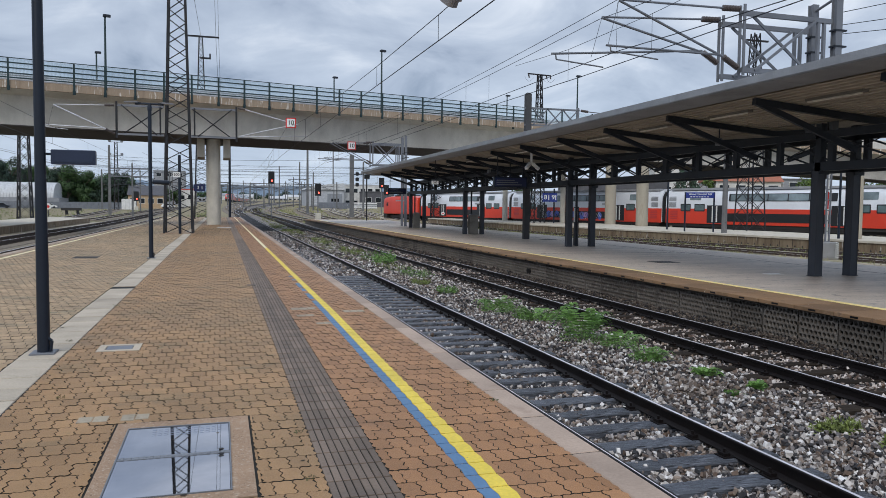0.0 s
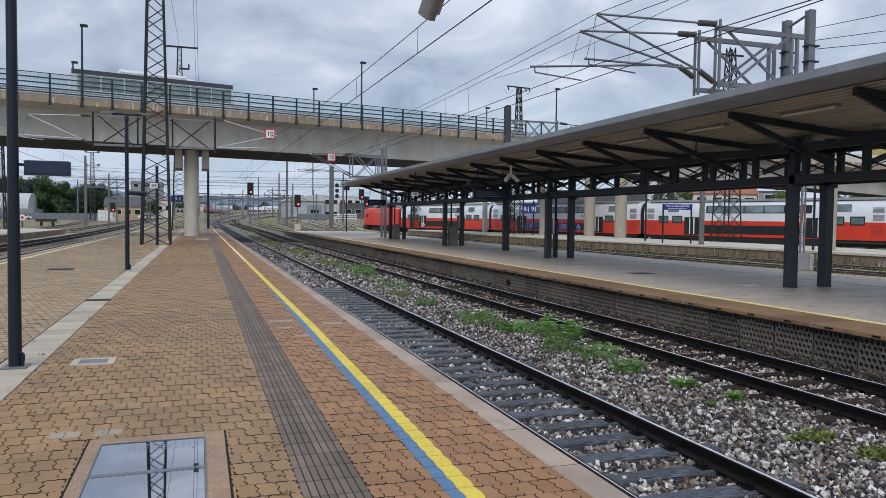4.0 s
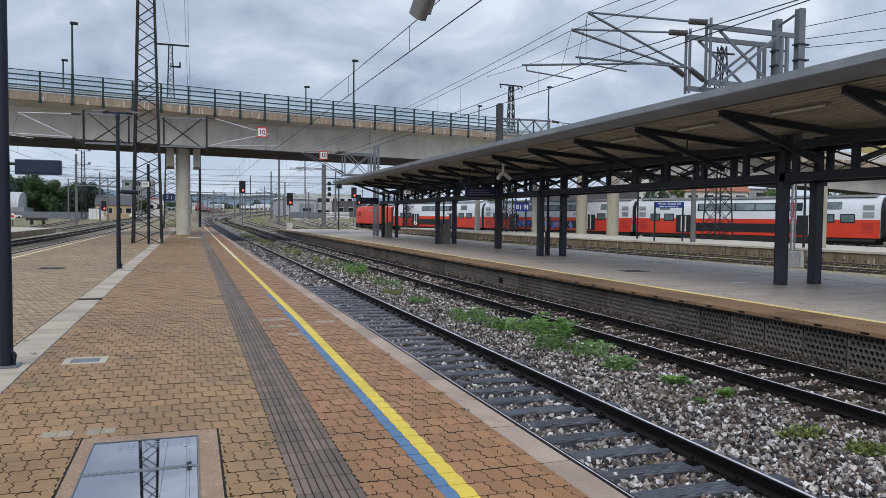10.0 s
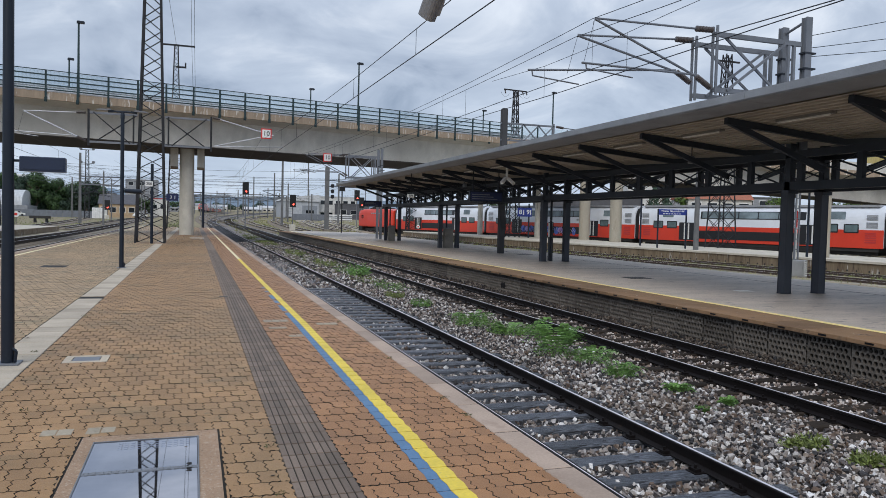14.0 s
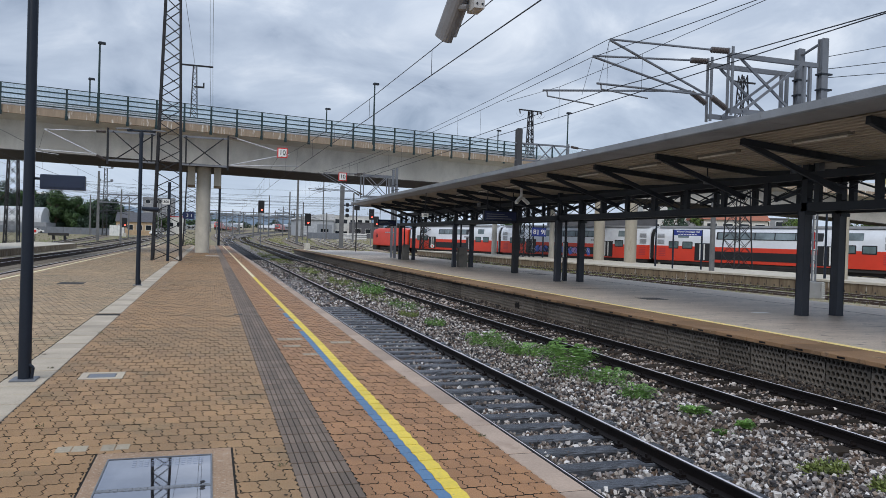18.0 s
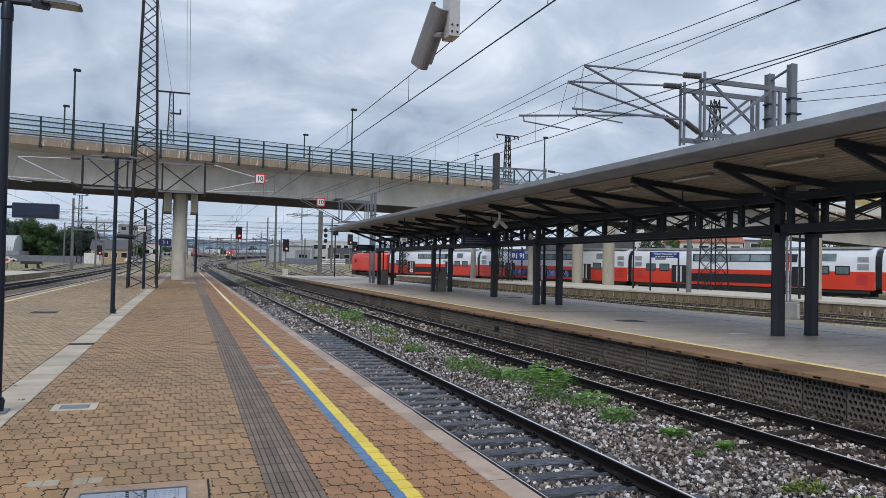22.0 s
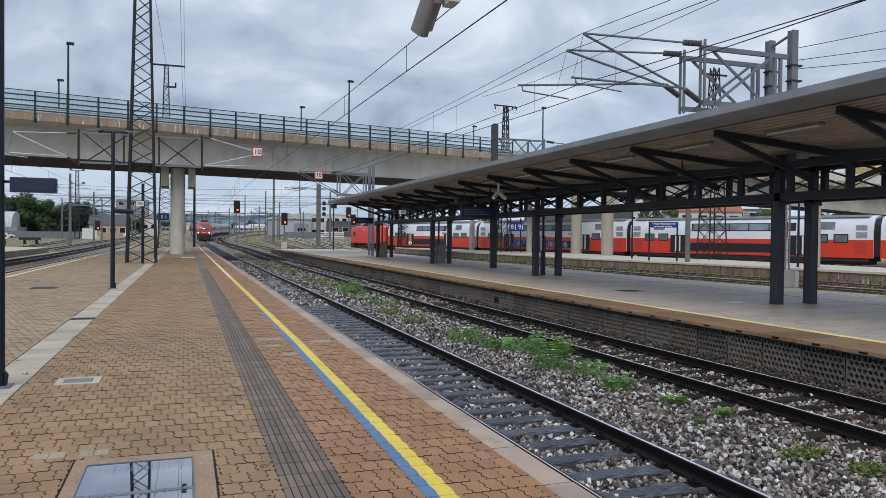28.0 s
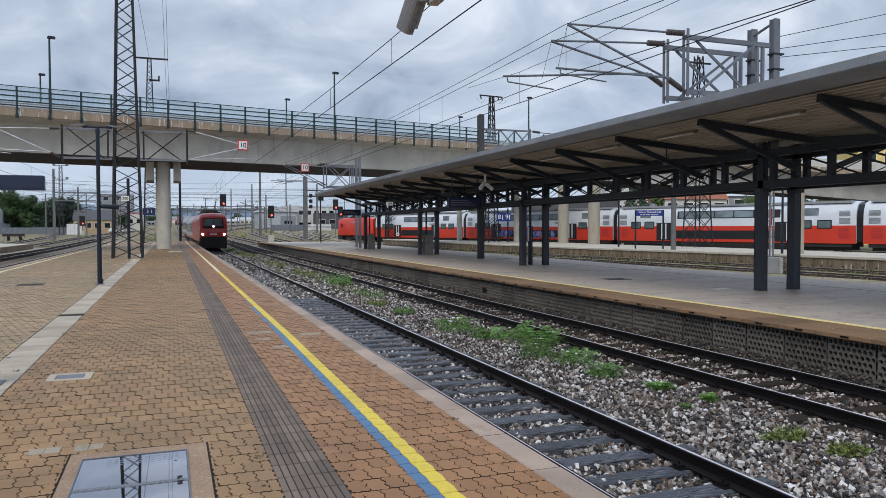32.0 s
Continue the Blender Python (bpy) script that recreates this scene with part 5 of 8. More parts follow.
def bridge():
    b = thing("road_bridge", "concrete road bridge over the tracks with rust-streaked edge", "bridge")
    path = bridge_path()
    g = Geo()
    g.sweep(path, [(0.3, 10.6), (0.3, 11.2), (-0.15, 11.2), (-0.15, 10.95), (0.05, 10.9), (0.05, 10.6)])
    part("edge_beam", g, EDGE, b, "rust-streaked concrete edge beam")
    g = Geo()
    g.sweep(path, [(0.04, 10.62), (0.04, 10.95), (-13.6, 10.95), (-13.6, 10.55), (-12.0, 10.35), (-11.6, 8.0), (-1.9, 8.0), (-1.5, 10.3)])
    part("girder", g, GIRDER, b, "pale concrete box girder")
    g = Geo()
    # thin separate sheet below the girder, much darker than its concrete
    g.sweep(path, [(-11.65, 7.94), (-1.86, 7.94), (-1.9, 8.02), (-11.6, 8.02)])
    part("girder_underside", g, DARK_SOFFIT, b, "near-black sheet along the underside")
    g = Geo()
    g.sweep(path, [(-0.4, 10.95), (-0.4, 11.06), (-13.2, 11.06), (-13.2, 10.95)])
    part("road_surface", g, ASPHALT, b)
    g = Geo()
    g.sweep(path, [(-1.2, 11.42), (-1.17, 11.5), (-1.22, 11.58), (-1.17, 11.66), (-1.22, 11.74), (-1.17, 11.82), (-1.2, 11.9), (-1.26, 11.9), (-1.26, 11.42)])
    part("guard_rail", g, TUBE, b, "pale galvanised guard rail beside the road")
    for p, a in along(path, 4.0, -100, 200):
        g = Geo()
        g.box(1.28, 1.38, -0.06, 0.06, 11.0, 11.85, Matrix.Translation((p.x, p.y, p.z)) @ Matrix.Rotation(a + math.pi, 4, "Z"))
        part("guard_rail_post", g, GALV, b)
    g = Geo()
    g.sweep(path[:31], [(-13.4, 10.95), (-13.4, 12.0), (-13.55, 12.0), (-13.55, 10.95)])
    part("far_parapet", g, GALV, b, "grey guard rail on the far side")
    p = on_bridge(0, 5.2)
    g = Geo()
    g.turned([(0.64, 0.0), (0.64, 8.05)], 28, pose(-0.72, 73.0, 0))
    part("pier", g, CONCRETE, b, "round pale concrete pier", smooth=True)
    for x0, x1 in ((-2.15, -1.5), (0.18, 0.8)):
        g = Geo()
        g.bev(x0, x1, 72.2, 73.8, 6.25, 8.05, 0.02)
        part("bearing_box", g, CONCRETE, b)
        g = Geo()
        g.box(x0 - 0.01, x1 + 0.01, 72.18, 73.82, 6.1, 6.26)
        part("bearing_base", g, PALE_WALL, b)
    for x, y, h in ((41.8, 67.8, 6.3), (42.9, 76.3, 7.4), (38.9, 37.6, 4.1), (71.6, 69.0, 6.2)):
        g = Geo()
        g.turned([(0.18 if x < 40 else 0.3 if x > 70 else 0.62, 0.1), (0.18 if x < 40 else 0.3 if x > 70 else 0.62, h)], 24, pose(x, y, 0))
        part("pier", g, PIER, b, "round weathered concrete pier, coloured darker for the bridge's shade", smooth=True)
    # railing: posts, four rails and clear panels
    post = Geo()
    post.box(-0.075, 0.075, -0.05, 0.05, 10.5, 12.86)
    post.box(-0.11, 0.11, -0.02, 0.07, 10.42, 10.75)
    pme = post.mesh("railing_post", RAILGREEN)
    for k in range(-22, 22):
        ob = part("railing_post", pme, None, b)
        ob.matrix_world = Matrix.Translation(on_bridge(-10.92 + 2.25 * k + 2.25 * 4, -0.34)) @ Matrix.Rotation(math.pi / 2 - BR_A, 4, "Z")
    for z, r in ((12.86, 0.03), (12.5, 0.045), (12.1, 0.045), (11.72, 0.045), (11.38, 0.045)):
        g = Geo()
        g.bar(on_bridge(-60, -0.34, z), on_bridge(36, -0.34, z), r * 2, r * 2)
        part("railing_bar", g, RAILGREEN, b)
    for k in range(-22, 21):
        g = Geo()
        a = -10.92 + 2.25 * (k + 4)
        g.bar(on_bridge(a + 0.1, -0.27, 12.1), on_bridge(a + 2.15, -0.27, 12.1), 0.012, 1.42)
        ob = part("clear_panel", g, CLEAR, b)
        ob.visible_shadow = False
    # parapets along the curved ramp
    g = Geo()
    g.sweep(path[46:], [(0.3, 11.2), (0.3, 12.1), (0.15, 12.1), (0.15, 11.2)])
    part("ramp_parapet", g, GIRDER, b)
    for s, back, top in ((-8.62, -0.3, 16.85), (16.0, -0.3, 16.9), (-7.9, 13.5, 16.4), (16.7, 13.5, 16.4), (40.8, -0.3, 16.9), (40.8, 13.5, 16.4)):
        t = thing("street_lamp", "slim dark street lamp on the bridge", "street lamp", group="bridge lamps")
        g = Geo()
        g.tube(on_bridge(s, back, 11.0), on_bridge(s, back, top), 0.1, 0.07, 10)
        part("pole", g, RAILGREEN, t)
        g = Geo()
        g.bev(-0.14, 0.42, -0.16, 0.16, 0, 0.2, 0.06, Matrix.Translation(on_bridge(s, back, top - 0.02)) @ Matrix.Rotation(math.pi / 2 - BR_A, 4, "Z"))
        part("lamp_head", g, STEEL, t)


def clear_panel():
    m = bpy.data.materials.new("clear_panel")
    m.use_nodes = True
    n, l = m.node_tree.nodes, m.node_tree.links
    b = n["Principled BSDF"]
    b.inputs["Base Color"].default_value = (0.75, 0.8, 0.82, 1)
    b.inputs["Roughness"].default_value = 0.12
    t = n.new("ShaderNodeBsdfTransparent")
    t.inputs[0].default_value = (0.9, 0.94, 0.95, 1)
    mx = n.new("ShaderNodeMixShader")
    # fine upright stripes printed on the panes
    geo = n.new("ShaderNodeNewGeometry")
    dot = n.new("ShaderNodeVectorMath"); dot.operation = "DOT_PRODUCT"; dot.inputs[1].default_value = BR_D * 11.0
    l.new(geo.outputs["Position"], dot.inputs[0])
    fr = n.new("ShaderNodeMath"); fr.operation = "FRACT"
    l.new(dot.outputs["Value"], fr.inputs[0])
    st = n.new("ShaderNodeMapRange"); st.inputs[1].default_value, st.inputs[2].default_value, st.inputs[3].default_value, st.inputs[4].default_value = 0.3, 0.36, 0.2, 0.06
    l.new(fr.outputs[0], st.inputs[0])
    l.new(st.outputs[0], mx.inputs[0])
    l.new(t.outputs[0], mx.inputs[1])
    l.new(b.outputs[0], mx.inputs[2])
    l.new(mx.outputs[0], n["Material Output"].inputs[0])
    return m


CLEAR = clear_panel()
# pier concrete with stains, its base darkened to stand for the bridge's shade
PIER = material("shaded_weathered_pier", (0.36, 0.325, 0.26), 0.85, spots=[(1.2, 0.56, (0.2, 0.16, 0.11), 0.2), (3, 0.62, (0.5, 0.47, 0.4), 0.1)], stretch=("world", (1, 1, 0.25)))
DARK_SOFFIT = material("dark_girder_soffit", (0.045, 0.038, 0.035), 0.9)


# ---- masts, wires, signals ----
def lattice(t, x, y, z0, z1, w0, d0, w1, d1, bays, leg=0.11, brace=0.06, mat=None, single=False):
    """A tapering lattice mast: four legs and crossing braces, bay by bay."""
    mat = mat or LATTICE

    def corner(sx, sy, f):
        return Vector((x + sx * (w0 + (w1 - w0) * f) / 2, y + sy * (d0 + (d1 - d0) * f) / 2, z0 + (z1 - z0) * f))
    for sx in (-1, 1):
        for sy in (-1, 1):
            g = Geo()
            g.bar(corner(sx, sy, 0), corner(sx, sy, 1), leg, leg)
            part("leg", g, mat, t)
    for side in range(4):
        a, b = [((-1, -1), (1, -1)), ((1, 1), (-1, 1)), ((-1, 1), (-1, -1)), ((1, -1), (1, 1))][side]
        for k in range(bays):
            f0, f1 = k / bays, (k + 1) / bays
            # single lacing runs in zigzag, mirrored on opposite faces
            for p, q in (((a, b), (b, a)) if not single else ((a, b),) if (k + side // 2) % 2 else ((b, a),)):
                g = Geo()
                g.bar(corner(*p, f0), corner(*q, f1), brace, brace * 0.6)
                part("brace", g, mat, t)


def wire(p, q, r=0.012, sag=0.0, n=1):
    g = Geo()
    p, q = Vector(p), Vector(q)
    pts = [p.lerp(q, i / n) - Vector((0, 0, sag * 4 * (i / n) * (1 - i / n))) for i in range(n + 1)]
    return g.cable(pts, r)


def insulator(g, p, q, r=0.06):
    p, q = Vector(p), Vector(q)
    d = (q - p).normalized()
    m = Matrix.Translation(p) @ d.to_track_quat("Z", "Y").to_matrix().to_4x4()
    ln = (q - p).length
    n = max(5, int(ln / 0.05))
    rings = []
    for i in range(n):
        rings += [(r * 0.55, ln * i / n), (r, ln * (i + 0.35) / n), (r, ln * (i + 0.6) / n)]
    g.turned(rings + [(r * 0.5, ln)], 10, m)


def cantilever(t, post, z_top, z_low, reach, sgn, steady, reg=None, lift=0.42, mat=None, drop=0.1):
    """A tubular cantilever: top tie, raking tube, registration tube and steady arm."""
    x, y = post
    xt = x + sgn * reach
    g = Geo()
    insulator(g, (x + sgn * 0.1, y, z_top), (x + sgn * 0.65, y, z_top - 0.02), 0.085)
    part("insulator", g, INSULATOR, t)
    g = Geo()
    insulator(g, (x + sgn * 0.1, y, z_low), (x + sgn * 0.6, y, z_low + 0.28), 0.085)
    part("insulator", g, INSULATOR, t)
    g = Geo()
    g.tube((x + sgn * 0.62, y, z_top - 0.02), (xt, y, z_top - drop), 0.03)
    part("top_tie", g, mat or GALV, t)
    g = Geo()
    g.tube((x + sgn * 0.58, y, z_low + 0.27), (xt, y, z_top - drop - 0.02), 0.035)
    part("raking_tube", g, mat or GALV, t)
    g = Geo()
    zr = z_low + lift
    rl = reg or reach + 0.55
    g.tube((x + sgn * 0.62, y, z_low + 0.32), (x + sgn * rl, y, zr), 0.03)
    part("registration_tube", g, mat or GALV, t)
    g = Geo()
    g.tube((x + sgn * (rl - 0.12), y, zr), (x + sgn * (rl - 0.14), y, zr - 0.14), 0.02)
    g.tube((x + sgn * (rl - 0.14), y, zr - 0.14), (x + sgn * (rl - 0.14 - steady), y, zr - 0.26), 0.02)
    part("steady_arm", g, mat or GALV, t)
    g = Geo()
    g.tube((xt, y, z_top - drop), (xt + sgn * 0.3, y, zr - 0.02), 0.006, n=5)
    part("hanger_wire", g, STEEL, t)


def island_masts():
    """The catenary structures that rise through the canopy."""
    for y, z_top, zl, reg, z_base, zb, drop, lift in ((17.4, 7.36, 5.74, 4.15, 4.1, 5.72, 0.08, 0.33), (18.3, 7.27, 6.03, 5.27, 4.1, 5.69, 0.22, -0.08), (69.2, 7.9, 5.9, 4.6, 0.0, 5.8, 0.1, 0.42), (70.6, 7.9, 5.9, 5.0, 0.0, 5.8, 0.1, 0.42)):
        t = thing("catenary_mast", "galvanised catenary mast with truss bracket rising through the canopy", "catenary mast")
        g = Geo()
        g.box(16.83, 16.97, y - 0.07, y + 0.07, z_base, z_top + 0.7)
        g.box(16.79, 17.01, y - 0.1, y - 0.07, z_base, z_top + 0.7)
        g.box(16.79, 17.01, y + 0.07, y + 0.1, z_base, z_top + 0.7)
        part("mast", g, GALV, t)
        xe = 13.7
        for z in (z_top - 0.1, zb):
            g = Geo()
            g.box(xe, 16.7, y - 0.05, y + 0.05, z - 0.065, z + 0.065)
            part("bracket_beam", g, GALV, t)
        for a, b in (((xe + 0.4, z_top - 0.15), (16.1, zb)), ((xe + 0.4, zb), (16.1, z_top - 0.15))):
            g = Geo()
            dy = 0.06 if a[1] > b[1] else -0.06
            g.bar((a[0], y + dy, a[1]), (b[0], y + dy, b[1]), 0.05, 0.07)
            part("bracket_diagonal", g, GALV, t)
        for x in (16.25, 16.45):
            g = Geo()
            g.box(x - 0.04, x + 0.04, y - 0.043, y + 0.043, zb, z_top - 0.1)
            part("bracket_post", g, GALV, t)
        g = Geo()
        for dy in (-0.09, 0.09):
            g.box(xe - 0.035, xe + 0.035, y + dy - 0.022, y + dy + 0.022, zb - 0.15, z_top + 0.12)
        part("end_post", g, GALV, t)
        for z in (7.0, 6.55):
            g = Geo()
            g.box(16.75, 17.16, y - 0.12, y + 0.12, z, z + 0.045)
            part("clamp", g, STEEL, t)
        cantilever(t, (xe, y), z_top, zl + 0.02, 3.8, -1, 1.4, reg, lift, drop=drop)
    g = Geo()
    g.tube((16.9, 17.4, 7.98), (16.9, 18.3, 7.75), 0.04)
    solid("mast_tie", g, GALV, "steel tie between two masts", "tie bar")
    # the concrete mast farther along the canopy
    t = thing("catenary_mast", "dark concrete mast rising through the canopy with bracket", "catenary mast")
    g = Geo()
    g.bev(17.45, 17.78, 41.25, 41.6, 0, 8.75, 0.08)
    part("mast", g, CONC_DARK, t)
    for z in (6.85, 7.85):
        g = Geo()
        g.bar((17.4, 41.4, z), (21.0, 41.4, z), 0.14, 0.1)
        part("bracket_beam", g, GALV, t)
    for k in range(3):
        g = Geo()
        g.bar((17.9 + k, 41.36, 6.85), (18.9 + k, 41.36, 7.85), 0.06, 0.06)
        g.bar((18.9 + k, 41.44, 6.85), (17.9 + k, 41.44, 7.85), 0.06, 0.06)
        part("bracket_diagonal", g, GALV, t)
    g = Geo()
    g.bar((20.9, 41.4, 6.4), (20.9, 41.4, 8.0), 0.13)
    part("end_post", g, GALV, t)
    g = Geo()
    insulator(g, (21.1, 41.4, 7.85), (21.6, 41.4, 7.8), 0.08)
    part("insulator", g, INSULATOR, t)
    g = Geo()
    g.tube((21.6, 41.4, 7.8), (25.3, 41.4, 7.6), 0.03)
    part("top_tie", g, GALV, t)


CONC_DARK = material("dark_mast_concrete", (0.055, 0.055, 0.058), 0.85)


def left_towers():
    t = thing("lattice_mast", "tall dark lattice steel mast standing on the platform", "lattice mast")
    lattice(t, -2.66, 51.0, 0, 24.0, 1.72, 1.5, 0.55, 0.5, 30, 0.13, 0.085, single=True)
    # brackets to both sides at bridge height
    for xa, xb in ((-3.45, -6.22), (-1.85, 0.95)):
        for z in (7.98, 6.2):
            g = Geo()
            g.bar((xa, 50.2, z), (xb, 50.2, z), 0.1, 0.13)
            part("bracket_beam", g, GALV, t)
        for a, b in (((xa, 8.0), (xb + (xa - xb) * 0.12, 6.2)), ((xb + (xa - xb) * 0.1, 8.0), (xa + (xb - xa) * 0.15, 6.2))):
            g = Geo()
            dy = 50.25 if abs(a[0] - xa) < 0.01 else 50.15
            g.bar((a[0], dy, a[1]), (b[0], dy, b[1]), 0.06, 0.07)
            part("bracket_diagonal", g, LATTICE, t)
        g = Geo()
        g.bar((xb, 50.2, 5.95), (xb, 50.2, 8.2), 0.12)
        part("end_post", g, LATTICE, t)
        g = Geo()
        g.bar((xa + (xb - xa) * 0.08, 50.2, 6.2), (xa + (xb - xa) * 0.08, 50.2, 8.0), 0.1)
        part("inner_post", g, LATTICE, t)
    cantilever(t, (-6.25, 50.2), 7.95, 6.2, 3.5, -1, 1.2, mat=TUBE)
    # the arm over the near track droops to the speed board
    g = Geo()
    insulator(g, (1.05, 50.2, 8.12), (1.5, 50.2, 8.05), 0.07)
    part("insulator", g, INSULATOR, t)
    g = Geo()
    g.tube((1.5, 50.2, 8.05), (4.9, 50.2, 7.2), 0.035)
    part("top_tie", g, TUBE, t)
    g = Geo()
    g.tube((1.1, 50.2, 6.3), (4.8, 50.2, 7.25), 0.035)
    part("raking_tube", g, TUBE, t)
    g = Geo()
    g.tube((1.1, 50.2, 6.28), (5.5, 50.2, 6.5), 0.028)
    part("registration_tube", g, TUBE, t)
    # platform furniture near it
    g = Geo()
    g.bev(-3.7, -1.65, 49.95, 52.05, -0.05, 0.012, 0.004)
    part("foundation", g, HATCH_CONC, t)
    t = thing("tall_pylon", "tall lattice pylon with cross arm beyond the bridge", "pylon")
    lattice(t, -2.5, 104.0, 0, 24.0, 1.9, 1.7, 0.42, 0.42, 34, 0.13, 0.09, single=True)
    g = Geo()
    g.bar((-4.4, 104, 24.0), (-0.2, 104, 24.0), 0.2, 0.2)
    part("cross_arm", g, LATTICE, t)
    g = Geo()
    g.bar((-2.6, 104, 21.2), (-1.3, 104, 21.2), 0.25, 0.2)
    g.bar((-1.35, 104, 21.1), (-1.35, 104, 21.8), 0.2)
    part("bracket", g, LATTICE, t)
    w = thing("feeder_wires", "thin feeder wires running up from a pylon", "wire")
    for a, b in (((-0.6, 104, 23.9), (-0.75, 30, 32)), ((-0.25, 104, 23.9), (-0.45, 30, 32)), ((-2.5, 104, 24), (-3.4, 52, 26)), ((-0.6, 104, 23.9), (-0.1, 112, 12)), ((-0.25, 104, 23.9), (0.1, 112, 12))):
        part("feeder_wire", wire(a, b, 0.02), STEEL, w)
    # speed board
    t = thing("speed_board", "white speed board with red border reading 10", "sign")
    g = Geo()
    g.box(4.04, 4.70, 49.62, 49.68, 6.93, 7.59)
    part("border", g, SIGN_RED, t)
    g = Geo()
    g.box(4.11, 4.63, 49.595, 49.63, 7.0, 7.52)
    part("board", g, SIGN_WHITE, t)
    lettering("10", 0.42, BLACK, t, pose(4.37, 49.59, 7.26, 90, 0, 0))
    g = Geo()
    g.tube((4.37, 49.66, 7.3), (4.37, 50.2, 7.3), 0.03)
    part("clamp", g, STEEL, t)
    # distance board on its own post
    t = thing("distance_board", "white board reading 300 on a dark post", "sign")
    g = Geo()
    g.tube((-2.55, 50.0, 0), (-2.55, 50.0, 5.0), 0.09, n=10)
    part("post", g, NAVY, t)
    g = Geo()
    g.box(-2.94, -2.5, 49.86, 49.9, 3.58, 3.9)
    part("board", g, SIGN_WHITE, t)
    lettering("300", 0.23, BLACK, t, pose(-2.72, 49.855, 3.74, 90, 0, 0))
    t = thing("platform_sign", "dark blue platform number sign on a post", "sign")
    g = Geo()
    g.bev(-2.05, -1.2, 59.9, 60.05, 2.9, 3.42, 0.01)
    part("board", g, SIGN_NAVY, t)
    lettering("3", 0.34, SIGN_GREY, t, pose(-1.72, 59.89, 3.16, 90, 0, 0))
    g = Geo()
    g.box(-1.46, -1.41, 59.885, 59.9, 3.04, 3.28)
    part("text_bar", g, SIGN_GREY, t)
    g = Geo()
    g.tube((-2.2, 60.0, 0), (-2.2, 60.0, 4.2), 0.08)
    g.bar((-2.2, 60.0, 3.2), (-2.0, 60.0, 3.2), 0.06)
    part("post", g, NAVY, t)


DISPLAY_NAVY = material("navy_display_case", (0.012, 0.022, 0.053), 0.4, bump=None)


def platform_posts():
    for x, y, h, disp in ((-2.12, 10.1, 4.94, True), (-2.33, 27.2, 5.26, False)):
        t = thing("platform_lamp", "dark navy platform lamp post with two flat lamp heads", "lamp post")
        g = Geo()
        g.turned([(0.074, 0.0), (0.072, 1.0), (0.063, 2.4), (0.06, h - 0.24), (0.07, h - 0.23), (0.072, h - 0.1), (0.055, h - 0.02)], 18, pose(x, y, 0))
        part("post", g, NAVY, t, smooth=True)
        g = Geo()
        g.bev(-0.14, 0.14, -0.14, 0.14, 0, 0.025, 0.006, pose(x, y, 0.0))
        part("base_plate", g, GALV, t)
        g = Geo()
        g.tube((x - 0.3, y, h), (x + 0.3, y, h), 0.036, n=10)
        part("cross_arm", g, NAVY, t)
        for s in (-1, 1):
            g = Geo()
            g.prism([(0.26 * s, -0.035), (0.44 * s, -0.05), (0.46 * s, 0.0), (0.4 * s, 0.04), (0.26 * s, 0.035)], -0.05, 0.05, "y", pose(x, y, h))
            head = part("lamp_head", g, NAVY, t, "dark lamp bracket")
            g = Geo()
            g.prism([(0.36 * s, 0.02), (0.79 * s, 0.0), (0.81 * s, 0.02), (0.74 * s, 0.045), (0.36 * s, 0.065)], -0.13, 0.13, "y", pose(x, y, h))
            part("lamp_panel", g, GALV, head, "flat grey lamp panel")
            g = Geo()
            g.prism([(0.4 * s, 0.014), (0.77 * s, -0.004), (0.77 * s, 0.0), (0.4 * s, 0.019)], -0.11, 0.11, "y", pose(x, y, h))
            part("lamp_glass", g, GRILLE, head)
        g = Geo()
        g.tube((x + 0.08, y - 0.03, 0.0), (x + 0.1, y - 0.03, 0.16), 0.018)
        g.tube((x + 0.1, y - 0.03, 0.16), (x + 0.05, y - 0.03, 0.2), 0.018)
        part("cable_loop", g, NAVY, t)
        if disp:
            d = thing("platform_display", "dark navy platform display box on a lamp post", "display sign")
            g = Geo()
            g.bev(x + 0.12, x + 0.62, y - 0.02, y + 0.08, 2.335, 2.515, 0.01)
            part("case", g, DISPLAY_NAVY, d)
            g = Geo()
            g.box(x + 0.14, x + 0.6, y - 0.028, y - 0.01, 2.36, 2.44)
            part("screen", g, DISPLAY_NAVY, d)
            g = Geo()
            g.bar((x + 0.04, y + 0.03, 2.46), (x + 0.13, y + 0.03, 2.46), 0.03)
            part("bracket", g, NAVY, d)
        else:
            d = thing("loudspeaker", "dark horn loudspeaker on a lamp post", "loudspeaker")
            g = Geo()
            g.tube((x + 0.07, y, 2.62), (x + 0.6, y + 0.1, 2.6), 0.07, 0.085, 12)
            part("horn", g, NAVY, d)
    t = thing("tall_pole", "slim dark pole at the platform end", "pole")
    g = Geo()
    g.tube((1.2, 117, 0), (1.2, 117, 12.4), 0.2, 0.16, 10)
    part("pole", g, NAVY, t)
    # the surveillance camera over the photographer
    t = thing("surveillance_camera", "grey surveillance camera on a white bracket overhead", "camera")
    a, b = Vector((1.398, 4.18, 3.385)), Vector((1.358, 4.385, 3.135))
    d = (b - a).normalized()
    m = Matrix.Translation(a) @ d.to_track_quat("Z", "X").to_matrix().to_4x4()
    g = Geo()
    ln = (b - a).length
    o = []
    for i in range(16):
        q = i * math.tau / 16
        o.append((0.049 * abs(math.cos(q)) ** 0.6 * (1 if math.cos(q) > 0 else -1), 0.053 * abs(math.sin(q)) ** 0.6 * (1 if math.sin(q) > 0 else -1)))
    g.prism(o, 0, ln, "z", m)
    part("housing", g, CAM_GREY, t, smooth=True)
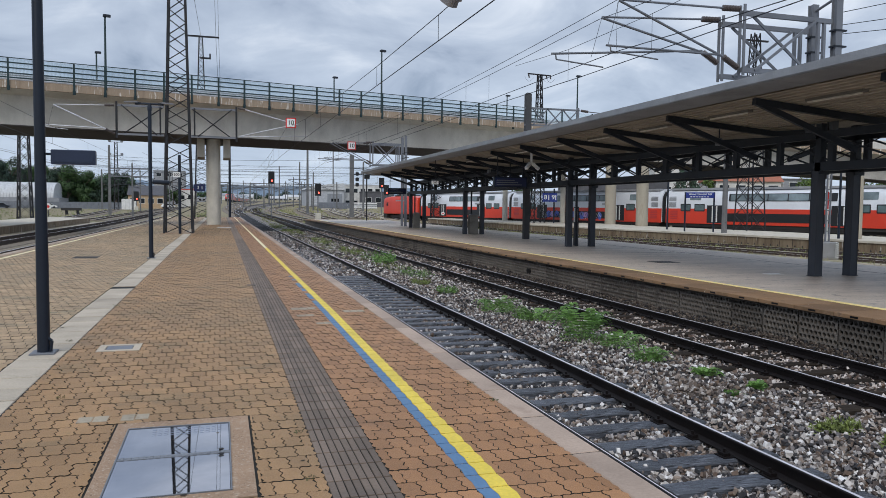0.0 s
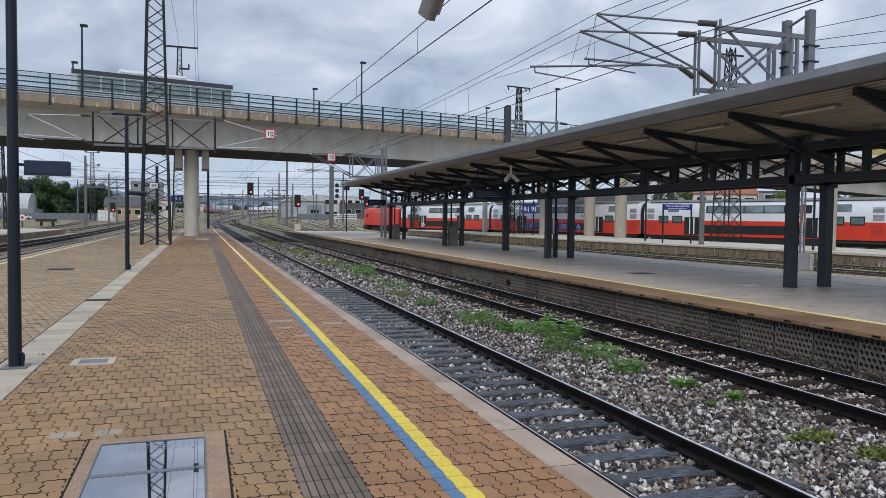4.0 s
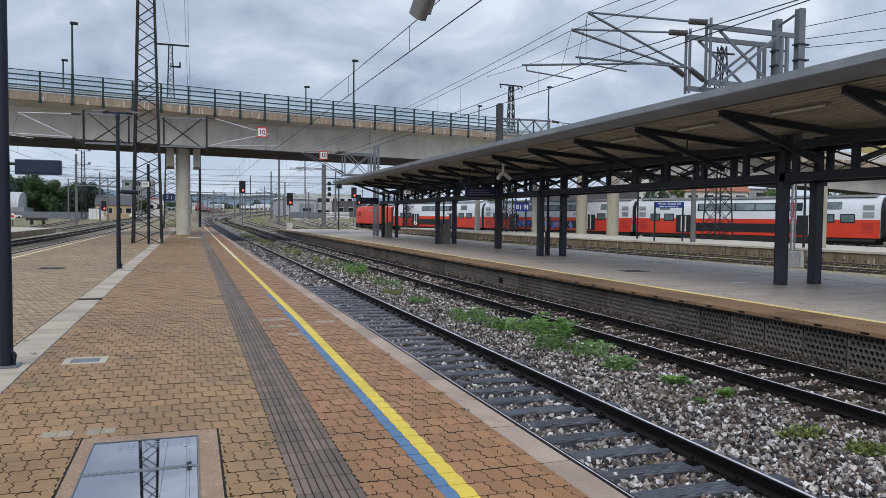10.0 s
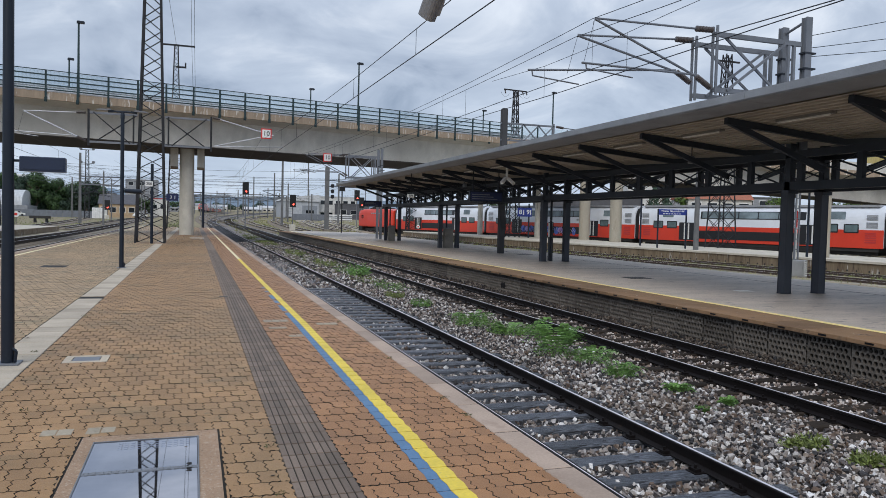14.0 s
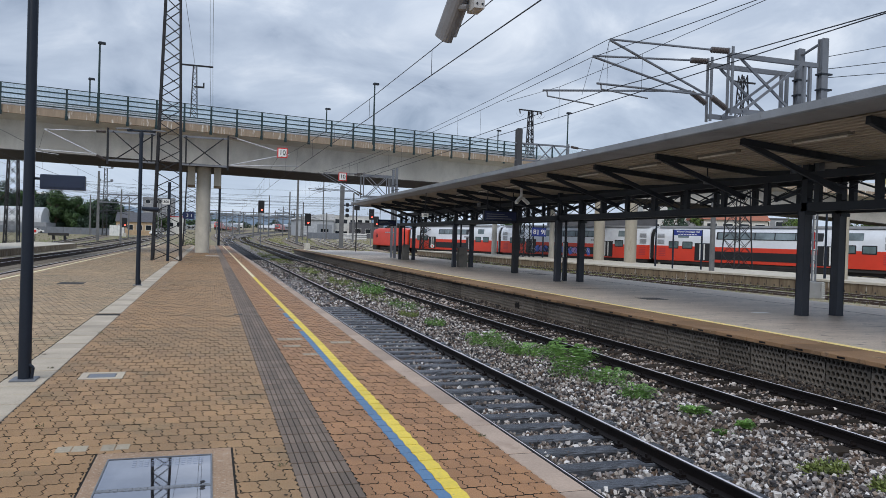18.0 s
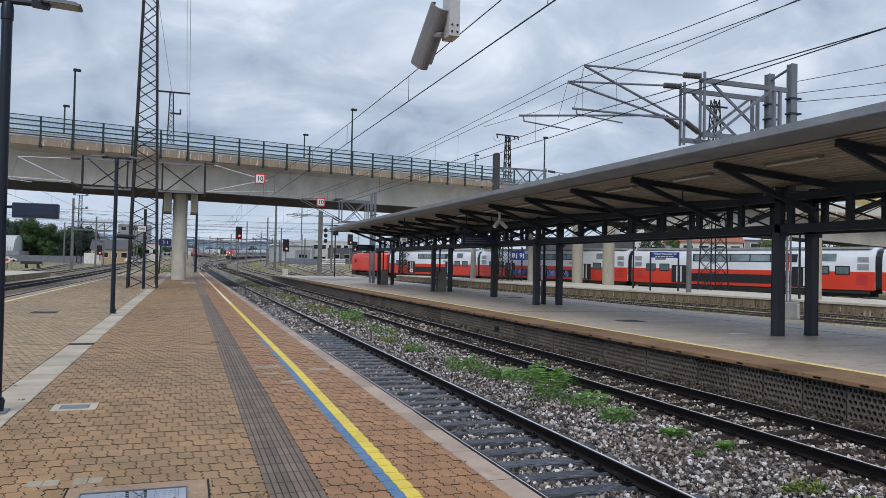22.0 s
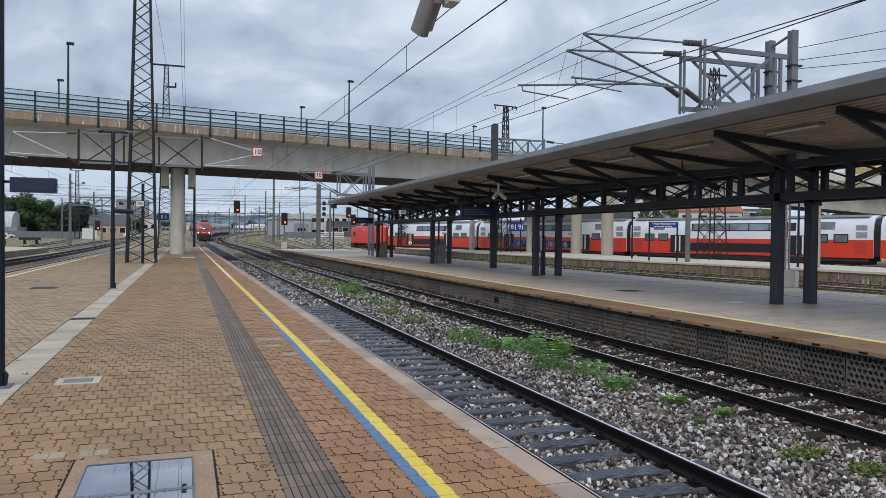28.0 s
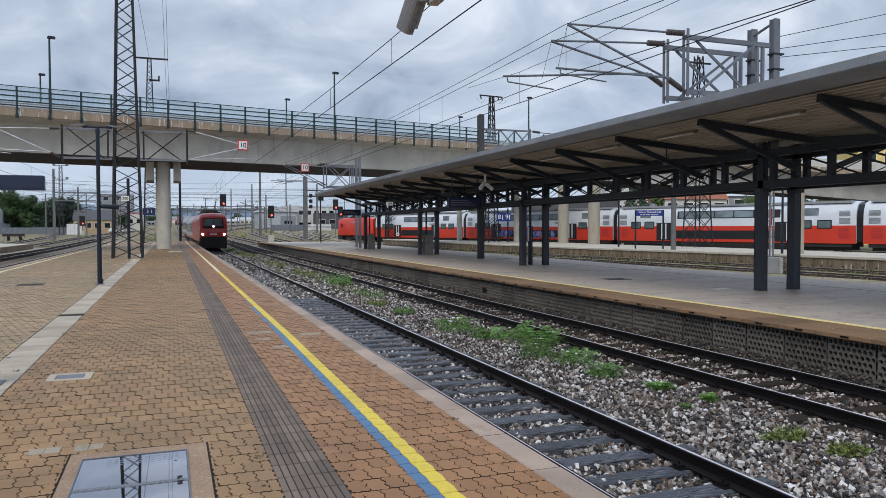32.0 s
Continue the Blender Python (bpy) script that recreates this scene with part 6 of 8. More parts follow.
    g = Geo()
    hood = [(x * 1.22, y * 1.12 + 0.006) for x, y in o if y > -0.012]
    inner = [(x * 1.1, y * 1.02 + 0.006) for x, y in reversed(o) if y > -0.012]
    g.prism(hood + inner, -0.03, ln + 0.035, "z", m @ Matrix.Rotation(radians(160), 4, "Z"))
    part("sun_shield", g, CAM_DARK, t, "darker curved sun shield")
    g = Geo()
    g.prism([(x * 0.8, y * 0.8) for x, y in o], ln, ln + 0.006, "z", m)
    part("lens_window", g, BLACK, t)
    g = Geo()
    g.bev(1.425, 1.49, 4.1, 4.23, 3.22, 3.9, 0.005)
    br = part("bracket", g, SIGN_GREY, t, "pale grey bracket with bolts")
    g = Geo()
    for z in (3.245, 3.285):
        for x in (1.442, 1.475):
            g.tube((x, 4.1, z), (x, 4.094, z), 0.006, n=8)
    part("bolt", g, STEEL, br)
    g = Geo()
    g.tube((1.41, 4.18, 3.24), (1.36, 4.24, 3.25), 0.02)
    part("joint", g, CAM_DARK, t)
    g = Geo()
    g.tube((1.44, 4.16, 3.85), (1.44, 4.16, 4.6), 0.05)
    g.tube((1.44, 4.16, 4.55), (1.44, -3.0, 4.55), 0.05)
    g.tube((1.44, -3.0, 4.6), (1.44, -3.0, 0.0), 0.07)
    part("support_arm", g, NAVY, t)


CAM_GREY = material("camera_housing_grey", (0.30, 0.30, 0.31), 0.45, bump=None)
CAM_DARK = material("camera_shield_grey", (0.2, 0.2, 0.21), 0.45, bump=None)


def overhead_wires():
    w = thing("overhead_wires", "overhead contact and carrier wires above the near tracks", "wire")

    def span(x0, y0, x1, y1, zc0, zc1, zm0, zm1, sag=0.3):
        n = 10
        part("contact_wire", wire((x0, y0, zc0), (x1, y1, zc1), 0.011), STEEL, w)
        part("carrier_wire", wire((x0, y0, zm0), (x1, y1, zm1), 0.009, sag, n), STEEL, w)
        for i in range(1, n):
            f = i / n
            z = zm0 + (zm1 - zm0) * f - sag * 4 * f * (1 - f)
            part("dropper", wire((x0 + (x1 - x0) * f, y0 + (y1 - y0) * f, zc0 + (zc1 - zc0) * f), (x0 + (x1 - x0) * f, y0 + (y1 - y0) * f, z), 0.006), STEEL, w)
    span(4.05, -10, 4.1, 50.2, 4.9, 5.4, 5.95, 6.95, 0.78)
    span(4.1, 50.2, 4.3, 116, 5.4, 5.5, 6.95, 7.0, 0.7)
    # running wires of the second track, and the raised pair held by the twin masts
    def run(name, pts, rad):
        g = Geo()
        g.cable(pts, rad)
        part(name, g, STEEL, w)
    run("contact_wire", [(9.95, -30, 5.45), (9.95, 9.5, 5.61), (9.95, 19.7, 5.66), (9.87, 26.5, 5.74), (9.45, 70.6, 5.9)], 0.011)
    run("contact_wire", [(9.85, -30, 4.9), (9.85, 0, 5.25), (9.85, 9.6, 5.62), (9.85, 14.15, 5.8), (9.85, 17.4, 5.95), (9.73, 29.6, 5.94), (9.35, 69.2, 6.2)], 0.011)
    # the stitch wire under the second carrier
    run("stitch_wire", [(9.95, 4.5, 6.86), (9.95, 9.5, 6.62), (9.95, 14.2, 6.6), (9.95, 16.0, 6.56), (9.95, 20.4, 6.6), (9.95, 24.6, 6.86)], 0.007)
    for x, y, z, s1, s2, y2 in ((9.85, 17.45, 7.27, 0.75, 0.45, 69.2), (9.95, 18.55, 7.05, 0.7, 0.35, 70.6)):
        part("carrier_wire", wire((x, -30, z - 0.3), (x, y, z), 0.009, s1, 12), STEEL, w)
        part("carrier_wire", wire((x, y, z), (x - 0.5, y2, z + 0.5), 0.009, s2, 12), STEEL, w)
        for k in range(1, 6):
            f = (12.0 * k - (0 if x < 9.9 else 3.5)) / (y2 - y)
            zc = z + 0.5 * f - s2 * 4 * f * (1 - f)
            part("dropper", wire((x - 0.5 * f, y + (y2 - y) * f, zc), (x - 0.5 * f, y + (y2 - y) * f, 5.94 if x < 9.9 else 5.72), 0.005), STEEL, w)
    for y, z in ((20.4, 6.6), (15.9, 6.56)):
        part("dropper", wire((9.95, y, z), (9.95, y, 5.65), 0.005), STEEL, w)
    part("dropper", wire((9.85, 17.4, 7.2), (9.85, 17.4, 6.0), 0.005), STEEL, w)
    for z0, z1 in ((7.55, 10.8), (7.2, 9.7), (6.95, 9.0)):
        part("feeder_wire", wire((17.0, 17.5, z0), (30.0, 17.5, z1), 0.011), STEEL, w)
    for x0, x1, z in ((-9.4, -9.4, 5.3), (-13.9, -13.9, 5.3), (22.1, 22.1, 5.3)):
        span(x0, 0, x1, 120, z, z, z + 1.5, z + 1.5, 0.5)
    for y, z in ((120, 7.0), (135, 7.6), (160, 8.3), (190, 8.5), (230, 9.5)):
        part("cross_span", wire((-26, y, z + rise(y)), (36, y + 4, z + rise(y)), 0.015, 0.25, 6), STEEL, w)
        part("cross_span", wire((-26, y, z + 1.6 + rise(y)), (36, y + 4, z + 1.6 + rise(y)), 0.015, 0.9, 6), STEEL, w)
    for y, z, x0, x1 in ((104, 6.8, -22, 20), (112, 8.4, -24, 18), (146, 7.2, -22, 30), (175, 8.0, -24, 34), (210, 8.6, -30, 38), (250, 9.0, -30, 40), (290, 10.0, -20, 44)):
        part("cross_span", wire((x0, y, z + rise(y)), (x1, y + 7, z + 0.6 + rise(y)), 0.018, 0.5, 6), STEEL, w)
    for k in range(8):
        x = -24 + k * 7.5
        part("far_wire", wire((x, 95, 6.6), (x + 9, 330, 9.2), 0.015, 0.6, 8), STEEL, w)
        part("far_wire", wire((x, 95, 8.0), (x + 9, 330, 10.8), 0.015, 1.2, 8), STEEL, w)


def signal(x, y, z0, top, base=False):
    t = thing("rail_signal", "black rail signal head showing red on a slim post", "rail signal", group="rail signals")
    g = Geo()
    g.tube((x, y, z0), (x, y, top), 0.09, n=10)
    part("post", g, GALV, t)
    s = max(0.75, (y / 130) ** 0.5)
    g = Geo()
    g.bev(x - 0.52 * s, x + 0.52 * s, y - 0.28, y - 0.1, top - 2.0 * s, top + 0.1, 0.04)
    head = part("head", g, BLACK, t)
    for k in range(3):
        g = Geo()
        g.tube((x + 0.1 * s * (k - 1), y - 0.3, top - 0.4 * s - 0.55 * k * s), (x + 0.1 * s * (k - 1), y - 0.27, top - 0.4 * s - 0.55 * k * s), 0.14 * s, n=14)
        part("lens", g, RED_LIGHT if k == 2 else BLACK, head, "glowing red lens" if k == 2 else "")
    if base:
        g = Geo()
        g.bev(x - 0.45, x + 0.45, y - 0.4, y + 0.4, z0 - 0.3, z0 + 1.1, 0.04)
        part("base_block", g, CONCRETE, t)


RED_LIGHT = glow("red_signal_light", (1.0, 0.06, 0.04), 7.0)


def mast(x, y, top, w=0.32, mat=None, arm=0, name="catenary_mast"):
    z0 = -0.86 + rise(y, x)
    t = thing(name, "slim grey catenary mast in the yard", "catenary mast", group="yard masts")
    g = Geo()
    k = w / 2
    g.add([(x - k, y - k, z0), (x + k, y - k, z0), (x + k, y + k, z0), (x - k, y + k, z0), (x - k * 0.7, y - k * 0.7, top), (x + k * 0.7, y - k * 0.7, top), (x + k * 0.7, y + k * 0.7, top), (x - k * 0.7, y + k * 0.7, top)], [(3, 2, 1, 0), (4, 5, 6, 7), (0, 1, 5, 4), (1, 2, 6, 5), (2, 3, 7, 6), (3, 0, 4, 7)])
    part("mast", g, mat or MAST, t)
    if arm:
        zt = z0 + 7.4
        g = Geo()
        g.tube((x, y, zt), (x + arm, y, zt - 0.1), 0.05)
        g.tube((x, y, zt - 1.5), (x + arm, y, zt - 0.2), 0.05)
        g.tube((x, y, zt - 1.2), (x + arm * 1.15, y, zt - 1.0), 0.04)
        part("cantilever", g, STEEL, t)
        g = Geo()
        insulator(g, (x + arm * 0.1, y, zt), (x + arm * 0.22, y, zt - 0.02), 0.11)
        part("insulator", g, INSULATOR, t)


def yard_masts():
    for x, y, top, w, arm in ((-22.3, 167.8, 14.0, 0.55, 4), (17.1, 234, 14.0, 0.4, -4), (20.1, 202, 13.6, 0.42, -4), (17.3, 157.5, 14.0, 0.5, -4), (24.2, 206, 11.1, 0.4, 3), (33.2, 223, 9.0, 0.45, 0), (43.6, 303, 25.0, 0.5, 0), (24.1, 264, 11.9, 0.4, -4), (34.6, 187, 13.1, 0.45, 0),
                              (-1.5, 210, 9.5, 0.35, 4), (6.5, 240, 9.5, 0.35, 4), (10.5, 290, 10.5, 0.4, 4), (3.5, 330, 11, 0.4, 4), (14, 345, 11.5, 0.4, 4), (20, 330, 12, 0.4, -4), (28, 345, 13, 0.4, 4), (34, 320, 12, 0.4, -4), (-8, 260, 10.5, 0.35, 4), (-12, 190, 10, 0.35, 4), (-16, 150, 9.5, 0.35, 4),
                              (2, 275, 10, 0.35, 4), (12, 225, 9.6, 0.35, -4), (29, 285, 11, 0.35, 4), (38, 262, 11.5, 0.35, -4), (5, 365, 12, 0.4, 4), (22, 370, 12.5, 0.4, 4), (-3, 310, 11, 0.35, 4), (34, 405, 13, 0.4, -4), (44, 350, 12.5, 0.4, 4), (-14, 235, 10, 0.35, 4), (-20, 205, 10.5, 0.35, -4), (13, 520, 15, 0.5, 4), (24, 545, 15, 0.5, 4), (38, 520, 15, 0.5, -4), (6, 560, 15, 0.5, 4),
                              (26, 390, 13, 0.4, 4), (8, 410, 13, 0.4, 4), (40, 380, 13, 0.4, 4), (16, 460, 14, 0.5, 4), (31, 470, 14, 0.5, 4), (48, 430, 14, 0.5, 4), (0, 480, 14, 0.5, 4), (-34, 240, 12, 0.4, 4), (-40, 330, 14, 0.4, 4)):
        mast(x, y, top, w, arm=arm)
    # cross-span portals
    for y, xa, xb, z in ((260, -2, 30, 9.3), (330, 0, 42, 10.5), (430, -4, 52, 12.0)):
        t = thing("catenary_portal", "steel catenary portal across the yard tracks", "catenary portal", group="yard portals")
        g = Geo()
        for x in (xa, xb):
            g = Geo()
            g.bar((x, y, -0.8 + rise(y)), (x, y, z), 0.4)
            part("leg", g, MAST, t)
        for dz in (0, 1.0):
            g = Geo()
            g.bar((xa, y, z - dz), (xb, y, z - dz), 0.28, 0.24)
            part("beam", g, MAST, t)
    t = thing("catenary_mast", "broad weathered mast with arms beyond the bridge", "catenary mast")
    g = Geo()
    g.bev(20.75, 21.4, 124.2, 124.9, 0.0, 10.5, 0.1)
    part("mast", g, MAST, t)
    for z in (7.2, 8.2):
        g = Geo()
        g.bar((21.3, 124.5, z), (27.0, 124.5, z), 0.15, 0.15)
        part("bracket_beam", g, STEEL, t)
    for z in (5.2, 6.1, 7.0):
        g = Geo()
        g.turned([(0.12, z), (0.3, z + 0.1), (0.3, z + 0.55), (0.12, z + 0.65)], 10, pose(21.95, 124.3, 0))
        part("tension_weight", g, LATTICE, t)
    t = thing("speed_board", "white speed board with red border reading 10", "sign")
    g = Geo()
    g.box(11.25, 12.03, 68.9, 68.96, 7.1, 7.88)
    part("border", g, SIGN_RED, t)
    g = Geo()
    g.box(11.33, 11.95, 68.87, 68.91, 7.18, 7.8)
    part("board", g, SIGN_WHITE, t)
    lettering("10", 0.52, BLACK, t, pose(11.64, 68.86, 7.49, 90, 0, 0))
    g = Geo()
    g.tube((11.64, 68.96, 7.5), (11.64, 69.2, 7.6), 0.03)
    part("clamp", g, STEEL, t)
    g = Geo()
    g.tube((18.4, 97.0, 0), (18.4, 97.0, 5.8), 0.09, n=10)
    g.bev(-0.35, 0.35, -0.3, 0.3, 5.5, 6.1, 0.05, pose(18.4, 97.0, 0))
    solid("platform_post", g, BLACK, "black post with a box at the platform end", "post")
    signal(8.2, 130.7, -0.6, 7.6)
    signal(15.4, 124.5, -0.4, 5.5, base=True)
    signal(-22.9, 224, 0.1, 5.3, base=True)
    signal(33.2, 158, -0.4, 8.0)
    signal(36.0, 166, -0.4, 6.7)
    signal(-20.2, 62.0, -0.5, 4.9)


# ---- trains ----
RED = material("red_train_paint", (0.66, 0.045, 0.018), 0.35, grain=(3, 0.03), stain=(0.6, 0.08), bump=None, coat=0.3)
DEEP_RED = material("deep_red_loco_paint", (0.5, 0.035, 0.032), 0.32, grain=(3, 0.03), stain=(0.6, 0.08), bump=None, coat=0.4)
SILVER = material("silver_train_paint", (0.72, 0.75, 0.80), 0.35, grain=(3, 0.03), stain=(0.6, 0.08), bump=None, coat=0.2)
COACH_GREY = material("pale_coach_paint", (0.4, 0.41, 0.44), 0.4, grain=(3, 0.03), stain=(0.6, 0.08), bump=None)
COACH_BAND = material("dark_coach_band", (0.1, 0.105, 0.12), 0.4, grain=(3, 0.03), stain=(0.6, 0.08), bump=None)
GLASS_DARK = material("dark_train_glass", (0.012, 0.015, 0.018), 0.08, grain=(3, 0), stain=(1, 0), bump=None)
# pale base colour carries the sky mirrored in the panes
TRAIN_GLASS = material("sky_toned_train_glass", (0.17, 0.215, 0.235), 0.06, grain=(3, 0), stain=(0.7, 0.5), bump=None)
LOCO_GLASS = material("grey_cab_glass", (0.12, 0.14, 0.16), 0.12, grain=(3, 0), stain=(0.7, 0.3), bump=None)
# green mirrored in the lower panes is painted as base colour
LOWER_GLASS = material("green_reflection_train_glass", (0.1, 0.145, 0.15), 0.06, grain=(3, 0), stain=(0.7, 0.6), bump=None)
CABINET_GREY = material("grey_cabinet_paint", (0.23, 0.235, 0.24), 0.5, spots=[(3, 0.6, (0.15, 0.145, 0.135), 0.15)], bump=None)
GRILLE = material("grey_grille", (0.30, 0.31, 0.33), 0.5, bump=None)
# underframe colour, also painted into wall holes as their shade
UNDER = material("dusty_underframe_and_hole_dark", (0.03, 0.028, 0.027), 0.8)
DOOR_DARK = material("dark_door", (0.016, 0.017, 0.02), 0.3, bump=None)
HEADLIGHT = glow("headlight", (1.0, 0.93, 0.82), 5.0)
SPRAY_LILAC = material("lilac_spray_paint", (0.45, 0.3, 0.55), 0.5, bump=None)
SPRAY_BLUE = material("blue_spray_paint", (0.12, 0.2, 0.6), 0.5, bump=None)
TR_A = radians(-19.2)
TR_O = Vector((58.83, 49.53, -0.37))
TR_D = Vector((math.sin(TR_A), math.cos(TR_A), 0))


def ring(w, z0, z1, r, lean=0.0):
    """Half-rounded body section from sill to roof."""
    o = [(-w + 0.12, z0), (-w, z0 + 0.15), (-w, z1 - r * 1.6), (-w + lean + r * 0.12, z1 - r * 0.9), (-w + lean + r * 0.5, z1 - r * 0.3), (-w + lean + r * 1.2, z1 - 0.05), (0, z1)]
    return o + [(-x, z) for x, z in reversed(o[:-1])]


def loft(g, sections):
    k = len(sections[0][1])
    c = [Vector((x, y, z)) for y, o in sections for x, z in o]
    f = [(r * k + i, r * k + (i + 1) % k, (r + 1) * k + (i + 1) % k, (r + 1) * k + i) for r in range(len(sections) - 1) for i in range(k)]
    f += [tuple(range(k))[::-1], tuple(range((len(sections) - 1) * k, len(sections) * k))]
    return g.add(c, f)


def pane(g, s, y0, y1, z0, z1, x=1.41, b=0.05, lean=0.0):
    """A flat pane with clipped corners on one side of a carriage."""
    o = [(y0 + b, z0), (y1 - b, z0), (y1, z0 + b), (y1, z1 - b), (y1 - b, z1), (y0 + b, z1), (y0, z1 - b), (y0, z0 + b)]
    v = [(s * (x - lean * (z - z0)), y, z) for y, z in o] + [(s * (x - lean * (z - z0) - 0.05), y, z) for y, z in o]
    g.add(v, [tuple(range(8)), tuple(range(15, 7, -1))] + [(i, (i + 1) % 8, (i + 1) % 8 + 8, i + 8) for i in range(8)])


def bogie(t, y):
    b = Geo()
    for s in (-1, 1):
        b.bev(s * 1.0 - 0.1, s * 1.0 + 0.1, y - 1.6, y + 1.6, 0.35, 0.75, 0.05)
    bg = part("bogie", b, UNDER, t)
    for dy in (-1.25, 1.25):
        g = Geo()
        for s in (-1, 1):
            g.tube((s * 0.82, y + dy, 0.46), (s * 0.68, y + dy, 0.46), 0.46, n=18)
        g.tube((-0.8, y + dy, 0.46), (0.8, y + dy, 0.46), 0.08)
        part("wheelset", g, UNDER, bg)


def dosto(length=26.2):
    t = thing("double_deck_carriage", "red and silver double-deck railway carriage standing at the platform", "train carriage", group="double-deck train")
    g = Geo()
    loft(g, [(0.0, ring(1.4, 0.8, 4.6, 0.85)), (length, ring(1.4, 0.8, 4.6, 0.85))])
    part("body", g, SILVER, t, "silver upper body", smooth=True)
    g = Geo()
    g.box(-1.12, 1.12, 0.5, length - 0.5, 4.42, 4.64)
    part("roof_fairing", g, GRILLE, t)
    g = Geo()
    for s in (-1, 1):
        g.box(s * 1.4 - 0.012, s * 1.4 + 0.012, 0.0, length, 0.74, 2.38)
    part("red_band", g, RED, t, "red lower band")
    L = length
    for s in (-1,):
        g = Geo()
        g.box(s * 1.425 - 0.012, s * 1.425 + 0.006, 7.4, L - 7.4, 1.05, 1.92)
        part("lower_window_band", g, DOOR_DARK, t)
        g = Geo()
        pane(g, s, 6.9, L - 8.0, 3.18, 3.97, 1.42, lean=0.13)
        part("upper_window_band", g, DOOR_DARK, t)
        for k in range(5):
            w = (L - 15.6) / 5
            y = 7.8 + k * w
            g = Geo()
            pane(g, s, y + 0.12, y + w - 0.12, 1.14, 1.8, 1.435)
            part("lower_window", g, LOWER_GLASS, t)
            g = Geo()
            pane(g, s, y - 0.35 + 0.06, y + w - 0.35 - 0.06, 3.26, 3.9, 1.435, lean=0.13)
            part("upper_window", g, TRAIN_GLASS, t)
        for y in (2.1, 3.9, L - 5.1, L - 3.3):
            g = Geo()
            pane(g, s, y, y + 1.3, 2.08, 2.9, 1.425)
            w = part("end_window", g, DOOR_DARK, t, "dark window frame")
            g = Geo()
            pane(g, s, y + 0.1, y + 1.2, 2.19, 2.8, 1.436)
            part("window_glass", g, LOWER_GLASS, w)
        for y in (3.3, L - 4.6):
            g = Geo()
            pane(g, s, y, y + 1.4, 3.32, 4.02, 1.42, lean=0.13)
            part("upper_window", g, TRAIN_GLASS, t)
        for y in (5.5, L - 7.3):
            g = Geo()
            g.box(s * 1.43 - 0.012, s * 1.43 + 0.008, y, y + 1.9, 0.85, 2.75)
            d = part("door", g, DOOR_DARK, t, "dark double door with pale edges")
            g = Geo()
            for dy in (0.62, 1.12):
                g.box(s * 1.444 - 0.012, s * 1.444 + 0.004, y + dy, y + dy + 0.16, 0.95, 2.66)
            part("door_edge", g, SIGN_WHITE, d)
        for y, z0, z1 in ((0.5, 2.55, 3.1), (0.5, 3.25, 3.75), (0.6, 1.2, 2.2), (L - 1.4, 2.55, 3.1), (L - 1.4, 3.25, 3.75), (L - 1.6, 1.2, 2.2)):
            g = Geo()
            for k in range(5):
                dz = (z1 - z0) / 5
                g.box(s * 1.425 - 0.01, s * 1.425 + 0.006, y, y + 0.95, z0 + k * dz, z0 + k * dz + dz * 0.65)
            part("vent", g, GRILLE if z0 > 2.4 else DEEP_RED, t)
        g = Geo()
        for k in range(4):
            g.box(s * 1.43 - 0.01, s * 1.43 + 0.002, L * 0.3 + k * 0.3, L * 0.3 + k * 0.3 + 0.22, 2.72, 2.95)
        part("logo_shape", g, GRILLE, t)
    g = Geo()
    g.bev(-1.3, 1.3, 0.4, L - 0.4, 0.42, 0.82, 0.03)
    g.bev(-1.25, 1.25, 6, L - 6, 0.2, 0.45, 0.03)
    # added low box, no real part: dark mass for the shade beneath the carriage
    g.bev(-0.95, 0.95, 0.6, L - 0.6, 0.1, 0.45, 0.03)
    part("underframe", g, UNDER, t)
    bogie(t, 3.2)
    bogie(t, L - 3.2)
    g = Geo()
    loft(g, [(L, ring(1.28, 0.8, 4.5, 0.85)), (L + 0.6, ring(1.28, 0.8, 4.5, 0.85))])
    part("gangway", g, BLACK, t, "black gangway bellows")
    return t


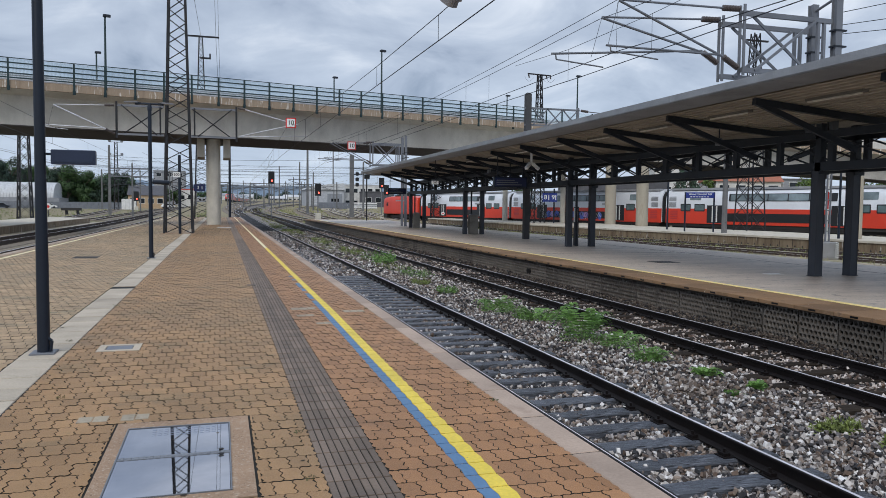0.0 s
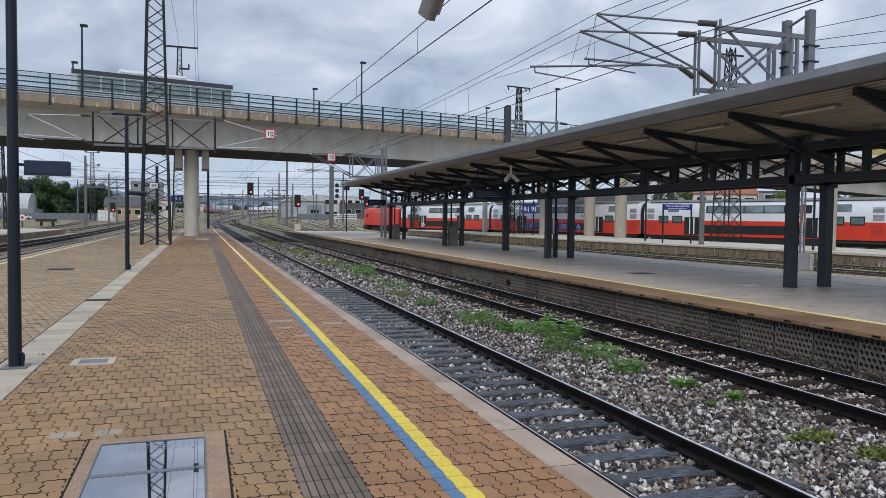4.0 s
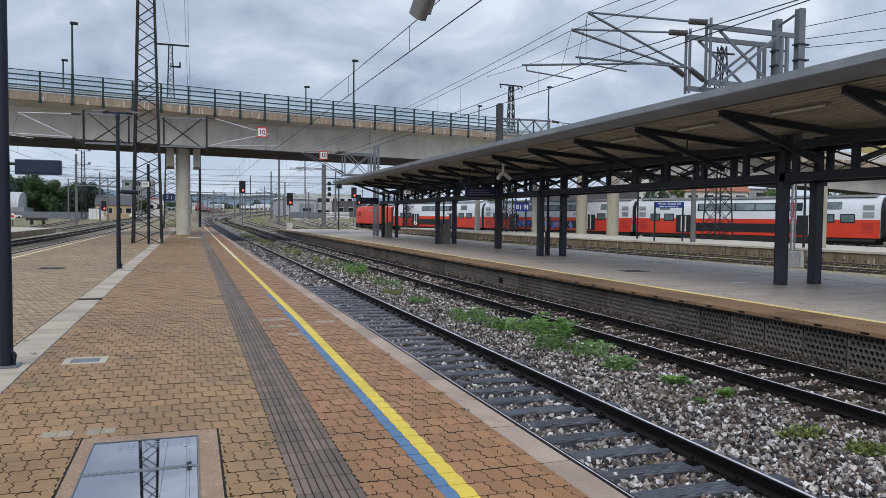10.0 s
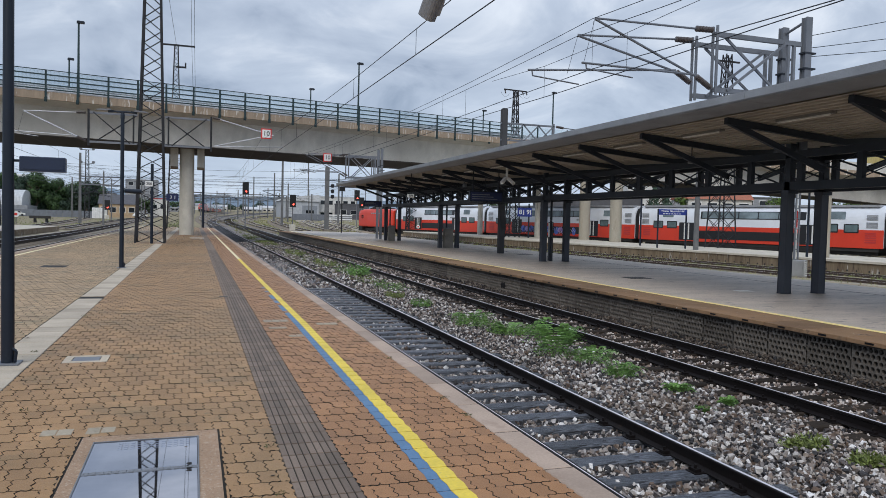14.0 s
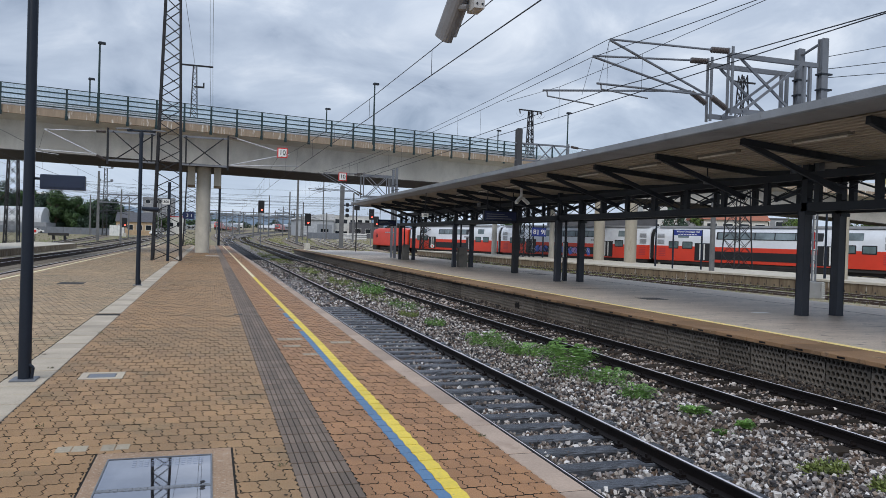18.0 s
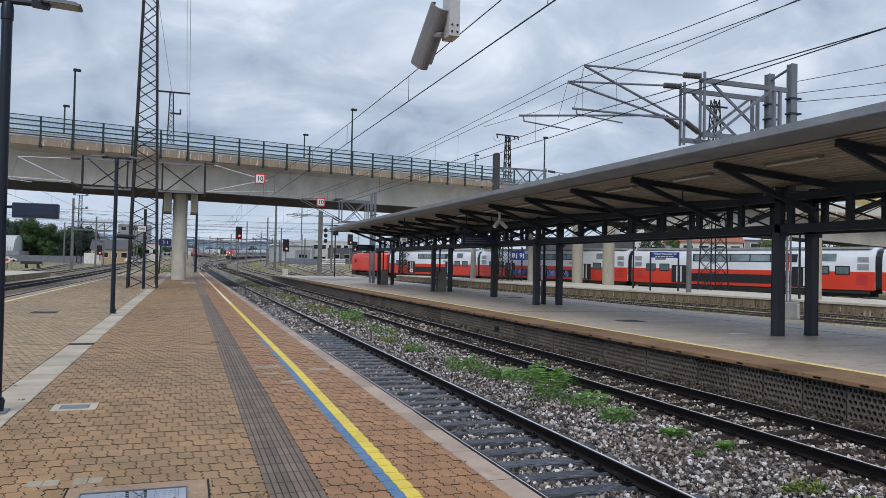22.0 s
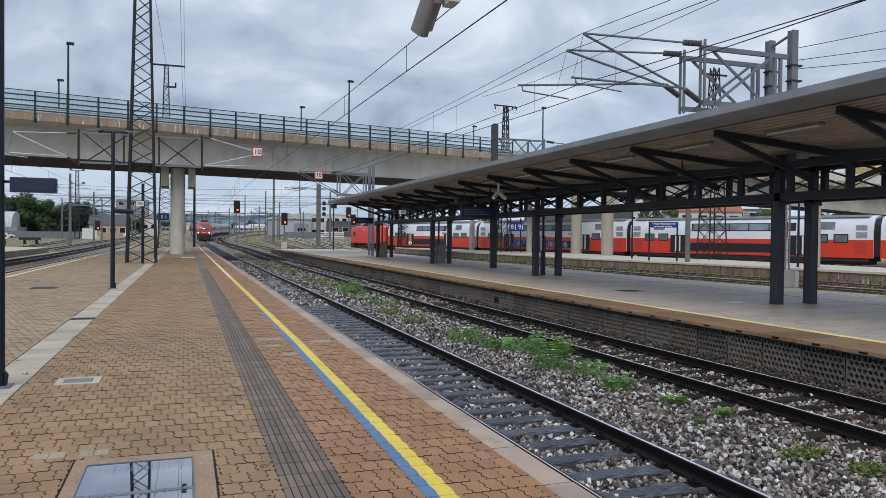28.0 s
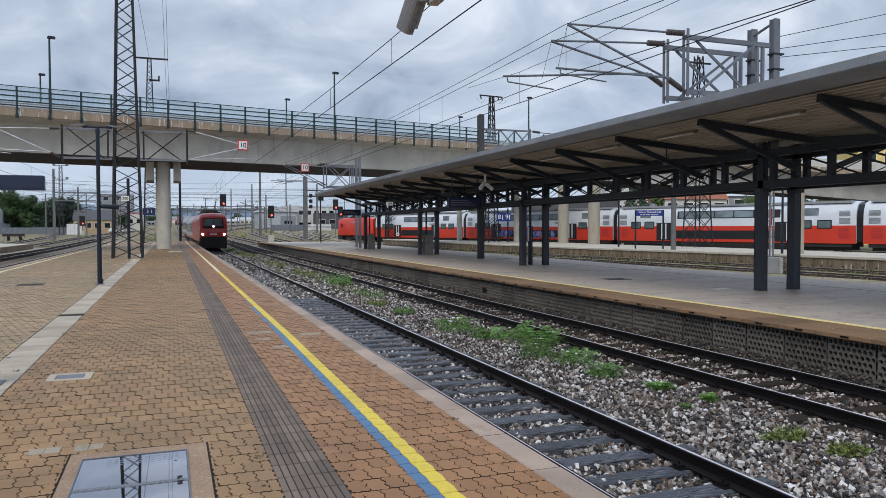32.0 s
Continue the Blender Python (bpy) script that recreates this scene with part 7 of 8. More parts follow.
def loco(paint, length=19.2, lights=False, rake=1.0, name="electric_locomotive", label="red electric locomotive with rounded cab"):
    """The nose is at y = 0 and the body runs to +y."""
    t = thing(name, label, "locomotive")
    g = Geo()
    L = length

    def sec(y, w, z0, z1, r):
        y = y * rake if y < 1 else L - (L - y) * rake if y > L - 1 else y
        return (y, ring(w, z0, z1, r))
    nose = [(0.0, 1.3, 1.5, 2.36, 0.16), (0.06, 1.42, 1.42, 2.5, 0.18), (0.3, 1.47, 1.05, 3.05, 0.24), (0.56, 1.49, 0.98, 3.62, 0.32), (0.74, 1.5, 0.96, 3.9, 0.42), (1.1, 1.5, 0.95, 4.08, 0.5), (2.2, 1.5, 0.95, 4.15, 0.55)]
    loft(g, [sec(*q) for q in nose] + [sec(L - q[0], *q[1:]) for q in reversed(nose)])
    part("body", g, paint, t, smooth=True)
    # windscreen on the raked front, with its frame
    g = Geo()
    k = rake
    g.add([(-1.1, -0.02, 2.42), (1.1, -0.02, 2.42), (1.0, 0.48 * k, 3.52), (-1.0, 0.48 * k, 3.52), (-1.1, 0.42, 2.42), (1.1, 0.42, 2.42), (1.0, 0.9, 3.52), (-1.0, 0.9, 3.52)], [(0, 1, 2, 3), (4, 7, 6, 5), (0, 4, 5, 1), (1, 5, 6, 2), (2, 6, 7, 3), (3, 7, 4, 0)])
    w = part("windscreen", g, BLACK, t)
    for sx in (-1, 1):
        g = Geo()
        g.add([(sx * 0.04, -0.03, 2.62), (sx * 1.0, -0.03 + 0.09 * k, 2.62), (sx * 0.92, 0.42 * k - 0.01, 3.44), (sx * 0.04, 0.42 * k - 0.03, 3.44)], [(0, 1, 2, 3)])
        part("glass", g, LOCO_GLASS, w)
    g = Geo()
    g.bar((0, -0.04, 2.5), (0, 0.44 * rake, 3.48), 0.05, 0.03)
    part("centre_bar", g, BLACK, w)
    g = Geo()
    g.bev(-1.36, 1.36, -0.06, 0.5, 1.02, 1.5, 0.06)
    part("buffer_beam", g, UNDER, t, "black buffer beam under the nose")
    g = Geo()
    g.bev(-1.42, 1.42, 0.0, 1.2, 0.22, 1.06, 0.1)
    part("apron", g, UNDER, t)
    for s in (-1, 1):
        g = Geo()
        g.tube((s * 0.88, -0.5, 1.0), (s * 0.88, 0.2, 1.0), 0.1, n=10)
        g.tube((s * 0.88, -0.56, 1.0), (s * 0.88, -0.5, 1.0), 0.24, n=14)
        part("buffer", g, UNDER, t)
        g = Geo()
        g.tube((s * 1.14, -0.06, 1.74), (s * 1.14, 0.12, 1.74), 0.12, n=14)
        part("headlight", g, HEADLIGHT if lights else GRILLE, t, "lit headlight" if lights else "")
        g = Geo()
        pane(g, s, 1.0, 1.7, 2.35, 3.05, 1.5)
        part("side_window", g, GLASS_DARK, t)
        g = Geo()
        pane(g, s, 2.0, 2.75, 1.1, 3.1, 1.505)
        part("cab_door", g, paint, t)
        for k in range(5):
            g = Geo()
            pane(g, s, 4.2 + k * (L - 8.4) / 5, 4.2 + (k + 0.8) * (L - 8.4) / 5, 3.2, 3.42, 1.515)
            part("roof_vent", g, GRILLE, t)
    g = Geo()
    g.tube((0, -0.06, 2.62), (0, 0.3, 2.62), 0.1, n=14)
    part("headlight", g, HEADLIGHT if lights else GRILLE, t, "lit top headlight" if lights else "")
    g = Geo()
    for k in range(3):
        g.box(-0.36 + k * 0.25, -0.15 + k * 0.25, -0.02, 0.05, 1.68, 1.84)
    part("logo_shape", g, SIGN_WHITE, t)
    g = Geo()
    g.bev(-1.3, 1.3, 5.0, L - 5.0, 0.25, 0.98, 0.05)
    part("underframe", g, UNDER, t)
    bogie(t, 3.4)
    bogie(t, L - 3.4)
    g = Geo()
    g.bev(-0.9, 0.9, 3.0, L - 3.0, 4.1, 4.3, 0.05)
    for q in range(5):
        g.bev(-0.7 + 0.2 * (q % 2), 0.7, 3.4 + q * (L - 8) / 5, 4.6 + q * (L - 8) / 5, 4.28, 4.46 + 0.1 * (q % 3), 0.04)
    part("roof_gear", g, UNDER, t)
    g = Geo()
    y = 4.2
    for s in (-1, 1):
        g.bar((s * 0.35, y, 4.3), (s * 0.5, y + 1.3, 4.95), 0.07)
        g.bar((s * 0.5, y + 1.3, 4.95), (s * 0.6, y - 0.2, 5.75 if lights else 5.0), 0.07)
    g.bar((-0.85, y - 0.2, 5.78 if lights else 5.02), (0.85, y - 0.2, 5.78 if lights else 5.02), 0.1, 0.08)
    part("pantograph", g, STEEL, t)
    return t


def coach(top=4.05):
    t = thing("railway_coach", "pale grey express passenger coach with dark window band", "train carriage", group="express train")
    L = 26.0
    g = Geo()
    loft(g, [(0, ring(1.4, 0.85, top, 0.7)), (L, ring(1.4, 0.85, top, 0.7))])
    part("body", g, COACH_GREY, t, smooth=True)
    g = Geo()
    for s in (-1, 1):
        g.box(s * 1.4 - 0.012, s * 1.4 + 0.012, 0, L, 1.75, 2.95)
    part("window_band", g, COACH_BAND, t, "dark grey window band")
    g = Geo()
    for s in (-1, 1):
        g.box(s * 1.4 - 0.012, s * 1.4 + 0.012, 0, L, 1.0, 1.22)
    part("sill_band", g, DEEP_RED, t, "narrow red sill band")
    for k in range(9):
        for s in (-1, 1):
            g = Geo()
            pane(g, s, 4.0 + k * 2.3, 5.7 + k * 2.3, 1.85, 2.85, 1.42)
            part("window", g, GLASS_DARK, t)
    g = Geo()
    g.bev(-1.2, 1.2, 5, L - 5, 0.3, 0.86, 0.03)
    part("underframe", g, UNDER, t)
    bogie(t, 3.5)
    bogie(t, L - 3.5)
    return t


def right_train():
    bed([tuple(TR_O + TR_D * s) for s in (-60, 0, 60, 130)], 2.2)
    track([tuple(TR_O + TR_D * s) for s in (-60, 0, 60, 130)], SLEEPER_BROWN, "platform track under the standing train", far=160)
    c = dosto()
    for k in range(-1, 2):
        m = Matrix.Translation(TR_O + TR_D * (26.8 * k + 0.3)) @ Matrix.Rotation(-TR_A, 4, "Z")
        if k == -1:
            c.matrix_world = m
        else:
            copy_thing(c, m)
    c = dosto(22.6)
    c.matrix_world = Matrix.Translation(TR_O + TR_D * 53.9) @ Matrix.Rotation(-TR_A, 4, "Z")
    l = loco(RED, 11.3, rake=0.3)
    l.matrix_world = Matrix.Translation(TR_O + TR_D * 88.6) @ Matrix.Rotation(math.pi - TR_A, 4, "Z")
    # painted scrawl on the side of the second carriage, as plain strokes
    rnd = random.Random(4)
    scrawl = thing("painted_scrawl", "white, blue and black painted scrawl on a carriage side", "graffiti", Matrix.Translation(TR_O) @ Matrix.Rotation(-TR_A, 4, "Z"))
    for k in range(14):
        g = Geo()
        y, z = 36.5 + k * 0.76, rnd.uniform(1.3, 1.6)
        w, h = rnd.uniform(0.4, 0.55), rnd.uniform(0.4, 0.62)
        x = -1.452 - 0.002 * (k % 2)
        n = 9
        g.prism([(y + w * math.cos(q * math.tau / n) * rnd.uniform(0.75, 1.1), z + h * math.sin(q * math.tau / n) * rnd.uniform(0.75, 1.1)) for q in range(n)], x, x + 0.02, "x")
        part("painted_patch", g, (SPRAY_BLUE, BLACK, SPRAY_BLUE, SPRAY_LILAC)[k % 4], scrawl)
    for k in range(60):
        g = Geo()
        y = 36.3 + k * 0.175
        z = rnd.uniform(0.9, 1.5)
        x = -1.462 - 0.003 * (k % 4)
        g.bar((x, y, z), (x, y + rnd.uniform(-0.5, 0.5), z + rnd.uniform(0.25, 0.65)), 0.006, rnd.uniform(0.06, 0.15), (1, 0, 0))
        part("painted_stroke", g, (SIGN_WHITE, SPRAY_BLUE, SIGN_WHITE, BLACK, SPRAY_LILAC)[k % 5], scrawl)


# ---- the far platform and what stands on it ----
def far_platform():
    back = [(48, -15), (46.5, 12), (44.6, 37), (44.6, 52), (43.0, 66), (43.6, 80), (37.5, 98), (35.0, 112)]
    g = Geo()
    o = [(x, y) for x, y in P3_EDGE] + [(x, y) for x, y in reversed(back)]
    g.prism(o, -1.0, 0.12, "z")
    solid("platform_far", g, PALE_TOP, "pale concrete far platform surface", kind="structure")
    w = thing("far_platform_wall", "weathered pale concrete platform wall panels", "platform edge", kind="structure")
    pts = [(x, y, 0) for x, y in P3_EDGE]
    for p, a in along(pts, 2.0, -10, 111):
        g = Geo()
        m = Matrix.Translation((p.x, p.y, 0)) @ Matrix.Rotation(a, 4, "Z")
        g.bev(-0.12, 0.1, 0.01, 1.99, -0.9, 0.02, 0.02, m)
        q = part("wall_panel", g, PALE_WALL, w)
        g = Geo()
        g.bev(-0.2, 0.7, 0.008, 1.992, 0.02, 0.16, 0.015, m)
        part("coping", g, PALE_TOP, q)
        if p.y < 70:
            g = Geo()
            for y in (0.4, 1.0, 1.6):
                g.tube(m @ Vector((-0.125, y, -0.45)), m @ Vector((-0.1, y, -0.45)), 0.06, n=8)
            # dark discs stand for the shade inside the weep holes
            part("weep_hole", g, UNDER, q)
    z0 = 0.12
    t = thing("lattice_mast", "wide lattice steel mast on the far platform", "lattice mast")
    lattice(t, 43.9, 54.0, z0, 17.0, 1.9, 1.7, 0.55, 0.45, 13, 0.085, 0.05)
    g = Geo()
    g.bar((42.6, 54, 16.4), (45.2, 54, 16.4), 0.14)
    part("cross_arm", g, LATTICE, t)
    t = thing("lattice_mast", "lattice steel mast with cross arm on the far platform", "lattice mast")
    lattice(t, 36.75, 83.0, z0, 17.9, 1.4, 1.3, 0.42, 0.42, 17, 0.1, 0.055)
    g = Geo()
    g.bar((35.2, 83, 17.95), (38.2, 83, 17.85), 0.14)
    part("cross_arm", g, LATTICE, t)
    for x in (35.3, 37.6, 38.1):
        g = Geo()
        insulator(g, (x, 83, 17.9), (x + 0.1, 83, 17.45), 0.09)
        part("insulator", g, INSULATOR, t)
        part("jumper", wire((x - 0.5, 83, 17.6), (x + 0.6, 83, 17.5), 0.012, 0.5, 6), STEEL, t)
    t = thing("lattice_mast", "lattice steel mast at the far platform's end", "lattice mast")
    lattice(t, 34.2, 117.0, -0.8, 9.0, 2.3, 2.0, 1.8, 1.5, 8, 0.18, 0.11)
    for x, y, top, w in ((37.05, 48.4, 9.2, 0.42), (37.2, 94.9, 8.5, 0.75), (40.6, 84.0, 8.0, 0.7)):
        t = thing("catenary_mast", "weathered pale concrete catenary mast on the far platform", "catenary mast")
        g = Geo()
        g.turned([(w / 2, z0), (w / 2 * 0.8, top)], 14, pose(x, y, 0))
        part("mast", g, CONCRETE if w > 0.6 else MAST, t, smooth=True)
    # station name board
    t = thing("station_name_board", "blue station name board reading Wiener Neustadt Hbf", "station sign")
    for x, y in ((35.85, 51.75), (37.75, 50.65)):
        g = Geo()
        g.tube((x, y, z0), (x, y, 3.3), 0.07, n=10)
        part("post", g, NAVY, t)
    g = Geo()
    m = Matrix.Translation((36.76, 51.1, 0)) @ Matrix.Rotation(radians(-30), 4, "Z")
    g.bev(-1.08, 1.08, -0.06, 0.0, 2.82, 3.28, 0.02, m)
    part("board", g, SIGN_BLUE, t)
    lettering("Wiener Neustadt Hbf", 0.2, SIGN_WHITE, t, m @ pose(0, -0.066, 3.13, 90, 0, 0))
    for k in range(7):
        g = Geo()
        g.box(-0.75 + k * 0.21, -0.75 + k * 0.21 + 0.15, -0.07, -0.055, 2.89, 2.94, m)
        part("text_bar", g, SIGN_WHITE, t)
    # platform number board
    t = thing("platform_sign", "blue platform number board on a dark post", "sign")
    g = Geo()
    g.tube((38.0, 81.0, z0), (38.0, 81.0, 4.2), 0.09, n=10)
    part("post", g, NAVY, t)
    m = Matrix.Translation((37.9, 80.8, 0)) @ Matrix.Rotation(radians(-25), 4, "Z")
    g = Geo()
    g.bev(-1.35, 0.35, -0.05, 0.05, 2.65, 3.7, 0.02, m)
    part("board", g, SIGN_BLUE, t)
    lettering("8", 0.75, SIGN_WHITE, t, m @ pose(-1.0, -0.055, 3.17, 90, 0, 0))
    lettering("9", 0.75, SIGN_WHITE, t, m @ pose(-0.1, -0.055, 3.17, 90, 0, 0))
    for x in (-0.62, 0.2):
        g = Geo()
        g.box(x - 0.05, x + 0.05, -0.062, -0.048, 2.85, 3.45, m)
        part("text_bar", g, SIGN_WHITE, t)
    for x, y, h in ((37.7, 57.0, 4.9), (38.0, 38.3, 4.6)):
        g = Geo()
        g.tube((x, y, z0), (x, y, h), 0.085, 0.07, 10)
        g.bev(-0.25, 0.25, -0.12, 0.12, h, h + 0.1, 0.03, pose(x, y, 0))
        solid("platform_lamp", g, NAVY, "dark platform lamp post on the far platform", "lamp post", group="far platform lamps")
    # ladder-like lattice post with a marker pole, and cabinet
    t = thing("ladder_mast", "narrow flat lattice post beside the track", "mast")
    for dx in (-0.22, 0.22):
        g = Geo()
        g.bar((32.45 + dx * 0.6, 33.5, -0.85), (32.45 + dx * 0.6, 33.5, 5.4), 0.07)
        part("leg", g, GALV, t)
    for k in range(10):
        g = Geo()
        g.bar((32.32, 33.5, -0.4 + 0.58 * k), (32.58, 33.5, -0.4 + 0.58 * k), 0.06)
        part("rung", g, GALV, t)
    t = thing("trackside_cabinet", "grey trackside cabinet with a hazard-striped edge", "cabinet")
    g = Geo()
    m = pose(30.25, 31.0, 0, 0, 0, -44)
    g.bev(-0.4, 0.4, 0.0, 0.4, -0.58, 0.27, 0.03, m)
    part("body", g, CABINET_GREY, t)
    g = Geo()
    g.bev(-0.36, 0.24, -0.012, 0.004, -0.52, 0.2, 0.01, m)
    door = part("door", g, CABINET_GREY, t)
    g = Geo()
    g.box(0.18, 0.21, -0.024, -0.008, -0.2, -0.08, m)
    part("handle", g, BLACK, door)
    for k in range(8):
        g = Geo()
        g.prism([(0.27, -0.53 + k * 0.1), (0.39, -0.47 + k * 0.1), (0.39, -0.42 + k * 0.1), (0.27, -0.48 + k * 0.1)], -0.014, 0.002, "y", m)
        part("stripe", g, BLACK, t)
    g = Geo()
    g.box(0.26, 0.395, -0.009, 0.001, -0.55, 0.26, m)
    part("warning_plate", g, SIGN_WHITE, t)
    g = Geo()
    g.bev(-0.43, 0.43, -0.03, 0.43, -0.8, -0.575, 0.02, m)
    part("plinth", g, BIN_CONCRETE, t)
    t = thing("marker_pole", "red and white banded marker pole", "pole")
    for k in range(6):
        g = Geo()
        g.tube((32.62, 33.7, -0.85 + k * 0.95), (32.62, 33.7, 0.1 + k * 0.95), 0.04)
        part("band", g, SIGN_RED if k == 3 else SIGN_WHITE, t)
    t = thing("track_disc", "round white signal disc on a short post", "rail signal")
    g = Geo()
    g.tube((33.0, 110.5, 0.9), (33.0, 110.6, 0.9), 0.27, n=20)
    part("disc", g, SIGN_WHITE, t)
    g = Geo()
    g.tube((33.0, 110.46, 0.9), (33.0, 110.5, 0.9), 0.12, n=16)
    part("centre", g, SIGN_RED, t)
    g = Geo()
    g.tube((33.0, 110.6, -0.85), (33.0, 110.6, 0.9), 0.06)
    part("post", g, STEEL, t)


PALE_TOP = material("pale_platform_top", (0.52, 0.47, 0.385), 0.85, spots=[(0.8, 0.55, (0.28, 0.24, 0.18), 0.2)])


# ---- buildings, trees and distance ----
PLASTER_WHITE = material("white_plaster", (0.62, 0.61, 0.58), 0.85, spots=[(0.4, 0.6, (0.5, 0.49, 0.46), 0.2)])
PLASTER_GREY = material("grey_plaster", (0.27, 0.28, 0.30), 0.85, spots=[(0.3, 0.6, (0.22, 0.23, 0.25), 0.2)])
PLASTER_YELLOW = material("ochre_plaster", (0.44, 0.32, 0.2), 0.85, spots=[(0.4, 0.6, (0.42, 0.31, 0.16), 0.2)])
CREAM = material("pale_yellow_plaster", (0.75, 0.58, 0.22), 0.85, spots=[(0.4, 0.6, (0.66, 0.54, 0.27), 0.2)])
TILE_RED = material("red_roof_tiles", (0.36, 0.13, 0.08), 0.85, spots=[(0.8, 0.55, (0.27, 0.12, 0.08), 0.2)], stretch=("world", (3, 3, 10)))
ROOF_DARK = material("dark_roof", (0.09, 0.09, 0.10), 0.7)
SHEET = material("ribbed_hall_sheet", (0.52, 0.53, 0.54), 0.5, spots=[(0.3, 0.6, (0.44, 0.45, 0.46), 0.2)])
# blue distance haze is mixed into the hill's own colour
HILL = material("hazy_wooded_hill", (0.21, 0.28, 0.37), 1.0, stain=(0.004, 0.2), grain=(0.03, 0.15), bump=None)
BARK = material("bark", (0.09, 0.065, 0.045), 0.9)
TREE_A = material("tree_leaf", (0.038, 0.08, 0.02), 0.65, grain=(2, 0.2), stain=(0.3, 0.3), per_island=0.4, bump=None)
TREE_B = material("dark_tree_leaf", (0.025, 0.05, 0.03), 0.65, grain=(2, 0.2), stain=(0.3, 0.3), per_island=0.4, bump=None)
TREE_C = material("bright_tree_leaf", (0.085, 0.14, 0.03), 0.65, grain=(2, 0.2), stain=(0.3, 0.3), per_island=0.4, bump=None)


def tree(x, y, z, h, r, mat, n=900, leaf=0.5, seed=0, conifer=False):
    rnd = random.Random(seed)
    t = thing("tree", "dense dark conifer behind the tracks" if conifer else "leafy green tree with a full crown", "tree", pose(x, y, z), "background trees")
    g = Geo()
    g.tube((0, 0, 0), (0.1, 0, h * 0.55), 0.03 * h, 0.014 * h, 8)
    for k in range(7):
        a = k * 2.4
        zb = h * (0.25 + 0.06 * k)
        g.tube((0.05, 0, zb), (math.cos(a) * r * 0.6, math.sin(a) * r * 0.6, zb + h * 0.2), 0.012 * h, 0.004 * h, 6)
    part("trunk", g, BARK, t)
    g = Geo()
    clumps = []
    for k in range(16):
        if conifer:
            f = k / 16
            clumps.append((Vector((rnd.uniform(-0.3, 0.3) * r * (1 - f), rnd.uniform(-0.3, 0.3) * r * (1 - f), h * (0.12 + 0.85 * f))), r * (1.05 - f)))
        else:
            a, q = rnd.uniform(0, math.tau), rnd.uniform(0.1, 0.75)
            clumps.append((Vector((math.cos(a) * r * q, math.sin(a) * r * q, h * rnd.uniform(0.3, 0.88))), r * rnd.uniform(0.28, 0.48)))
    for _ in range(n):
        c, cr = rnd.choice(clumps)
        d = Vector((rnd.gauss(0, 1), rnd.gauss(0, 1), rnd.gauss(0, 0.8))).normalized()
        p = c + d * cr * rnd.uniform(0.65, 1.08)
        if p.z < h * 0.08:
            continue
        s = leaf * rnd.uniform(0.6, 1.4)
        u = Vector((rnd.gauss(0, 1), rnd.gauss(0, 1), rnd.gauss(0, 0.6))).normalized()
        w = (d.cross(u)).normalized()
        u = w.cross(d).normalized()
        g.add([p - u * s * 0.5, p + w * s * 0.32 + d * s * 0.1, p + u * s * 0.5, p - w * s * 0.32 + d * s * 0.1], [(0, 1, 2, 3)])
    raw_part("crown", g, mat, t)


def house(x, y, z, w, d, h, turn, wall, roof, rh, label, windows=(3, 1), gable="x", name="house"):
    t = thing(name, label, "building", Matrix.Translation((x, y, z)) @ Matrix.Rotation(radians(turn), 4, "Z"))
    g = Geo()
    g.box(-w / 2, w / 2, -d / 2, d / 2, -1, h)
    part("wall", g, wall, t)
    g = Geo()
    if rh:
        if gable == "x":
            g.prism([(-d / 2 - 0.4, h - 0.1), (d / 2 + 0.4, h - 0.1), (0, h + rh)], -w / 2 - 0.3, w / 2 + 0.3, "x")
        else:
            g.prism([(-w / 2 - 0.4, h - 0.1), (w / 2 + 0.4, h - 0.1), (0, h + rh)], -d / 2 - 0.3, d / 2 + 0.3, "y")
    else:
        g.box(-w / 2 - 0.15, w / 2 + 0.15, -d / 2 - 0.15, d / 2 + 0.15, h, h + 0.35)
    part("roof", g, roof, t)
    nx, nz = windows
    for j in range(nz):
        for i in range(nx):
            cx = -w / 2 + w * (i + 0.5) / nx
            cz = h * (j + 0.55) / nz
            ww, hh = min(1.1, w / nx * 0.3), min(0.8, h / nz * 0.3)
            g = Geo()
            g.box(cx - ww - 0.1, cx + ww + 0.1, -d / 2 - 0.05, -d / 2 + 0.02, cz - hh - 0.1, cz + hh + 0.1)
            f = part("window", g, SIGN_WHITE, t)
            g = Geo()
            g.box(cx - ww, cx + ww, -d / 2 - 0.07, -d / 2 - 0.03, cz - hh, cz + hh)
            part("glass", g, GLASS_DARK, f)
    return t


def car(x, y, z, turn, paint, label):
    t = thing("parked_car", label, "car", Matrix.Translation((x, y, z)) @ Matrix.Rotation(radians(turn), 4, "Z"), "parked cars")
    g = Geo()
    side = [(-2.1, 0.35), (2.1, 0.35), (2.15, 0.75), (1.3, 0.95), (0.6, 1.45), (-1.3, 1.48), (-2.0, 0.95), (-2.15, 0.7)]
    g.prism(side, -0.85, 0.85, "y")
    part("body", g, paint, t)
    g = Geo()
    g.prism([(1.15, 0.98), (0.58, 1.40), (-1.2, 1.42), (-1.8, 0.98)], -0.87, 0.87, "y")
    part("windows", g, GLASS_DARK, t)
    for a in (-1.35, 1.35):
        for s in (-1, 1):
            g = Geo()
            g.tube((a, s * 0.7, 0.32), (a, s * 0.88, 0.32), 0.32, n=14)
            part("wheel", g, BLACK, t)


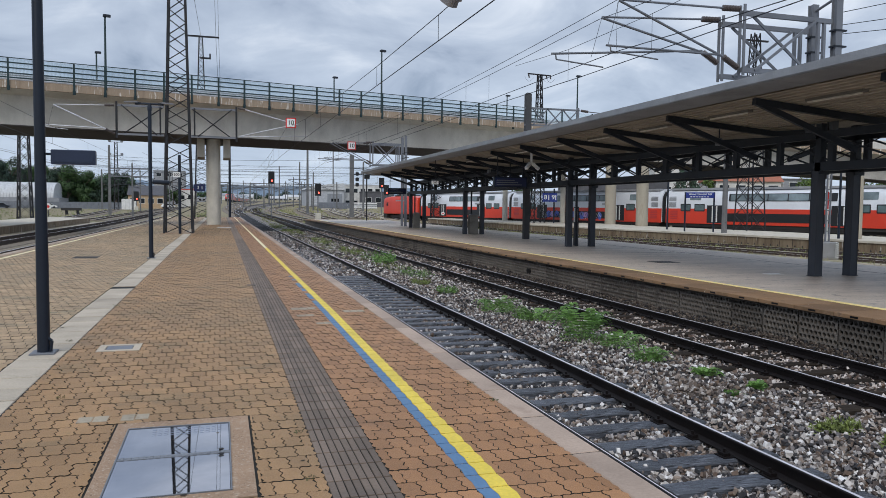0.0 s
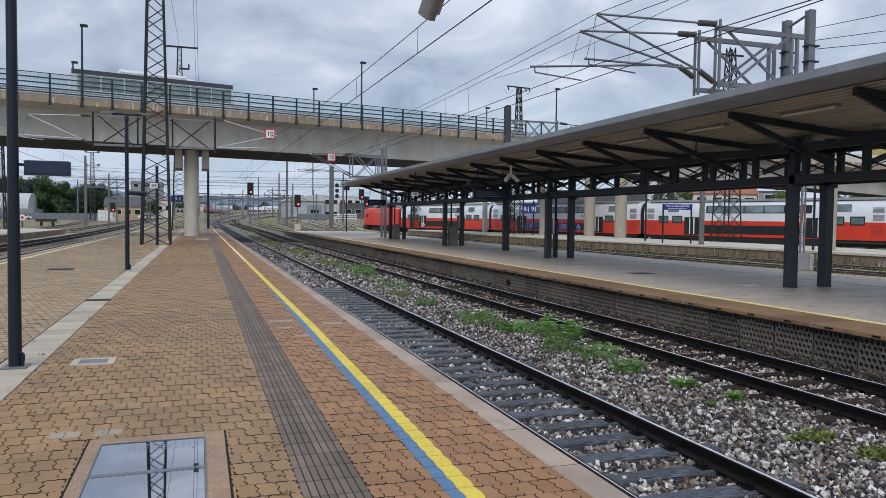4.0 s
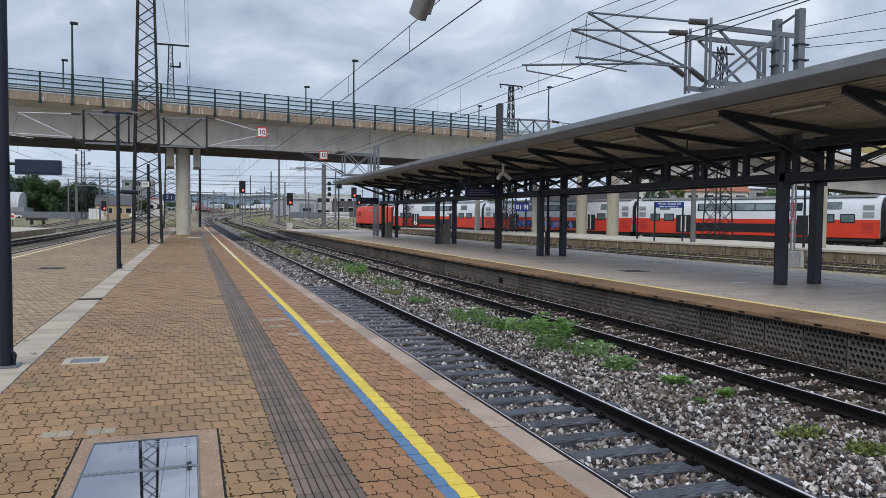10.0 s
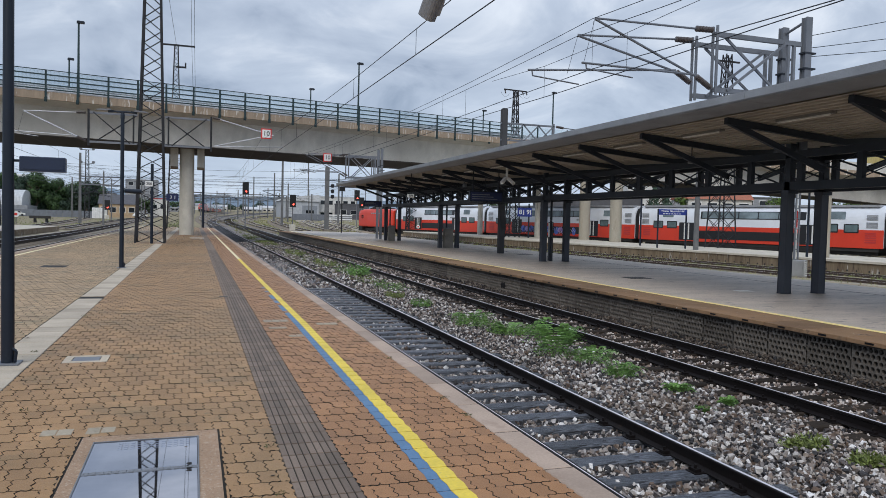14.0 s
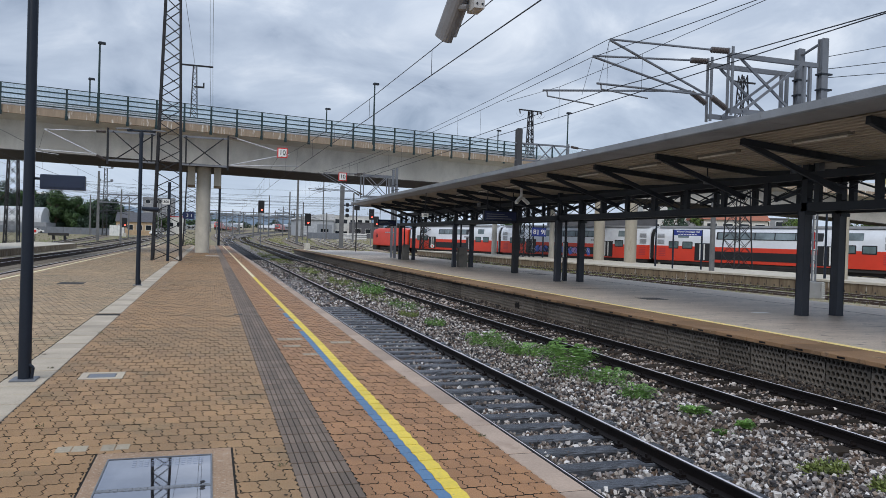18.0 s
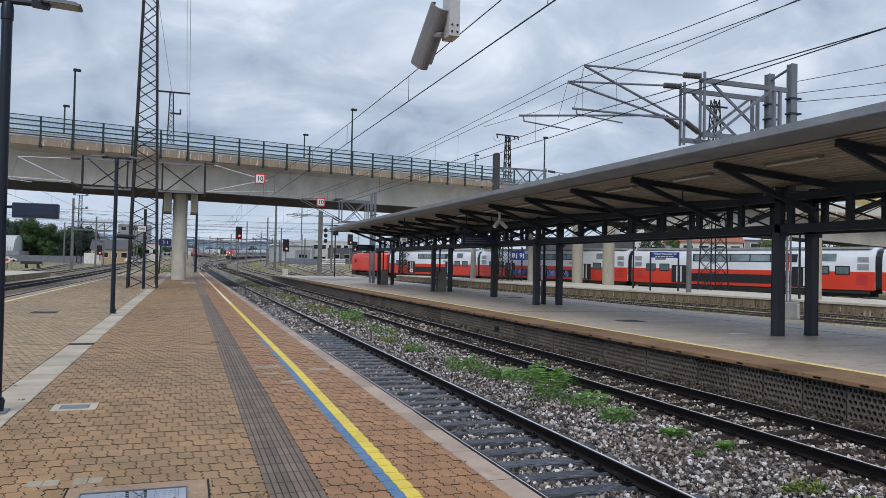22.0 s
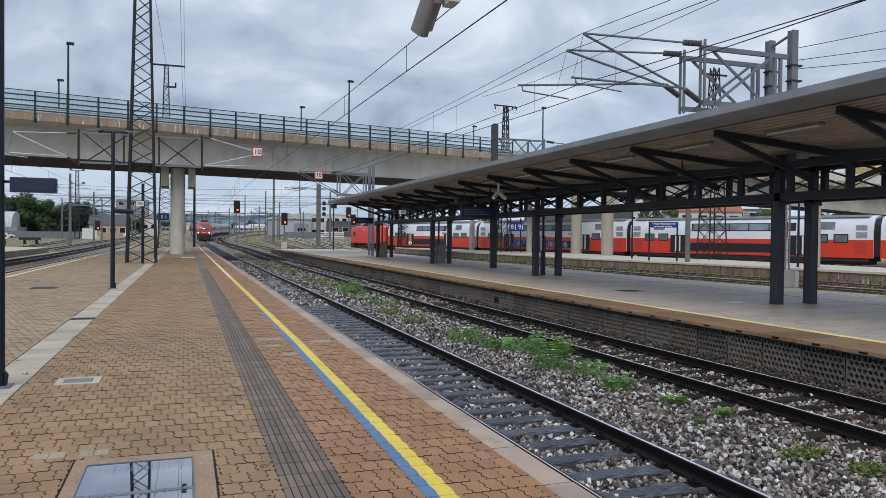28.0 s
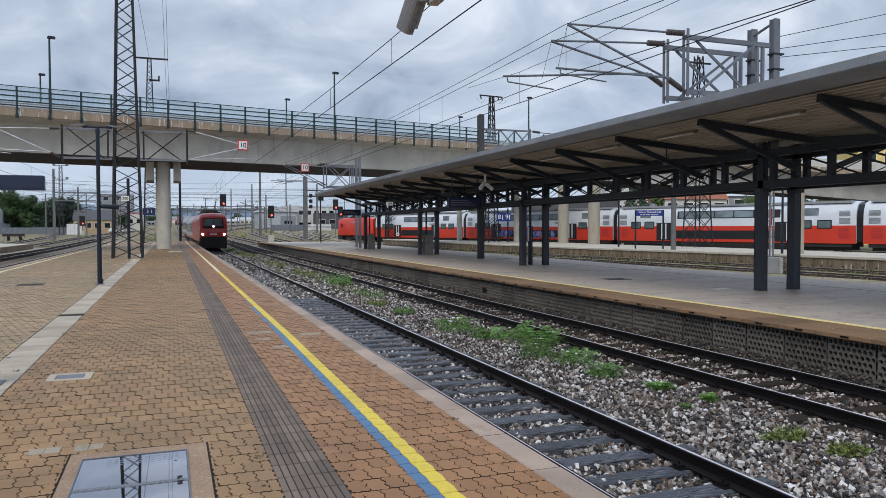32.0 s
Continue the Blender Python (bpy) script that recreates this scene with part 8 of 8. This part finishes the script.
def left_side():
    # low concrete platform with its end ramp
    t = thing("side_platform", "low concrete side platform with weathered wall", "platform", kind="structure")
    g = Geo()
    g.prism([(-17.6, 20), (-17.6, 112), (-22.0, 116), (-24, 116), (-24, 20)], -0.9, -0.12, "z")
    part("deck", g, PALE_TOP, t)
    for k in range(22, 112, 3):
        g = Geo()
        g.bev(-17.6, -17.45, k + 0.02, k + 2.98, -0.9, -0.14, 0.02)
        part("wall_panel", g, PALE_WALL, t)
    # buffer stop
    t = thing("buffer_stop", "dark timber buffer stop at the end of a siding", "buffer stop")
    g = Geo()
    z = -0.35
    g.bev(-31.2, -27.4, 166.0, 166.5, z + 0.75, z + 1.3, 0.05)
    part("beam", g, UNDER, t)
    for x in (-30.3, -28.2):
        g = Geo()
        g.bar((x, 166.4, z - 0.4), (x, 166.4, z + 1.2), 0.35)
        g.bar((x, 168.2, z - 0.4), (x, 166.6, z + 1.0), 0.3)
        part("leg", g, LATTICE, t)
    t = thing("track_disc", "round white signal disc with dark centre", "rail signal")
    g = Geo()
    g.tube((-30.1, 149.0, 1.25), (-30.1, 149.1, 1.25), 0.55, n=20)
    part("disc", g, SIGN_WHITE, t)
    g = Geo()
    g.tube((-30.1, 148.96, 1.25), (-30.1, 149.0, 1.25), 0.25, n=16)
    part("centre", g, SIGN_RED, t)
    g = Geo()
    g.tube((-30.1, 149.1, -0.6), (-30.1, 149.1, 1.2), 0.07)
    part("post", g, STEEL, t)
    # storage hall with a ribbed barrel roof
    t = thing("storage_hall", "white ribbed barrel-roofed storage hall", "building")
    x0, x1, ya, yb = -75.0, -50.5, 258.0, 274.0
    g = Geo()
    g.box(x0, x1 + 1.5, ya, yb, -1, 3.6)
    part("wall", g, PLASTER_GREY, t)
    n = 30
    for k in range(n):
        xa, xb = x0 + (x1 - x0) * k / n, x0 + (x1 - x0) * (k + 0.92) / n
        g = Geo()
        o = [(0.5 * (ya + yb) + 8.0 * math.cos(i * math.pi / 12), 3.6 + 4.9 * math.sin(i * math.pi / 12)) for i in range(13)]
        g.prism(o, xa, xb, "x")
        part("roof_rib", g, SHEET, t)
    # fence
    t = thing("fence", "long blue-grey panel fence along the yard", "fence")
    for k in range(34):
        g = Geo()
        x = -78 + k * 1.55
        g.bev(x, x + 1.5, 248 + 0.0 * k, 248.1, 0.0, 2.3, 0.02)
        part("panel", g, FENCE_GREY, t)
    car(-49.0, 244, 0.35, 10, SIGN_WHITE, "white car parked beside the fence")
    car(-66.0, 240, 0.3, 5, GRILLE, "silver car parked beside the hall")
    car(-60.5, 240, 0.3, 5, NAVY, "dark car parked beside the hall")
    car(-17.0, 262, 0.6, 30, SIGN_WHITE, "white car parked beside the station house")
    house(-24.2, 272, 0.6, 11.5, 9, 4.3, 0, PLASTER_YELLOW, ROOF_DARK, 3.2, "small ochre station house with a dark roof", (4, 1))
    house(-35, 329, 1.0, 9, 8, 8.5, 0, PLASTER_WHITE, ROOF_DARK, 0, "white flat-roofed building behind the trees", (3, 2))
    house(-25.5, 409, 1.8, 15, 12, 17, 0, PLASTER_GREY, PLASTER_GREY, 0, "large plain grey building far behind the tracks", (3, 4))
    house(-71, 373, 1.5, 9, 9, 12.5, 20, CREAM, PLASTER_WHITE, 4.0, "pale cream house above the trees", (2, 2))
    house(-14.0, 330, 1.0, 7, 10, 7, 0, PLASTER_WHITE, SIGN_RED, 0, "white shed with a red roof edge", (2, 1))
    t = thing("white_hoarding", "white hoarding panels beside the station house", "fence")
    for k in range(4):
        g = Geo()
        g.bev(-28.2 + k * 1.05, -27.2 + k * 1.05, 236, 236.1, 0.2, 3.3, 0.02)
        part("panel", g, SIGN_WHITE, t)
    rnd = random.Random(8)
    for k in range(26):
        f = k / 25
        x = -84 + 52 * f + rnd.uniform(-2, 2)
        tree(x, 285 + rnd.uniform(-12, 16), 0.3, (18.5 - 6.0 * f) * rnd.uniform(0.8, 1.06), rnd.uniform(4.6, 6.4), rnd.choice((TREE_A, TREE_A, TREE_B)), 4200, 0.6, k)
    for k in range(22):
        tree(-80 + 47 * k / 21, 276 + rnd.uniform(-3, 3), 0.2, rnd.uniform(5, 8), rnd.uniform(3.0, 4.2), rnd.choice((TREE_A, TREE_B)), 1500, 0.5, 300 + k)
    for k in range(5):
        tree(-31 + k * 3.0, 300 + 6 * k, 0.6, rnd.uniform(7, 9), 3.2, TREE_A, 1600, 0.45, 60 + k)
    g = Geo()
    for _ in range(2200):
        y = rnd.uniform(120, 246)
        x = rnd.choice((-20, -26, -33, -40, -48)) * y / 190 + rnd.gauss(0, 2.0)
        z, a, s = -0.86 + rise(y, -20), rnd.uniform(0, math.tau), rnd.uniform(0.06, 0.2)
        dx, dy = math.cos(a) * 0.12, math.sin(a) * 0.12
        g.add([(x - dx, y - dy, z), (x + dx, y + dy, z), (x + rnd.gauss(0, 0.1), y + rnd.gauss(0, 0.1), z + s)], [(0, 1, 2)])
    me = bpy.data.meshes.new("yard_grass")
    me.from_pydata(g.v, [], g.f)
    me.materials.append(DRY)
    tagged(new("yard_grass", me), "dry grass on the ground before the storage hall", kind="stuff")
    # lattice mast and floodlight mast at the yard's edge
    t = thing("lattice_mast", "lattice steel mast beside the storage hall", "lattice mast")
    lattice(t, -24.5, 108.0, -0.86, 12.5, 1.6, 1.4, 1.0, 0.9, 10, 0.15, 0.09)
    t = thing("floodlight_mast", "lattice floodlight mast with lamps on cross arms", "floodlight mast")
    lattice(t, -28.4, 227.0, 0.0, 19.2, 1.2, 1.1, 0.7, 0.7, 16, 0.12, 0.07)
    for z in (19.2, 15.5):
        g = Geo()
        g.bar((-30.2, 227, z), (-26.6, 227, z), 0.14)
        arm = part("cross_arm", g, LATTICE, t)
        for x in (-30.0, -26.8):
            g = Geo()
            g.bev(x - 0.35, x + 0.35, 226.5, 227.1, z + 0.05, z + 0.6, 0.08)
            part("floodlight", g, GALV, arm)
    t = thing("signal_gantry", "steel truss bracket on a concrete mast", "catenary bracket")
    for z in (7.6, 9.2):
        g = Geo()
        g.bar((-22.3, 167.5, z), (-14.5, 167.5, z), 0.25)
        part("beam", g, GALV, t)
    for k in range(4):
        g = Geo()
        g.bar((-22.0 + 1.9 * k, 167.5, 7.6), (-20.1 + 1.9 * k, 167.5, 9.2), 0.16)
        part("diagonal", g, GALV, t)


def far_middle():
    # workshop hall with roller door, side wing and yard walls
    t = thing("workshop", "pale grey railway workshop with a low curved roof", "building")
    g = Geo()
    g.box(32, 46, 290, 315, -1, 8.2)
    part("wall", g, PLASTER_GREY2, t)
    g = Geo()
    o = [(31.5, 8.2)] + [(32 + 14 * i / 8, 8.2 + 2.2 * math.sin(0.35 + 1.2 * i / 8) + 0.4 * i / 8) for i in range(9)] + [(46.5, 8.2)]
    g.prism(o, 289.4, 315.5, "y")
    part("roof", g, SHEET, t)
    g = Geo()
    g.box(39.5, 45.3, 289.9, 290.1, 0.5, 6.6)
    part("roller_door", g, GRILLE2, t)
    g = Geo()
    g.box(41.0, 44.0, 289.85, 289.95, 3.6, 4.8)
    part("window", g, GLASS_DARK, t)
    for k in range(6):
        g = Geo()
        g.box(33.0, 36.0, 289.85, 289.95, 1.4 + k * 1.0, 2.0 + k * 1.0)
        part("louvre", g, SHEET, t)
    house(54, 300, 0.8, 15, 14, 9.4, 0, PLASTER_WHITE, SHEET, 0, "two-storey pale workshop office", (5, 2), name="workshop_office")
    house(58, 285, 0.8, 12, 8, 6.5, 0, ROOF_DARK, ROOF_DARK, 0, "dark grey workshop annex with few windows", (3, 1), name="workshop_annex")
    t = thing("yard_wall", "blue-grey panel fence before the workshop", "wall")
    for k in range(7):
        g = Geo()
        g.bev(28.8 + k * 1.5, 30.25 + k * 1.5, 231, 231.2, -0.5, 3.0, 0.03)
        part("panel", g, FENCE_GREY, t)
    t = thing("striped_hoarding", "white and blue striped hoarding", "fence")
    for k in range(5):
        g = Geo()
        g.box(40.5, 48.0, 235, 235.1, 0.2 + k * 0.62, 0.2 + k * 0.62 + 0.42)
        part("stripe", g, SIGN_WHITE if k % 2 == 0 else SHEET, t)
    # standing red train far off
    l = loco(DEEP_RED, 19.2)
    l.matrix_world = Matrix.Translation((3.2, 395, rise(395) - 0.5)) @ Matrix.Rotation(radians(-6.5), 4, "Z")
    h = radians(6.5)
    c = dosto(24.0)
    for k in range(4):
        a = Vector((3.2, 395, rise(395) - 0.5)) + Vector((math.sin(h), math.cos(h), 0)) * (19.8 + 24.6 * k + 24.0)
        m = Matrix.Translation(a) @ Matrix.Rotation(math.pi - h, 4, "Z")
        if k == 0:
            c.matrix_world = m
        else:
            copy_thing(c, m)
    # far sheds and hills
    rnd = random.Random(3)
    for k in range(16):
        x = -60 + k * 20 + rnd.uniform(-5, 5)
        house(x, 640 + rnd.uniform(-30, 80), 4.6, rnd.uniform(12, 20), 10, rnd.uniform(3, 6), rnd.uniform(-10, 10), rnd.choice((PLASTER_WHITE, PLASTER_GREY, PLASTER_WHITE)), rnd.choice((ROOF_DARK, PLASTER_GREY, SHEET)), rnd.choice((0, 2)), "far low building beyond the yard", (4, 1))
    for k in range(26):
        tree(-160 + k * 16 + rnd.uniform(-6, 6), 760 + rnd.uniform(-30, 60), 6.5, rnd.uniform(5, 9), rnd.uniform(5, 8), rnd.choice((TREE_A, TREE_B)), 700, 1.2, 100 + k)
    g = Geo()
    n = 70
    v, f = [], []
    for i in range(n + 1):
        x = -2200 + 4400 * i / n
        hh = 58 + 26 * noise.noise((x * 0.0016, 3.1, 0)) + 10 * noise.noise((x * 0.006, 1.7, 0)) + (16 if x < -200 else 0)
        v += [(x, 2600, -20), (x, 2640, 12 + max(10, hh))]
    f = [(2 * i, 2 * i + 2, 2 * i + 3, 2 * i + 1) for i in range(n)]
    g.add(v, f)
    solid("backdrop", g, HILL, "wooded hills on the horizon, coloured with blue haze", kind="structure")


FENCE_GREY = material("blue_grey_fence", (0.16, 0.175, 0.2), 0.7, spots=[(0.6, 0.58, (0.12, 0.13, 0.14), 0.2)])
PLASTER_GREY2 = material("light_grey_cladding", (0.42, 0.44, 0.47), 0.7, spots=[(0.3, 0.6, (0.36, 0.38, 0.41), 0.2)])
GRILLE2 = material("roller_door_grey", (0.24, 0.26, 0.29), 0.6, bump=None)


def right_side():
    house(89.0, 112.5, 0, 11.2, 9, 7.0, -18, PLASTER_WHITE, TILE_RED, 3.0, "white house with a red tiled roof behind the train", (4, 2))
    house(71, 126, 0, 19, 10, 7.1, -18, ROOF_DARK, ROOF_DARK, 0, "long dark flat-roofed shed behind the train", (5, 1), name="shed")
    house(90, 135, 0, 9, 8, 11, -18, PLASTER_WHITE, SHEET, 0, "tall white building behind the trees", (2, 3))
    house(113, 84, 0, 26, 12, 17.5, -28, CREAM, SHEET, 0, "pale yellow apartment building beyond the ramp", (8, 5), name="apartment_building")
    house(120, 150, 0, 30, 12, 9, -20, PLASTER_GREY, ROOF_DARK, 0, "grey building beyond the railway", (8, 3), name="office_building")
    k = 0
    for x, y, h, r, mat, con in ((77.0, 112.5, 10.5, 3.0, TREE_B, True), (79.6, 112.5, 9.6, 2.6, TREE_B, True), (82.2, 111.2, 8.6, 1.9, TREE_C, False), (97.0, 105.5, 9.6, 2.6, TREE_C, False), (100, 98, 8.2, 3.2, TREE_A, False), (101, 92, 8.0, 3.0, TREE_C, False), (104, 84, 7.5, 3.5, TREE_A, False), (65, 128, 8.5, 3.0, TREE_A, False), (58, 140, 9, 3.4, TREE_A, False), (50, 152, 8, 3.4, TREE_B, False), (110, 78, 8, 3.5, TREE_A, False), (115, 90, 9, 4, TREE_B, False)):
        tree(x, y, -0.8, h, r, mat, 1300, 0.42, 200 + k, con)
        k += 1
    t = thing("roof_flag", "small red and white flag on a pole", "flag")
    g = Geo()
    g.tube((66, 118, 6), (66, 118, 9.4), 0.06)
    part("pole", g, STEEL, t)
    g = Geo()
    g.prism([(0.05, 8.2), (1.8, 8.9), (0.05, 9.3)], -0.02, 0.02, "y", pose(66, 118, 0))
    part("cloth", g, SIGN_RED, t)
    # dry grass strips beside the far tracks
    g = Geo()
    rnd = random.Random(12)
    for _ in range(4200):
        y = rnd.uniform(24, 100)
        x = np.interp(y, [31, 43, 57, 77, 112], [34.6, 33.4, 31.0, 29.2, 28.9]) + rnd.choice((1.9, 1.9, -0.5, 1.6)) + rnd.gauss(0, 0.25)
        s = rnd.uniform(0.05, 0.22)
        a = rnd.uniform(0, math.tau)
        dx, dy = math.cos(a) * 0.05, math.sin(a) * 0.05
        g.add([(x - dx, y - dy, -0.67), (x + dx, y + dy, -0.67), (x + dx + rnd.gauss(0, 0.08), y + rnd.gauss(0, 0.08), -0.67 + s)], [(0, 1, 2)])
    me = bpy.data.meshes.new("trackside_grass")
    me.from_pydata(g.v, [], g.f)
    me.materials.append(DRY)
    tagged(new("trackside_grass", me), "dry yellow-green grass beside the far tracks", kind="stuff")
    g = Geo()
    for _ in range(3000):
        y = 100 + 130 * rnd.random()
        x = rnd.choice((6.6, 12.0, 17.5, -5.0, 23.0)) + (y - 100) * 0.03 + rnd.gauss(0, 0.9)
        s = rnd.uniform(0.08, 0.25)
        a = rnd.uniform(0, math.tau)
        dx, dy = math.cos(a) * 0.09, math.sin(a) * 0.09
        z = -0.85 + rise(y)
        g.add([(x - dx, y - dy, z), (x + dx, y + dy, z), (x + dx + rnd.gauss(0, 0.1), y + rnd.gauss(0, 0.1), z + s)], [(0, 1, 2)])
    me = bpy.data.meshes.new("yard_grass")
    me.from_pydata(g.v, [], g.f)
    me.materials.append(DRY)
    tagged(new("yard_grass", me), "dry grass between the yard tracks", kind="stuff")


# ---- what moves ----
def along_track(s):
    """Point and heading at distance s up the near track from the photographer."""
    pts = ARRIVAL
    for a, b in zip(pts, pts[1:]):
        ln = math.hypot(b[0] - a[0], b[1] - a[1])
        if s <= ln or b is pts[-1]:
            f = s / ln
            return Vector((a[0] + (b[0] - a[0]) * f, a[1] + (b[1] - a[1]) * f, a[2] + (b[2] - a[2]) * min(f, 1.0)))
        s -= ln


ARRIVAL = [(T1, 0.0, RAIL_Z)] + [p for p in TRACK1 if p[1] > 2]


def arriving_train():
    cars = [(loco(DEEP_RED, 19.2, True, label="dark red electric locomotive with lit headlights hauling an express"), 0.0, 19.2)]
    c = coach()
    cars.append((c, 19.9, 26.0))
    for k in range(1, 5):
        cars.append((copy_thing(c, Matrix()), 19.9 + 26.7 * k, 26.0))
    return cars


SLATE = material("slate_bus_paint", (0.05, 0.055, 0.07), 0.4, bump=None)
BUS_WHITE = material("white_bus_paint", (0.66, 0.68, 0.70), 0.35, grain=(3, 0.03), bump=None)


def bus():
    """Front at x = 0, body to -x; the near side is -y."""
    t = thing("city_bus", "grey and white city bus crossing the bridge", "bus")
    L = 13.4
    g = Geo()
    g.prism([(-1.25, 0.35), (1.25, 0.35), (1.27, 2.45), (1.1, 2.74), (-1.1, 2.74), (-1.27, 2.45)], -L, 0, "x")
    part("body", g, BUS_WHITE, t)
    g = Geo()
    g.prism([(-0.95, 2.7), (0.95, 2.7), (1.0, 3.0), (0.8, 3.22), (-0.8, 3.22), (-1.0, 3.0)], -9.6, -4.2, "x")
    g.prism([(-0.95, 2.7), (0.95, 2.7), (0.9, 2.9), (0.7, 3.0), (-0.7, 3.0), (-0.9, 2.9)], -4.25, -3.4, "x")
    part("roof_pod", g, BUS_WHITE, t, "white rounded roof pod")
    g = Geo()
    g.box(-L + 0.05, -0.1, -1.285, -1.2, 2.4, 2.78)
    part("roof_band", g, SLATE, t, "dark slate roof band")
    for k in range(7):
        g = Geo()
        g.box(-L + 0.5 + k * 1.82, -L + 2.2 + k * 1.82, -1.29, -1.24, 1.15, 2.34)
        part("window", g, TRAIN_GLASS, t)
    g = Geo()
    g.box(-0.02, 0.03, -1.1, 1.1, 1.0, 2.6)
    part("windscreen", g, GLASS_DARK, t)
    g = Geo()
    g.box(-L + 0.2, -0.2, -1.288, -1.24, 0.4, 1.1)
    part("lower_panel", g, BUS_WHITE, t)
    for x in (-2.8, -L + 3.2):
        for s in (-1, 1):
            g = Geo()
            g.tube((x, s * 1.0, 0.48), (x, s * 1.3, 0.48), 0.48, n=16)
            part("wheel", g, BLACK, t)
    return t


def bus_point(s):
    pts = BUS_LINE
    s += 88.0
    for a, b in zip(pts, pts[1:]):
        ln = (b - a).length
        if s <= ln or b is pts[-1]:
            return a.lerp(b, s / ln)
        s -= ln


def motions():
    for ob, back, ln in TRAIN:
        rows = []
        for t in (0, 3, 6, 9, 12, 14, 16, 18, 19, 20, 21, 22, 23, 24, 25, 26, 27, 28, 29, 30, 31, 32):
            u = 32.0 - t
            s = 85.0 + 20.5 * u + 0.33 * u * u
            a, b = along_track(s + back + 3.3), along_track(s + back + ln - 3.3)
            d = b - a
            h = math.atan2(d.x, d.y)
            p = a - d.normalized() * 3.3
            rows.append((t, pose(p.x, p.y, p.z, 0, 0, -math.degrees(h))))
        walk(ob, rows)
    rows = []
    for t in (0.0, 1.0, 2.0, 3.0, 3.5, 4.0, 4.5, 5.0, 5.5, 6.0, 6.5, 7.0, 7.5, 8.0, 8.5, 32.0):
        s = -4.0 + 20.35 * (min(t, 9.0) - 3.5)
        a, b = bus_point(s), bus_point(s - 10.0)
        d = a - b
        rows.append((t, pose(a.x, a.y, a.z, 0, 0, math.degrees(math.atan2(d.y, d.x)))))
    walk(BUS, rows)


def build():
    ground()
    tracks()
    island()
    far_platform()
    bridge()
    canopy()
    right_train()
    right_side()
    left_side()
    far_middle()
    canopy_fittings()
    island_masts()
    left_towers()
    platform_posts()
    yard_masts()
    overhead_wires()
    ballast()
    weeds()
    platform_details()
    pavers()


build()
BUS_LINE = [side_of(bridge_path(), i, -3.2) + Vector((0, 0, 11.06)) for i in range(len(bridge_path()))]
TRAIN = arriving_train()
BUS = bus()
motions()
